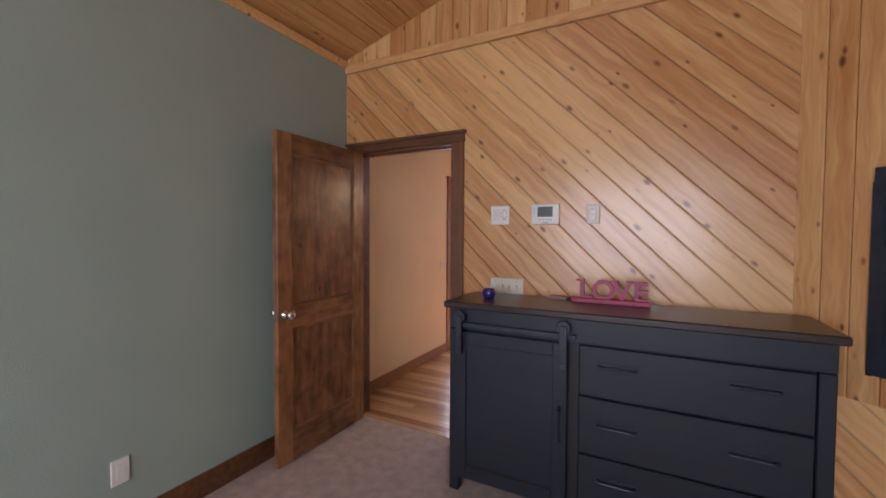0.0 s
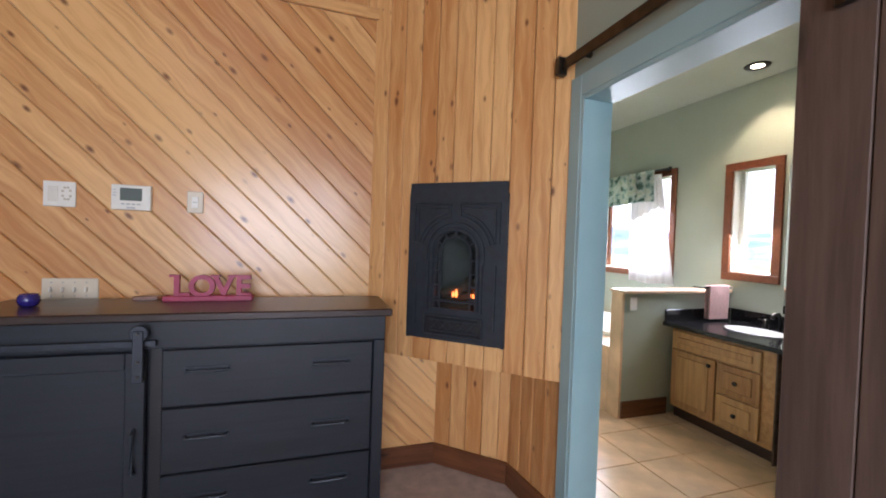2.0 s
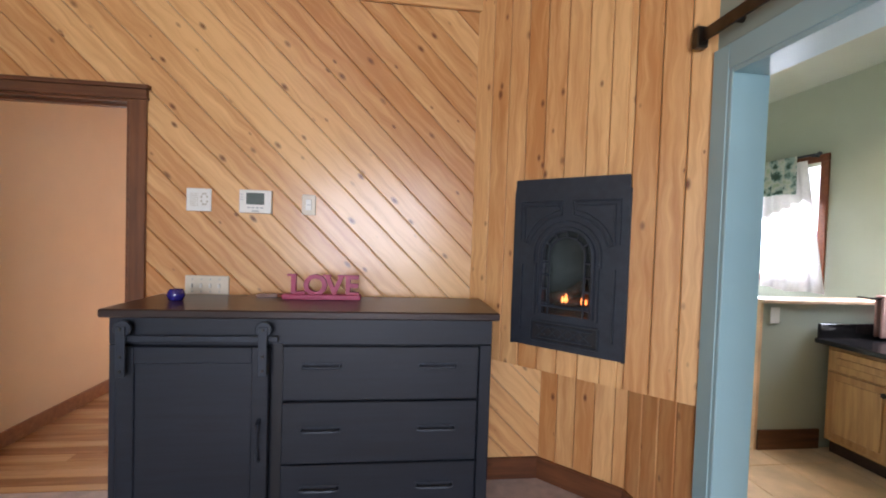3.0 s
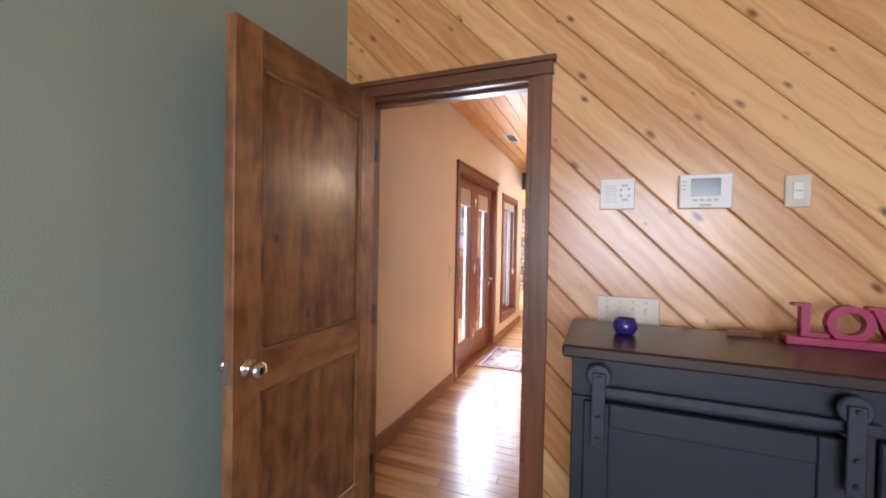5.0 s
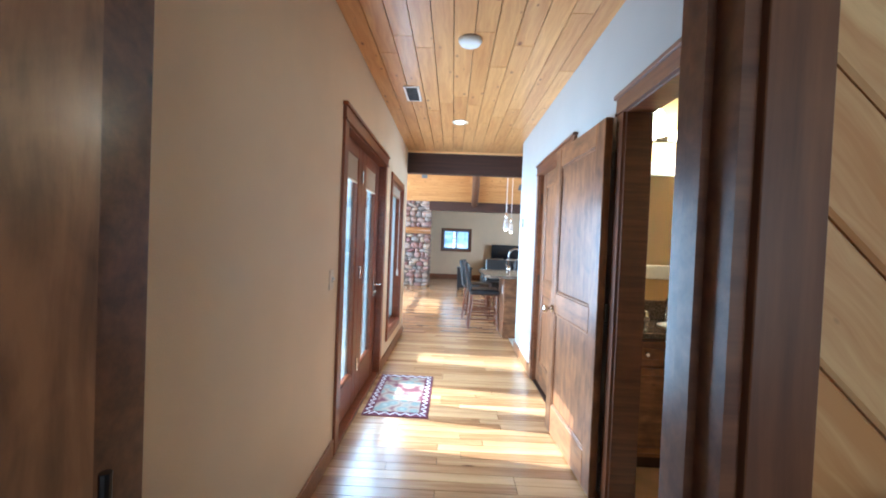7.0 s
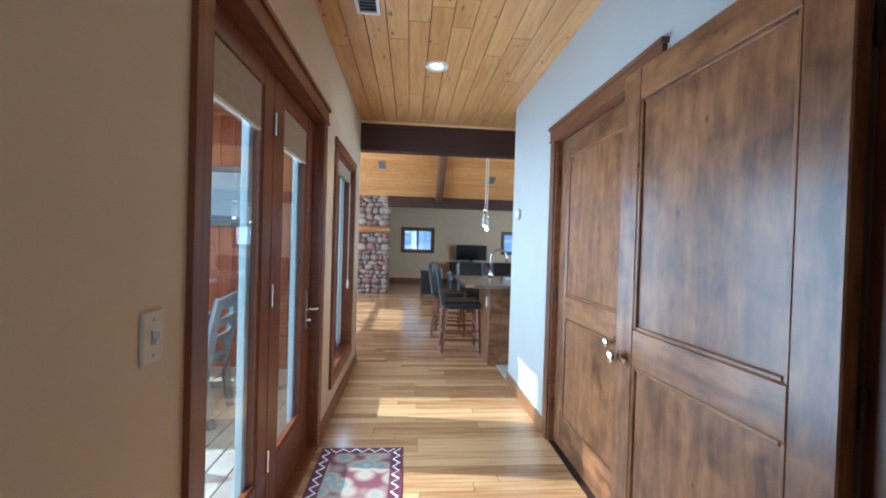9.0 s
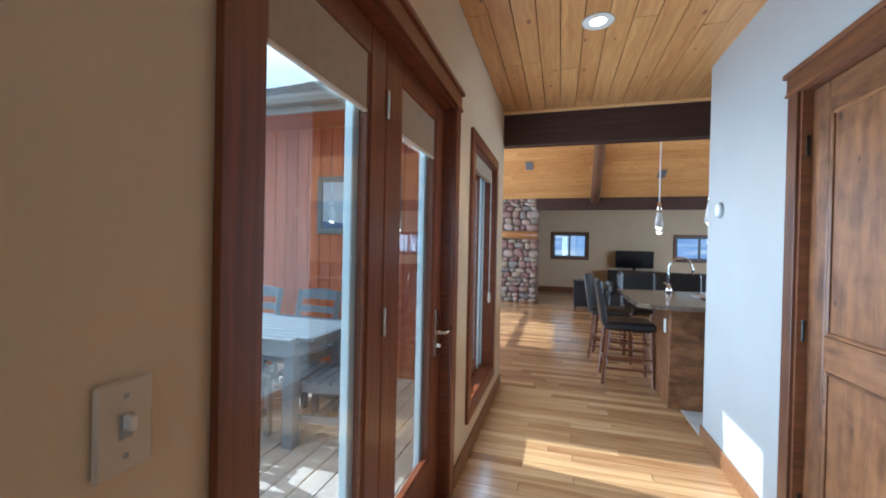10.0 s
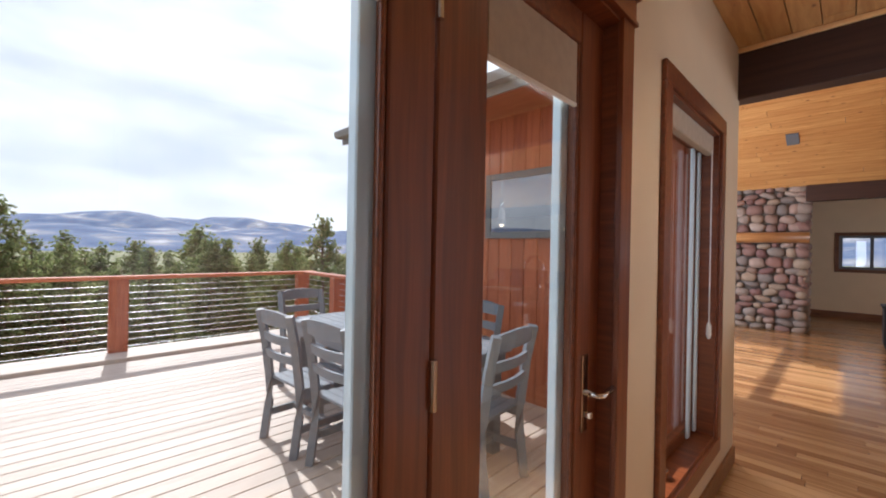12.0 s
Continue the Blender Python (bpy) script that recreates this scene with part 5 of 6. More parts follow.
def vanity():
    ob = thing("vanity", Matrix(), "natural hickory bathroom vanity with a black granite top", "vanity")
    xf = 3.28
    part("carcass", box(xf + 0.02, 3.98, 1.985, 2.79, 0.09, 0.765), M_HICK, ob)
    part("toe_kick", box(xf + 0.055, 3.9, 1.99, 2.78, 0, 0.09), M_BEAM, ob)
    def front(n_, y0, y1, z0, z1, pull=None):
        d = part(n_, box(z0, z1, y0, y1, xf, xf + 0.02, 0.004), M_HICK, ob, m=UPM)
        part("raised_panel", box(z0 + 0.045, z1 - 0.045, y0 + 0.05, y1 - 0.05, xf - 0.008, xf, 0.006), M_HICK, d)
        if pull:
            part("knob", lathe([(0.007, 0), (0.007, 0.012), (0.017, 0.018), (0.012, 0.028)], 14), M_PEWTER, d, "dark round knob", UPM @ pose(xf - 0.007, pull[0], pull[1], 0, -90, 0), True)
    front("false_drawer", 2.075, 2.775, 0.59, 0.73)
    front("cabinet_door", 2.395, 2.775, 0.115, 0.575, (2.43, 0.53))
    front("drawer", 2.075, 2.38, 0.35, 0.575, (2.228, 0.462))
    front("drawer", 2.075, 2.38, 0.115, 0.34, (2.228, 0.228))
    part("end_panel", box(xf + 0.004, 3.97, 1.972, 1.984, 0.0, 0.764, 0.002), M_BARN, ob, "dark end panel by the knee space")
    kd = part("knee_drawer", box(xf + 0.03, 3.9, 1.25, 1.97, 0.63, 0.764, 0.004), M_HICK, ob)
    part("raised_panel", box(xf + 0.022, xf + 0.03, 1.30, 1.93, 0.66, 0.74, 0.004), M_HICK, kd)
    top = thing("granite_worktop", Matrix(), "polished black granite vanity top with a splashback", "worktop")
    part("slab", box(3.2, 3.985, 1.2, 2.81, 0.766, 0.80, 0.005), M_GRAN_B, top)
    part("splash", box(3.965, 3.99, 1.2, 2.79, 0.80, 0.90, 0.003), M_GRAN_B, top)
    part("side_splash", box(3.22, 3.965, 2.79, 2.81, 0.80, 0.90, 0.003), M_GRAN_B, top)
    part("basin", lathe([(0.19, 0.0), (0.20, 0.006), (0.185, 0.006), (0.12, 0.002), (0.02, 0.001)], 28), M_PORC, top, "white oval basin rim", pose(3.60, 2.33, 0.80) @ Matrix.Diagonal((0.85, 1.1, 1, 1)), True)
    fc = thing("faucet", pose(3.88, 2.33, 0.80), "oil-rubbed bronze widespread faucet", "faucet")
    part("spout", tube([(0, 0, 0), (0, 0, 0.09), (-0.03, 0, 0.13), (-0.08, 0, 0.125), (-0.10, 0, 0.095)], 0.014, 10), M_PEWTER, fc, smooth=True)
    for y in (-0.11, 0.11):
        part("handle", lathe([(0.024, 0), (0.02, 0.02), (0.012, 0.04), (0.02, 0.055), (0.012, 0.07)], 14), M_PEWTER, fc, m=pose(0, y, 0), smooth=True)
        part("lever", tube([(0, y, 0.06), (-0.05, y * 1.2, 0.068)], 0.006, 6), M_PEWTER, fc)
    tb = thing("towel_bar", pose(3.70, 2.79, 1.0), "dark towel bar on the half wall", "towel bar")
    part("bar", tube([(-0.17, -0.05, 0.09), (0.2, -0.05, 0.09)], 0.008, 8), M_PEWTER, tb)
    for x in (-0.15, 0.18):
        part("bracket", tube([(x, 0.035, 0.09), (x, -0.05, 0.09)], 0.007, 8), M_PEWTER, tb)
    tw = thing("hand_towel", pose(3.72, 2.735, 1.10), "pink terry hand towel folded over the bar", "towel")
    bm = bmesh.new()
    for y in (-0.024, 0.012):
        add_box(bm, -0.115, 0.115, y, y + 0.014, -0.28, 0.0, 0.005)
    add_box(bm, -0.115, 0.115, -0.024, 0.026, -0.003, 0.012, 0.005)
    part("cloth", bm, M_TOWEL, tw)
    mr = thing("wall_mirror", Matrix(), "frameless wall mirror over the vanity", "mirror")
    part("glass", box(3.985, 3.998, 1.2, 2.385, 0.92, 2.12, 0.002), M_MIRROR, mr)


vanity()


def can_light(x, y, z, label, power, group):
    ob = thing("recessed_light", pose(x, y, z), label, "ceiling light", group)
    part("trim_ring", lathe([(0.062, -0.002), (0.085, -0.006), (0.09, 0.0), (0.062, 0.004)], 28), M_WHITE if group != "bath" else M_PEWTER, ob, smooth=True)
    part("lens", lathe([(0.06, 0.0), (0.03, -0.004), (0.004, -0.005)], 24), M_CANLIT, ob, "glowing lens")
    downlight(x, y, z - 0.02, power)


can_light(3.70, 2.48, 2.898, "lit recessed ceiling light in the bathroom", 13, "bath")

# ---- small bathroom off the hall ----
structure("wall_powder_north", box(XR + 0.12, 0.85, 5.0, 5.04, 0, 2.9), M_AMBER, "amber painted wall of the small bathroom", "wall")
structure("wall_powder_east", box(0.65, 0.75, 2.72, 5.0, 0, 2.9), M_AMBER, "amber painted wall of the small bathroom", "wall")
structure("wall_powder_inner", box(XR + 0.12, XR + 0.125, PY1 + 0.06, 5.0, 0, 2.6), M_AMBER, "amber painted wall of the small bathroom", "wall")
structure("floor_powder", box(XR + 0.12, 0.65, YP + 0.12, 5.0, -0.017, 0.0), M_TILE, "tan tiled floor of the small bathroom", "floor")


def powder():
    ob = thing("powder_vanity", Matrix(), "dark stained vanity with raised panel fronts", "vanity")
    yf = 4.52
    part("carcass", box(XR + 0.14, 0.64, yf + 0.02, 4.98, 0.09, 0.82), M_ALDER, ob)
    part("toe_kick", box(XR + 0.14, 0.64, yf + 0.07, 4.95, 0, 0.09), M_BEAM, ob)
    for i in range(3):
        x0 = XR + 0.15 + i * 0.375
        for n_, z0, z1 in (("drawer", 0.65, 0.80), ("cabinet_door", 0.12, 0.635)):
            d = part(n_, box(x0, x0 + 0.36, yf, yf + 0.02, z0, z1, 0.004), M_ALDER, ob)
            part("raised_panel", box(x0 + 0.05, x0 + 0.31, yf - 0.008, yf, z0 + 0.04, z1 - 0.04, 0.006), M_ALDER, d)
            part("knob", lathe([(0.007, 0), (0.016, 0.016), (0.011, 0.026)], 12), M_NICKEL, d, "nickel knob", pose(x0 + (0.18 if n_ == "drawer" else 0.33), yf - 0.006, (z0 + z1) / 2 if n_ == "drawer" else 0.59, 90, 0, 0))
    top = thing("granite_worktop", Matrix(), "brown speckled granite vanity top", "worktop")
    part("slab", box(XR + 0.13, 0.648, 4.49, 4.99, 0.82, 0.856, 0.005), M_GRANITE, top)
    part("splash", box(XR + 0.13, 0.648, 4.965, 4.99, 0.856, 0.99, 0.003), M_GRANITE, top)
    part("side_splash", box(0.625, 0.648, 4.52, 4.965, 0.856, 0.99, 0.003), M_GRANITE, top)
    part("basin", lathe([(0.2, 0.0), (0.21, 0.006), (0.19, 0.006), (0.1, 0.002), (0.02, 0.001)], 28), M_PORC, top, "white oval basin rim", pose(0.10, 4.72, 0.856) @ Matrix.Diagonal((1.1, 0.75, 1, 1)), True)
    fc = thing("powder_faucet", pose(0.02, 4.92, 0.856), "polished nickel faucet with two lever handles", "faucet")
    part("spout", tube([(0, 0, 0), (0, 0, 0.12), (0, -0.03, 0.17), (0, -0.09, 0.165), (0, -0.11, 0.13)], 0.013, 10), M_NICKEL, fc, smooth=True)
    for x in (-0.13, 0.13):
        part("handle", lathe([(0.022, 0), (0.016, 0.03), (0.012, 0.06)], 12), M_NICKEL, fc, m=pose(x, 0, 0), smooth=True)
        part("lever", tube([(x, 0, 0.062), (x * 1.5, -0.02, 0.072)], 0.006, 6), M_NICKEL, fc)
    mr = thing("framed_mirror", Matrix(), "mirror in a wide white frame", "mirror")
    part("glass", box(-0.34, 0.27, 4.985, 4.992, 1.24, 1.87), M_MIRROR, mr)
    for a, b, c, d in ((-0.43, -0.34, 1.14, 1.96), (0.27, 0.36, 1.14, 1.96), (-0.34, 0.27, 1.14, 1.24), (-0.34, 0.27, 1.87, 1.96)):
        part("frame", box(a, b, 4.97, 4.998, c, d, 0.006), M_WHITE, mr)
    vl = thing("vanity_light", pose(0.12, 5.0, 2.16), "nickel vanity light with three frosted glass shades", "wall light")
    part("bar", box(-0.36, 0.36, -0.03, 0.0, -0.05, 0.03, 0.006), M_NICKEL, vl)
    for x in (-0.24, 0.0, 0.24):
        part("arm", tube([(x, -0.03, 0.0), (x, -0.10, 0.02), (x, -0.11, 0.13), (x, -0.10, 0.15)], 0.008, 8), M_NICKEL, vl)
        part("shade", lathe([(0.025, 0.14), (0.045, 0.11), (0.058, 0.05), (0.068, -0.03), (0.064, -0.03), (0.02, 0.12)], 20), M_BULB, vl, "glowing frosted glass shade", pose(x, -0.11, 0.0), True)
    lamp(0.12, 4.80, 2.05, 5)


powder()


# ---- hall things ----
ob = thing("light_switch", pose(XL, 4.40, 1.10), "ivory single toggle switch plate on the tan wall", "switch")
part("plate", box(0, 0.008, -0.037, 0.037, -0.06, 0.06, 0.004), M_IVORY, ob)
part("toggle", box(0.008, 0.024, -0.005, 0.005, -0.004, 0.016, 0.002), M_WHITE, ob)
part("toggle_slot", box(0.008, 0.0095, -0.008, 0.008, -0.016, 0.016), M_PRINT, ob)
for z in (-0.042, 0.036):
    part("screw", box(0.008, 0.0095, -0.003, 0.003, z, z + 0.006), M_PRINT, ob)
ob = thing("hall_thermostat", pose(XR, 7.02, 1.61), "small round thermostat near the wall's end", "sensor")
part("ring", lathe([(0.052, 0), (0.052, 0.014), (0.046, 0.022), (0.040, 0.022)], 28), M_PRINT, ob, "grey metal ring", pose(0, 0, 0, 0, -90, 0), True)
part("face", lathe([(0.039, 0.0), (0.039, 0.023), (0.03, 0.026)], 24), M_WHITE, ob, "white face", pose(0, 0, 0, 0, -90, 0))
ob = thing("smoke_detector", pose(-1.42, 4.69, HC), "round ivory smoke detector on the pine ceiling", "smoke detector")
part("body", lathe([(0.075, 0), (0.075, -0.015), (0.062, -0.032), (0.03, -0.036), (0.004, -0.036)], 28), M_WHITE, ob, smooth=True)
can_light(-1.45, 6.45, HC - 0.001, "lit recessed ceiling light in the hall", 18, "hall lights")


def vent(x0, x1, y0, y1, label, slats, name="ceiling_vent"):
    ob = thing(name, pose(0, 0, HC), label, "vent", "ceiling vents")
    part("backing", box(x0, x1, y0, y1, -0.004, 0), M_BLACK, ob)
    for a, b, c, d in ((x0 - .02, x0, y0 - .02, y1 + .02), (x1, x1 + .02, y0 - .02, y1 + .02), (x0, x1, y0 - .02, y0), (x0, x1, y1, y1 + .02)):
        part("frame", box(a, b, c, d, -0.012, 0, 0.002), M_WHITE, ob)
    n_ = slats
    for i in range(n_):
        y = y0 + (y1 - y0) * (i + 0.5) / n_
        part("slat", box(x0, x1, -0.007, 0.007, -0.0012, 0.0012), M_PRINT, ob, m=pose(0, y, -0.008, 38, 0, 0))
    for i in range(1, 6 if n_ > 10 else 1):
        x = x0 + (x1 - x0) * i / 6
        part("rib", box(x - 0.004, x + 0.004, y0, y1, -0.016, -0.011), M_WHITE, ob)


vent(-1.74, -1.25, 3.72, 4.08, "large return air grille in the pine ceiling", 20)
vent(-1.93, -1.835, 5.50, 5.80, "small air register in the pine ceiling", 10)
rug = thing("door_mat", pose(-1.87, 5.575, 0.001), "patterned wine-red door mat on the wooden floor", "rug")
part("border", box(-0.255, 0.255, -0.465, 0.465, 0, 0.007, 0.003), M_RUGB, rug)
part("field", box(-0.18, 0.18, -0.39, 0.39, 0.007, 0.009), M_RUG, rug)
for s in (-1, 1):
    for i in range(11):
        y = -0.40 + i * 0.08
        part("zigzag", tube([(s * 0.235, y - 0.04, 0.008), (s * 0.195, y, 0.008), (s * 0.235, y + 0.04, 0.008)], 0.004, 4), M_LINEN, rug)
    for i in range(5):
        x = -0.16 + i * 0.08
        part("zigzag", tube([(x - 0.04, s * 0.445, 0.008), (x, s * 0.405, 0.008), (x + 0.04, s * 0.445, 0.008)], 0.004, 4), M_LINEN, rug)


# ---- great room ----
def chimney():
    ob = thing("stone_chimney", Matrix(), "river-stone chimney with a log mantel", "fireplace")
    x0, x1, y, h = -4.2, -2.20, 13.93, 2.60
    part("core", box(x0, x1, y + 0.02, y + 0.8, 0, 2.56), M_MORTAR, ob)
    rng = random.Random(4)
    shapes = []
    for k in range(7):
        bm = bmesh.new()
        bmesh.ops.create_icosphere(bm, subdivisions=2, radius=1.0)
        for v in bm.verts:
            s = 1 + 0.22 * noise.noise(v.co * 1.3 + Vector((k * 7.1, 0, 0)))
            v.co = Vector((max(-0.86, min(0.86, v.co.x)) * s, v.co.y * 0.6 * s, max(-0.88, min(0.88, v.co.z)) * s))
        shapes.append(finish("stone", bm, M_STONE, True))
    def lay(width, place):
        z = 0.0
        while z < h - 0.03:
            hh = min(rng.uniform(0.085, 0.19), h - z)
            u = rng.uniform(-0.1, 0)
            while u < width:
                w = rng.uniform(0.09, 0.26)
                if not (1.55 < z + hh / 2 < 1.74):
                    st = new("stone", shapes[rng.randrange(7)])
                    st.parent = ob
                    st.matrix_basis = place(min(u + w / 2, width - 0.04), z + hh / 2 + rng.uniform(-0.02, 0.02)) @ Matrix.Rotation(rng.uniform(-0.35, 0.35), 4, "Y") @ Matrix.Diagonal((w * 0.55, 0.09, hh * 0.56, 1))
                u += w
            z += hh
    lay(1.35, lambda u, z: Matrix.Translation((x1 - 1.35 + u, y, z)))
    lay(0.7, lambda u, z: Matrix.Translation((x1, y + 0.05 + u, z)) @ Matrix.Rotation(radians(90), 4, "Z"))
    part("mantel", tube([(x0, y - 0.07, 1.64), (-3.2, y - 0.08, 1.645), (x1 + 0.06, y - 0.07, 1.64)], 0.095, 14), M_HICK, ob, "peeled half-log mantel", smooth=True)


chimney()


def stool_parts():
    ob = thing("bar_stool", Matrix(), "black leather counter stool with cherry-stained legs", "stool", "stools at the island")
    # faces +x
    part("seat", box(-0.22, 0.24, -0.21, 0.21, 0.54, 0.625, 0.025), M_LEATHER, ob)
    bm = bmesh.new()
    add_box(bm, -0.028, 0.028, -0.205, 0.205, 0.0, 0.46, 0.018)
    part("backrest", bm, M_LEATHER, ob, m=pose(-0.215, 0, 0.58, 0, -9, 0))
    for sx, sy in ((-1, -1), (-1, 1), (1, -1), (1, 1)):
        part("leg", tube([(0.195 * sx + 0.01, 0.175 * sy, 0.545), (0.215 * sx + 0.015 + (-0.03 if sx < 0 else 0.0), 0.185 * sy, 0.0)], 0.024, 4, taper=0.018), M_CHERRY, ob)
    for z in (0.16, 0.27):
        for sy in (-1, 1):
            part("stretcher", box(-0.21, 0.215, 0.18 * sy - 0.01, 0.18 * sy + 0.01, z - 0.012, z + 0.012, 0.003), M_CHERRY, ob)
    for sx, z in ((-1, 0.22), (1, 0.16), (1, 0.32)):
        part("stretcher", box(0.21 * sx - 0.01, 0.21 * sx + 0.012, -0.175, 0.175, z - 0.012, z + 0.012, 0.003), M_CHERRY, ob)
    return ob


st = stool_parts()
st.matrix_basis = pose(-0.96, 8.47, 0)
copy_thing(st, pose(-1.0, 9.33, 0, 0, 0, -12))
for x, y, a in ((-0.62, 9.75, -95), (-0.02, 9.8, -90), (0.55, 9.8, -88)):
    copy_thing(st, pose(x, y, 0, 0, 0, a))


def island():
    ob = thing("kitchen_island", Matrix(), "kitchen island with dark panelled end and hickory cabinets", "island")
    part("end_post", box(-0.72, -0.46, 7.80, 8.45, 0, 0.885, 0.006), M_ALDER, ob, "dark stained end post")
    for i in range(4):
        cb = part("cabinet", box(-0.455 + i * 0.6, 0.14 + i * 0.6, 7.83, 8.42, 0.0, 0.885), M_HICK, ob)
        part("drawer", box(-0.44 + i * 0.6, 0.125 + i * 0.6, 7.81, 7.83, 0.70, 0.86, 0.004), M_HICK, cb)
        part("cabinet_door", box(-0.44 + i * 0.6, 0.125 + i * 0.6, 7.81, 7.83, 0.10, 0.685, 0.004), M_HICK, cb)
    part("outlet", box(-0.727, -0.72, 7.92, 7.99, 0.62, 0.74, 0.002), M_WHITE, ob)
    top = thing("island_top", Matrix(), "polished speckled granite island top with clipped corners", "worktop")
    part("slab", prism([(-1.03, 7.52), (-0.95, 7.42), (2.1, 7.42), (2.1, 8.68), (-0.75, 8.68), (-1.04, 8.62)], 0.885, 0.92), M_GRANITE, top)
    sk = thing("sink", pose(-0.2, 8.2, 0.92), "stainless sink set in the granite", "sink")
    part("rim", lathe([(0.24, -0.002), (0.25, 0.004), (0.23, 0.004), (0.21, 0.002), (0.02, 0.001)], 28), M_STEEL, sk, smooth=True)
    fc = thing("kitchen_faucet", pose(-0.58, 8.46, 0.92), "tall brushed gooseneck kitchen faucet", "faucet")
    pts = [(0, 0, 0), (0, 0, 0.25)] + [(0.10 - 0.10 * math.cos(t * math.pi / 8), -0.02 * t / 8, 0.25 + 0.10 * math.sin(t * math.pi / 8)) for t in range(1, 9)] + [(0.205, -0.025, 0.19)]
    part("neck", tube(pts, 0.013, 10), M_NICKEL, fc, smooth=True)
    part("base", lathe([(0.032, 0), (0.026, 0.03), (0.018, 0.08)], 16), M_NICKEL, fc, smooth=True)
    part("handle", tube([(0, 0, 0.06), (-0.05, -0.03, 0.10)], 0.007, 8), M_NICKEL, fc)
    tr_ = thing("serving_tray", pose(-0.3, 8.02, 0.92), "dark tray lying on the island", "tray")
    part("board", box(-0.12, 0.2, -0.06, 0.06, 0, 0.012, 0.004), M_CTOP, tr_)


island()


def pendant(x, y, z):
    ob = thing("pendant_light", pose(x, y, z), "slim frosted pendant light on a thin cord", "pendant", "island pendants")
    part("cord", tube([(0, 0, 0.24), (0, 0, 3.6 - z)], 0.006, 6), M_WHITE, ob)
    part("cap", lathe([(0.014, 0.30), (0.02, 0.25), (0.03, 0.19)], 14), M_NICKEL, ob, smooth=True)
    part("shade", lathe([(0.024, 0.19), (0.036, 0.12), (0.046, 0.02), (0.042, 0.02), (0.022, 0.18)], 18), M_PORC, ob, "white glass shade", smooth=True)
    part("bulb", lathe([(0.02, 0.0), (0.03, 0.03), (0.024, 0.07), (0.01, 0.09)], 14), M_BULB, ob)


for x, y in ((-0.59, 8.9), (-0.33, 10.1), (-0.38, 8.0)):
    pendant(x, y, 1.57)
tvb = thing("side_chest", pose(-1.11, 13.55, 0), "small black chest on short feet", "chest")
part("body", box(-0.2, 0.2, -0.2, 0.2, 0.06, 0.60, 0.006), M_BLACK, tvb)
part("lid", box(-0.22, 0.22, -0.22, 0.22, 0.60, 0.63, 0.005), M_BLACK, tvb)
for sx in (-1, 1):
    for sy in (-1, 1):
        part("foot", lathe([(0.02, 0), (0.03, 0.06)], 8), M_BLACK, tvb, m=pose(0.16 * sx, 0.16 * sy, 0))
tv = thing("television", pose(0.46, 16.75, 0.74), "black flat-screen television on a low stand", "television")
part("screen", box(-0.51, 0.51, -0.02, 0.02, 0.06, 0.56, 0.006), M_TV, tv)
part("neck", box(-0.05, 0.05, -0.02, 0.02, 0.0, 0.07), M_BLACK, tv)
part("base", box(-0.2, 0.2, -0.1, 0.1, -0.012, 0.0, 0.004), M_BLACK, tv)
stand = thing("media_stand", pose(0.46, 16.7, 0), "low dark media stand by the far wall", "cabinet")
part("body", box(-0.7, 0.7, -0.22, 0.22, 0.04, 0.728, 0.008), M_BLACK, stand)
part("plinth", box(-0.66, 0.66, -0.2, 0.2, 0, 0.04), M_BLACK, stand)


def sofa(x, y, w):
    ob = thing("sofa", pose(x, y, 0), "black leather sofa seen from behind", "sofa", "leather sofas")
    part("base", box(-w / 2, w / 2, -0.42, 0.42, 0.08, 0.42, 0.03), M_LEATHER, ob)
    for i in range(3):
        a = -w / 2 + 0.16 + i * (w - 0.32) / 3
        part("back_cushion", box(a + 0.005, a + (w - 0.32) / 3 - 0.005, -0.42, -0.16, 0.42, 0.90, 0.07), M_LEATHER, ob)
        part("seat_cushion", box(a + 0.005, a + (w - 0.32) / 3 - 0.005, -0.16, 0.40, 0.42, 0.52, 0.04), M_LEATHER, ob)
    for s in (-1, 1):
        part("arm", box(s * (w / 2 - 0.075) - 0.075, s * (w / 2 - 0.075) + 0.075, -0.40, 0.42, 0.42, 0.64, 0.05), M_LEATHER, ob)
        part("foot", box(s * (w / 2 - 0.1) - 0.03, s * (w / 2 - 0.1) + 0.03, -0.35, 0.35, 0, 0.08), M_BLACK, ob)


sofa(0.45, 13.2, 2.2)
sofa(2.4, 12.6, 1.6)
for x, y, r in ((-2.3, 12.8, 28), (0.35, 13.15, 26)):
    zz = 2.53 + (13.9 - y) * 1.63 / 3.0
    ob = thing("slope_vent", basis((x, y, zz - 0.022), (1, 0, 0), (0, -3.0, 1.63)), "small dark register in the sloping pine ceiling", "vent", "ceiling vents")
    part("frame", box(-0.075, 0.075, -0.13, 0.13, 0.0, 0.012, 0.003), M_WINFR, ob)
    part("grille", box(-0.055, 0.055, -0.105, 0.105, -0.004, 0.001), M_BLACK, ob)
ob = thing("slope_light", basis((1.1, 12.4, 2.53 + 1.5 * 1.63 / 3 - 0.02), (1, 0, 0), (0, -3.0, 1.63)), "lit recessed light in the sloping pine ceiling", "ceiling light")
part("lens", lathe([(0.07, 0.0), (0.05, -0.006), (0.01, -0.01)], 20), M_CANLIT, ob)
bm = bmesh.new()
tile_ob = thing("floor_kitchen", Matrix(), "pale grey tiled kitchen floor", "floor", kind="structure")
part("grout_bed", box(XR + 0.001, 5.0, 7.27, 7.80, -0.002, 0.0035), M_GROUT, tile_ob)
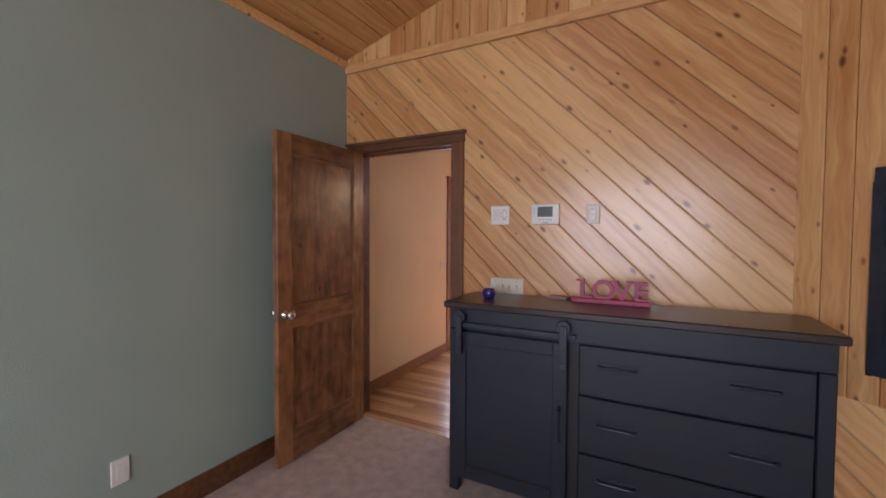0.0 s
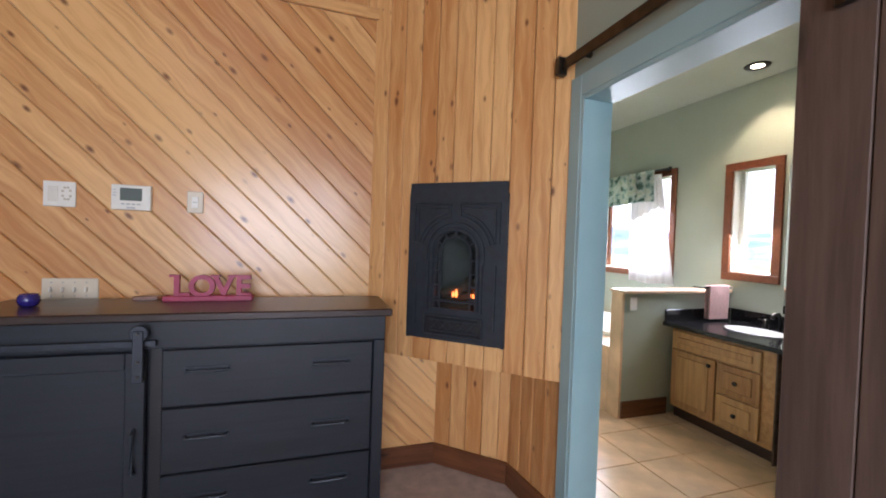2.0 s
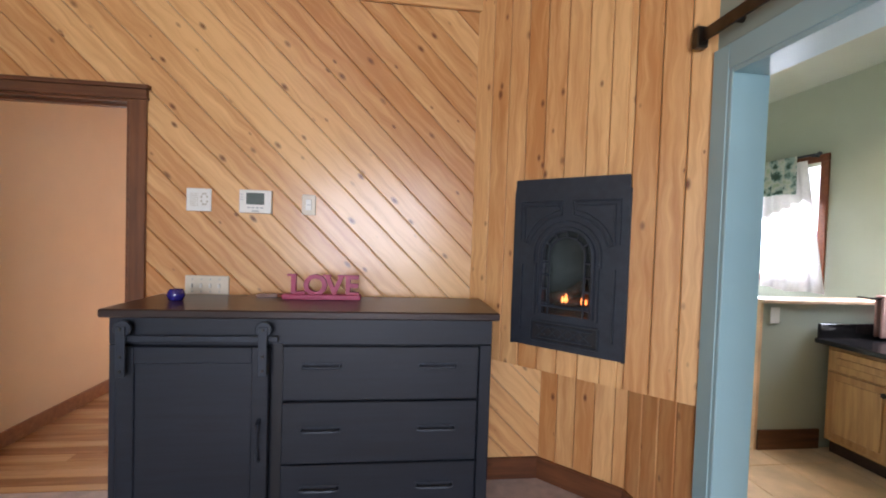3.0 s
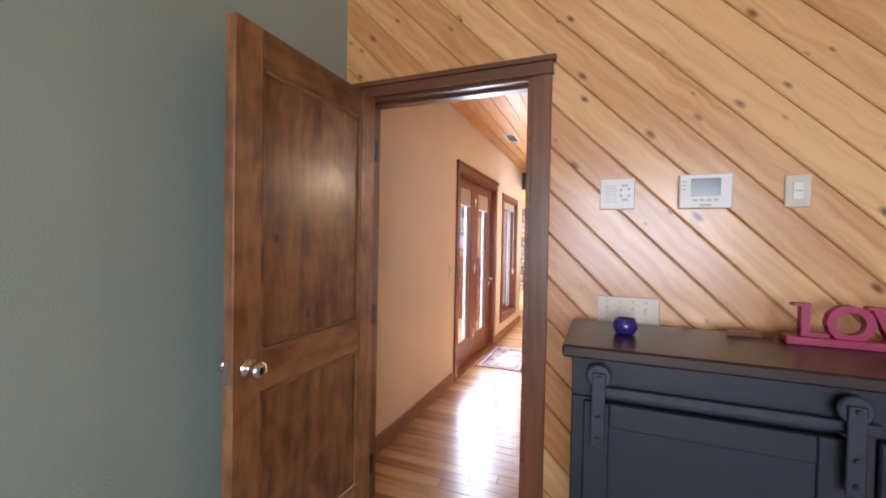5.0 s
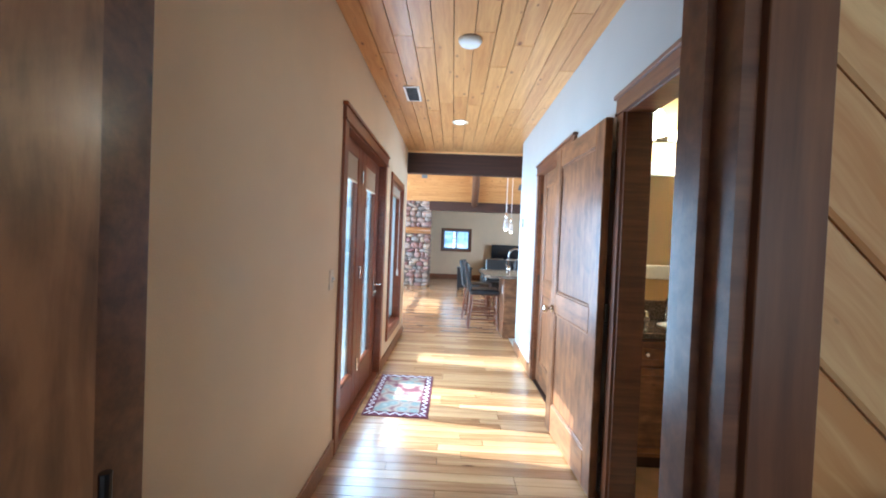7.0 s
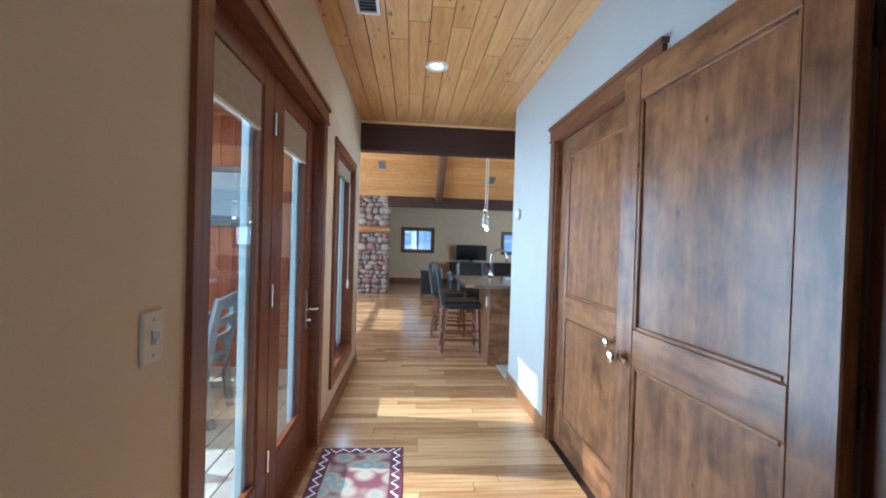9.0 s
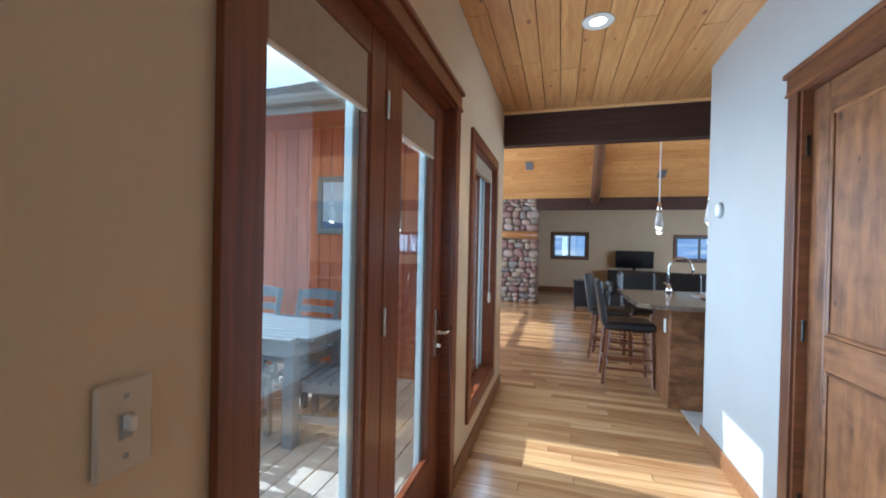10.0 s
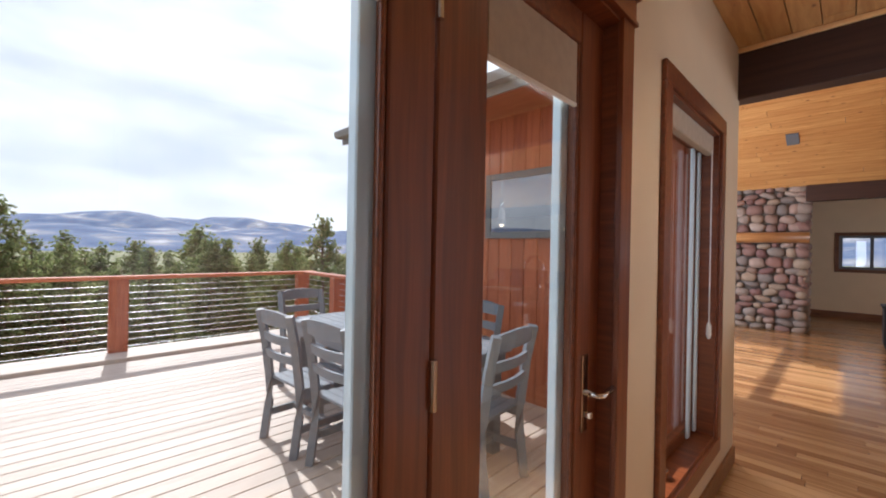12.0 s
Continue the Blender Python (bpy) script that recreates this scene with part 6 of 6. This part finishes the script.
me = finish("tile", box(0.002, 0.398, 0.002, 0.262, 0.0035, 0.006, 0.0015), M_KTILE)
for i in range(6):
    for j in range(2):
        o = new("tile", me)
        o.parent = tile_ob
        o.matrix_basis = pose(XR + 0.001 + i * 0.4, 7.27 + j * 0.264, 0)

# ---- deck ----
DZ = -0.05


def deck_chair():
    ob = thing("deck_chair", Matrix(), "grey-blue slatted poly-lumber dining chair on the deck", "chair", "chairs round the deck table")
    # faces +y, back at -y
    for s in (-1, 1):
        part("back_leg", tube([(0.215 * s, -0.235, 0), (0.215 * s, -0.20, 0.25), (0.215 * s, -0.20, 0.45), (0.215 * s, -0.235, 0.72), (0.215 * s, -0.28, 0.93)], 0.034, 4), M_POLY, ob)
        part("front_leg", box(0.215 * s - 0.022, 0.215 * s + 0.022, 0.19, 0.24, 0, 0.42, 0.004), M_POLY, ob)
        part("side_rail", box(0.215 * s - 0.014, 0.215 * s + 0.014, -0.19, 0.21, 0.36, 0.425, 0.004), M_POLY, ob)
        part("stretcher", box(0.215 * s - 0.011, 0.215 * s + 0.011, -0.19, 0.19, 0.15, 0.20, 0.003), M_POLY, ob)
    part("stretcher", box(-0.204, 0.204, -0.02, 0.02, 0.155, 0.195, 0.003), M_POLY, ob)
    part("front_rail", box(-0.195, 0.195, 0.205, 0.23, 0.36, 0.42, 0.003), M_POLY, ob)
    for i in range(6):
        y = -0.19 + i * 0.076
        dip = -0.012 * math.sin(math.pi * i / 5)
        part("seat_slat", box(-0.235, 0.235, y, y + 0.066, 0.425 + dip, 0.447 + dip, 0.004), M_POLY, ob)
    for z, hh, y in ((0.60, 0.055, -0.222), (0.72, 0.06, -0.24), (0.845, 0.085, -0.266)):
        bm_ = bmesh.new()
        n_ = 8
        rows = []
        for i in range(n_ + 1):
            x = -0.195 + 0.39 * i / n_
            c = -0.025 * math.sin(math.pi * i / n_)
            lift = 0.018 * math.sin(math.pi * i / n_) if z > 0.8 else 0
            rows.append([bm_.verts.new(p) for p in ((x, y + c - 0.011, z), (x, y + c + 0.011, z), (x, y + c + 0.011 - 0.01, z + hh + lift), (x, y + c - 0.011 - 0.01, z + hh + lift))])
        for a, b in zip(rows, rows[1:]):
            for k in range(4):
                bm_.faces.new((a[k], a[(k + 1) % 4], b[(k + 1) % 4], b[k]))
        bm_.faces.new(rows[0])
        bm_.faces.new(rows[-1][::-1])
        part("back_slat", bm_, M_POLY, ob)
    return ob


ch = deck_chair()
ch.matrix_basis = pose(-4.40, 6.13, DZ, 0, 0, 4)
for x, y, a in ((-3.83, 6.20, 3), (-3.25, 6.62, 97), (-5.33, 6.62, -88), (-4.52, 7.12, 180), (-3.88, 7.14, 178)):
    copy_thing(ch, pose(x, y, DZ, 0, 0, a))
tb = thing("deck_table", pose(-4.16, 6.64, DZ), "grey-blue slatted poly-lumber dining table with clipped corners", "table")
for i in range(9):
    x0 = -0.39 + i * 0.088
    part("top_slat", box(-0.93 + (0.08 if i in (0, 8) else 0), 0.93 - (0.08 if i in (0, 8) else 0), x0, x0 + 0.080, 0.725, 0.752, 0.005), M_POLY, tb)
for s in (-1, 1):
    part("apron", box(-0.85, 0.85, s * 0.36 - 0.014, s * 0.36 + 0.014, 0.63, 0.725), M_POLY, tb)
    part("apron", box(s * 0.85 - 0.014, s * 0.85 + 0.014, -0.345, 0.345, 0.63, 0.725), M_POLY, tb)
    part("breadboard_end", box(s * 0.945 - 0.014, s * 0.945 + 0.014, -0.30, 0.30, 0.722, 0.752, 0.004), M_POLY, tb)
    for q in (-1, 1):
        part("leg", box(s * 0.80 - 0.04, s * 0.80 + 0.04, q * 0.31 - 0.04, q * 0.31 + 0.04, 0, 0.63, 0.006), M_POLY, tb)
part("umbrella_cap", lathe([(0.03, 0.752), (0.028, 0.756), (0.01, 0.757)], 16), M_BLACK, tb)

deck = thing("deck", Matrix(), "pale composite board deck", "deck", kind="structure")
part("joists", box(-8.05, -2.34, -3.0, 7.88, DZ - 0.3, DZ - 0.03), M_BEAM, deck)
rng = random.Random(12)
mesh_by_len = {}
def deck_mesh(ln):
    if ln not in mesh_by_len:
        mesh_by_len[ln] = finish("board", box(0, ln, 0.004, 0.136, -0.026, 0, 0.003), M_DECK)
    return mesh_by_len[ln]
for i in range(37):
    x = -2.34 - 0.14 * (i + 1)
    y = -3.0
    first = True
    while y < 7.86:
        ln = rng.choice((2.4, 3.0, 3.6)) if first else 3.6
        ln = min(ln, round(7.87 - y, 1))
        if ln < 0.3:
            break
        o = new("board", deck_mesh(ln))
        o.parent = deck
        o.matrix_basis = basis((x + 0.14, y, DZ), (0, 1, 0), (-1, 0, 0))
        y += ln + 0.004
        first = False
o = part("border_board", box(0, 10.88, 0, 0.30, -0.02, 0.045, 0.004), M_DECK, deck)
o.matrix_basis = basis((-7.55, -3.0, DZ), (0, 1, 0), (-1, 0, 0))
o = part("border_board", box(0, 10.88, 0, 0.22, -0.02, 0.045, 0.004), M_DECK, deck)
o.matrix_basis = basis((-7.853, -3.0, DZ), (0, 1, 0), (-1, 0, 0))

rl = thing("deck_railing", pose(0, 0, DZ), "red-stained cedar railing with steel cables", "railing")
M_UP = basis((0, 0, 0), (0, 0, 1), (1, 0, 0))
def post(x, y):
    o_ = part("post", box(0.045, 0.93, -0.065, 0.065, -0.095, 0.095, 0.006), M_CEDAR, rl)
    o_.matrix_basis = basis((x, y, 0), (0, 0, 1), (1, 0, 0))
for y in (-2.7, 0.0, 2.7, 5.36, 7.70):
    post(-7.93, y)
for x in (-6.9, -5.62):
    post(x, 7.76)
o = part("top_rail", box(0, 10.9, -0.08, 0.08, 0.93, 0.975, 0.006), M_CEDAR, rl)
o.matrix_basis = basis((-7.93, -3.0, 0), (0, 1, 0), (-1, 0, 0))
part("top_rail", box(-7.85, -5.52, 7.68, 7.84, 0.931, 0.974, 0.006), M_CEDAR, rl)
for k in range(10):
    z = 0.10 + k * 0.083
    part("cable", tube([(-7.93, -3.0, z), (-7.93, 7.7, z)], 0.0035, 5), M_STEEL, rl)
    part("cable", tube([(-7.9, 7.76, z), (-5.55, 7.76, z)], 0.0035, 5), M_STEEL, rl)

# ---- wing of the house seen from the deck ----
wing = thing("wing_house", Matrix(), "red cedar-sided wing of the house with a hipped roof", "house")
south = basis((0, 7.905, 0), (1, 0, 0), (0, 0, 1))
wa, wb, wc, wd = -4.19, -3.25, 1.475, 2.045
planks(wing, south, [rect(-5.51, wa, -0.4, 2.62), rect(wa, wb, -0.4, wc), rect(wa, wb, wd, 2.62), rect(wb, XL - 0.152, -0.4, 2.62)], 90, 0.145, M_CEDAR, 0.016, "siding_board")
part("core", box(-5.5, XL - 0.152, 7.906, 7.929, -0.6, 2.62), M_CEDAR, wing)
part("corner_board", box(-5.535, -5.49, 7.87, 7.93, -0.4, 2.62, 0.003), M_CEDAR, wing)
part("side_wall", box(-5.53, -5.515, 7.93, 9.69, -0.6, 2.62), M_CEDAR, wing)
wn_ = part("window", box(wa, wb, 7.885, 7.905, wc, wd), M_WINFR, wing, "grey framed fixed window")
for a, b, c, d in ((wa - 0.03, wa + 0.035, wc - 0.03, wd + 0.03), (wb - 0.035, wb + 0.03, wc - 0.03, wd + 0.03), (wa + 0.035, wb - 0.035, wc - 0.03, wc + 0.035), (wa + 0.035, wb - 0.035, wd - 0.035, wd + 0.03)):
    part("window_frame", box(a, b, 7.865, 7.886, c, d, 0.004), M_WINFR, wn_)
part("pane", box(wa + 0.035, wb - 0.035, 7.876, 7.880, wc + 0.035, wd - 0.035), M_GLASS_D, wn_)
EX, EY, EZ = -6.12, 7.32, 2.66
part("soffit", box(EX + 0.02, XL - 0.3, EY + 0.02, 7.95, 2.62, 2.635), M_CEDAR, wing)
part("soffit", box(EX + 0.02, -5.5, 7.95, 9.2, 2.62, 2.635), M_CEDAR, wing)
part("fascia", box(EX + 0.02, XL - 0.3, EY + 0.015, EY + 0.04, 2.60, 2.74), M_GUTTER, wing)
gut = [(0, 0), (0.09, 0.0), (0.105, 0.05), (0.105, 0.075), (0.095, 0.075), (0.09, 0.01), (0.01, 0.01), (0.01, 0.075), (0, 0.075)]
o = part("gutter", prism(gut, 0, XL - 0.3 - EX), M_GUTTER, wing, "grey metal gutter")
o.matrix_basis = basis((EX, EY + 0.012, 2.665), (0, -1, 0), (0, 0, 1)) @ Matrix.Diagonal((1, 1, -1, 1))
part("downpipe", tube([(EX + 0.55, EY - 0.03, 2.66), (EX + 0.55, EY - 0.02, 2.58), (EX + 0.60, EY + 0.05, 2.50), (-5.60, 7.80, 2.22), (-5.55, 7.83, 2.12), (-5.55, 7.85, 0.4)], 0.038, 8), M_GUTTER, wing, smooth=True)
# shingle courses on the two visible slopes of the hip
def slope(name, corner, along, up, ln, hip, rows_):
    verts, faces = [], []
    rg = random.Random(6)
    along, up = Vector(along), Vector(up).normalized()
    nrm = along.cross(up).normalized()
    for r_ in range(rows_):
        s0 = r_ * 0.13
        a = s0 * hip
        while a < ln:
            w = min(rg.uniform(0.16, 0.30), ln - a)
            lift = 0.012 + rg.uniform(0, 0.006)
            o_ = len(verts)
            for p, q, l_ in ((a + 0.003, s0, lift), (a + w - 0.003, s0, lift), (a + w - 0.003, s0 + 0.15, 0.004), (a + 0.003, s0 + 0.15, 0.004), (a + 0.003, s0, 0), (a + w - 0.003, s0, 0)):
                verts.append(Vector(corner) + along * p + up * q + nrm * l_)
            faces += [(o_, o_ + 1, o_ + 2, o_ + 3), (o_ + 4, o_ + 5, o_ + 1, o_)]
            a += w
    me_ = bpy.data.meshes.new(name)
    me_.from_pydata(verts, [], faces)
    me_.materials.append(M_SHINGLE)
    ob_ = new(name, me_)
    ob_.parent = wing
    tagged(ob_, "weathered grey shingles", kind="stuff")
slope("shingles", (EX - 0.02, EY - 0.03, 2.745), (1, 0, 0), (0, 1, 0.55), 3.8, 0.876, 29)
bm = bmesh.new()
tip = Vector((EX + 3.5, EY + 3.5, 2.735 + 1.925))
p0, p1, p2 = Vector((EX - 0.02, EY - 0.03, 2.735)), Vector((XL - 0.3, EY - 0.03, 2.735)), Vector((EX - 0.02, 9.4, 2.735))
vs = [bm.verts.new(p) for p in (p0, p1, Vector((XL - 0.3, EY + 3.5, 2.735 + 1.925)), tip, p2)]
bm.faces.new((vs[0], vs[1], vs[2], vs[3]))
bm.faces.new((vs[0], vs[3], vs[4]))
bmesh.ops.solidify(bm, geom=list(bm.faces), thickness=0.02)
part("roof", bm, M_SHINGLE, wing)

# ---- land, hills and trees ----
def land_height(x, y):
    r = math.hypot(x + 2, y - 6)
    if r < 9:
        return -1.6
    return -1.6 - min(9.0, (r - 9) * 0.22) - min(14.0, max(0.0, r - 50) * 0.06) + 0.7 * noise.noise(Vector((x * 0.05, y * 0.05, 0)))


bm = bmesh.new()
rings = []
for r in (0.01, 9, 14, 20, 28, 38, 50, 70, 100, 150, 230, 350, 550, 900, 1500, 2600, 4800):
    ring = []
    for k in range(72):
        a = 2 * math.pi * k / 72
        x, y = -2 + r * math.cos(a), 6 + r * math.sin(a)
        ring.append(bm.verts.new((x, y, land_height(x, y))))
    rings.append(ring)
for a, b in zip(rings, rings[1:]):
    for k in range(72):
        bm.faces.new((a[k], a[(k + 1) % 72], b[(k + 1) % 72], b[k]))
structure("ground", bm, M_MEADOW, "dry grass slope falling away to a wide valley", "ground")


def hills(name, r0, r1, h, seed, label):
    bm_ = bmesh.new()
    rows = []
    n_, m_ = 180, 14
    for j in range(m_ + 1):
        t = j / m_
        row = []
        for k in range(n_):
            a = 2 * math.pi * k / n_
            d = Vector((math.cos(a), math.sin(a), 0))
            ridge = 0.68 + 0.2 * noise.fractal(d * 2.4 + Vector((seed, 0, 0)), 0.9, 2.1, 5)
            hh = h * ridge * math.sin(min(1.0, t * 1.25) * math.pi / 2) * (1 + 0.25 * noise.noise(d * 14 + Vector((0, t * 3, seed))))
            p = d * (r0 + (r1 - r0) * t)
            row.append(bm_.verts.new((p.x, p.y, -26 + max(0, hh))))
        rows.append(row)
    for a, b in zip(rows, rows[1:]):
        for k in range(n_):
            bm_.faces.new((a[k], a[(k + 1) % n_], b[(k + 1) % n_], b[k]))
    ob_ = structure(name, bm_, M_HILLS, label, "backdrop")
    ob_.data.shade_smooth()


hills("backdrop_hills", 1500, 2900, 190, 3.7, "hills across the valley with blue haze put into their colour")
hills("backdrop_mountains", 3000, 4300, 330, 9.2, "far snow-dusted mountains with haze put into their colour")


def tree_template(seed, h, w):
    rg = random.Random(seed)
    ob_ = thing("pine_tree", Matrix(), "open-crowned ponderosa pine on the slope below the deck", "tree", "pines below the deck")
    part("trunk", tube([(0, 0, -0.5), (0.05, 0.02, h * 0.35), (-0.04, 0.05, h * 0.7), (0, 0, h * 0.98)], 0.17, 8, taper=0.03), M_BARK, ob_)
    verts, faces = [], []
    limbs = bmesh.new()
    z = h * 0.22
    while z < h * 0.99:
        t = (z - h * 0.22) / (h * 0.78)
        reach = 1.3 * w * (1 - t) ** 0.5 * (0.75 + 0.25 * math.sin(t * 5)) + 0.12
        for k in range(rg.choice((4, 5, 5))):
            a = rg.uniform(0, 2 * math.pi)
            ln = reach * rg.uniform(0.55, 1.1)
            d = Vector((math.cos(a), math.sin(a), rg.uniform(0.05, 0.45)))
            tip_ = Vector((0, 0, z)) + d * ln
            tube([(0, 0, z), tip_], 0.03, 4, limbs, 0.008)
            for q in range(max(4, int(ln * 13))):
                c = Vector((0, 0, z)) + d * ln * rg.uniform(0.3, 1.05) + Vector((rg.gauss(0, 0.16), rg.gauss(0, 0.16), rg.gauss(0, 0.12)))
                for _ in range(5):
                    u = Vector((rg.gauss(0, 1), rg.gauss(0, 1), rg.gauss(0.5, 0.8))).normalized() * rg.uniform(0.13, 0.24)
                    v = u.orthogonal().normalized() * 0.065
                    o_ = len(verts)
                    verts += [c - v, c + v, c + u]
                    faces.append((o_, o_ + 1, o_ + 2))
        z += rg.uniform(0.22, 0.36)
    part("limbs", limbs, M_BARK, ob_)
    me_ = bpy.data.meshes.new("crown")
    me_.from_pydata(verts, [], faces)
    me_.materials.append(M_NEEDLE)
    o_ = new("crown", me_)
    o_.parent = ob_
    return ob_


templates = [tree_template(1, 8.0, 2.0), tree_template(2, 9.5, 2.3), tree_template(3, 6.5, 1.9), tree_template(4, 8.5, 1.5)]
used = set()
rg = random.Random(21)
count = 0
while count < 210:
    a = radians(rg.uniform(82, 190))
    r = 15 + 75 * rg.random() ** 1.7
    x, y = -2 + r * math.cos(a), 6 + r * math.sin(a)
    if x > -13 and y < 30:
        continue
    if y > 25 and abs(x) < 30 and r < 45:
        continue
    i = rg.randrange(4)
    z = land_height(x, y)
    top = (8.0, 9.5, 6.5, 8.5)[i]
    want = 1.3 + rg.uniform(-3.2, 0.45) + (0.7 if rg.random() < 0.12 else 0) - max(0, (r - 50) * 0.03)
    s = min(1.25, max(0.45, (want - z) / top))
    m = Matrix.Translation((x, y, z)) @ Matrix.Rotation(rg.uniform(0, 6.28), 4, "Z")
    if i not in used:
        used.add(i)
        tr_ob = templates[i]
        tr_ob.matrix_basis = m
        tr_ob.scale = (s, s, s)
    else:
        keep = templates[i].scale.copy()
        o = copy_thing(templates[i], m)
        o.scale = (s, s, s)
    count += 1
far_house = thing("far_house", pose(-420, 260, land_height(-420, 260)), "small pale house far across the valley", "house")
part("wall", box(-6, 6, -4, 4, 0, 4), M_LINEN, far_house)
part("roof", prism([(-4.6, 4), (4.6, 4), (0, 7)], -6.5, 6.5), M_SHINGLE, far_house, m=basis((0, 0, 0), (0, 1, 0), (0, 0, 1)))


# ---- floor pieces ----
bath_floor = scene.objects["floor_bathroom"]
me = finish("tile", box(0.003, 0.387, 0.003, 0.387, -0.012, 0.0, 0.002), M_TILE)
for i in range(6):
    for j in range(12):
        o = new("tile", me)
        o.parent = bath_floor
        o.matrix_basis = pose(1.66 + i * 0.39, 0.3 + j * 0.39, 0)
hall_floor = thing("floor_hall", Matrix(), "glossy hickory plank floor in the hall", "floor", kind="structure")
lens_ = {}


def floor_mesh(ln):
    if ln not in lens_:
        me_ = board_sheet("plank", ln, 0.083, 0.083, 0.018, 1, 0, 0.0016)
        me_.materials.append(M_OAK)
        lens_[ln] = me_
    return lens_[ln]


rg = random.Random(33)
width = XR - XL
rows_n = int((7.93 - (YP + 0.072)) / 0.083) + 1
for j in range(rows_n):
    y = YP + 0.072 + j * 0.083
    a = rg.choice((0.35, 0.5, 0.65, 0.8, 0.95, 1.1))
    for x, ln in ((XL, a), (XL + a, round(width - a, 4))):
        o = new("plank", floor_mesh(ln))
        o.parent = hall_floor
        o.matrix_basis = pose(x, y, -0.018)
me = board_sheet("planks_far", 10.4, 17.0 - 7.98, 0.083, 0.018, 9, 1.3, 0.0016)
me.materials.append(M_OAK_J)
far_floor = thing("floor_living", Matrix(), "glossy hickory plank floor in the great room", "floor", kind="structure")
o = new("planks", me)
o.parent = far_floor
o.matrix_basis = pose(-5.4, YP + 0.072 + rows_n * 0.083, -0.018)
tagged(o, kind="stuff")
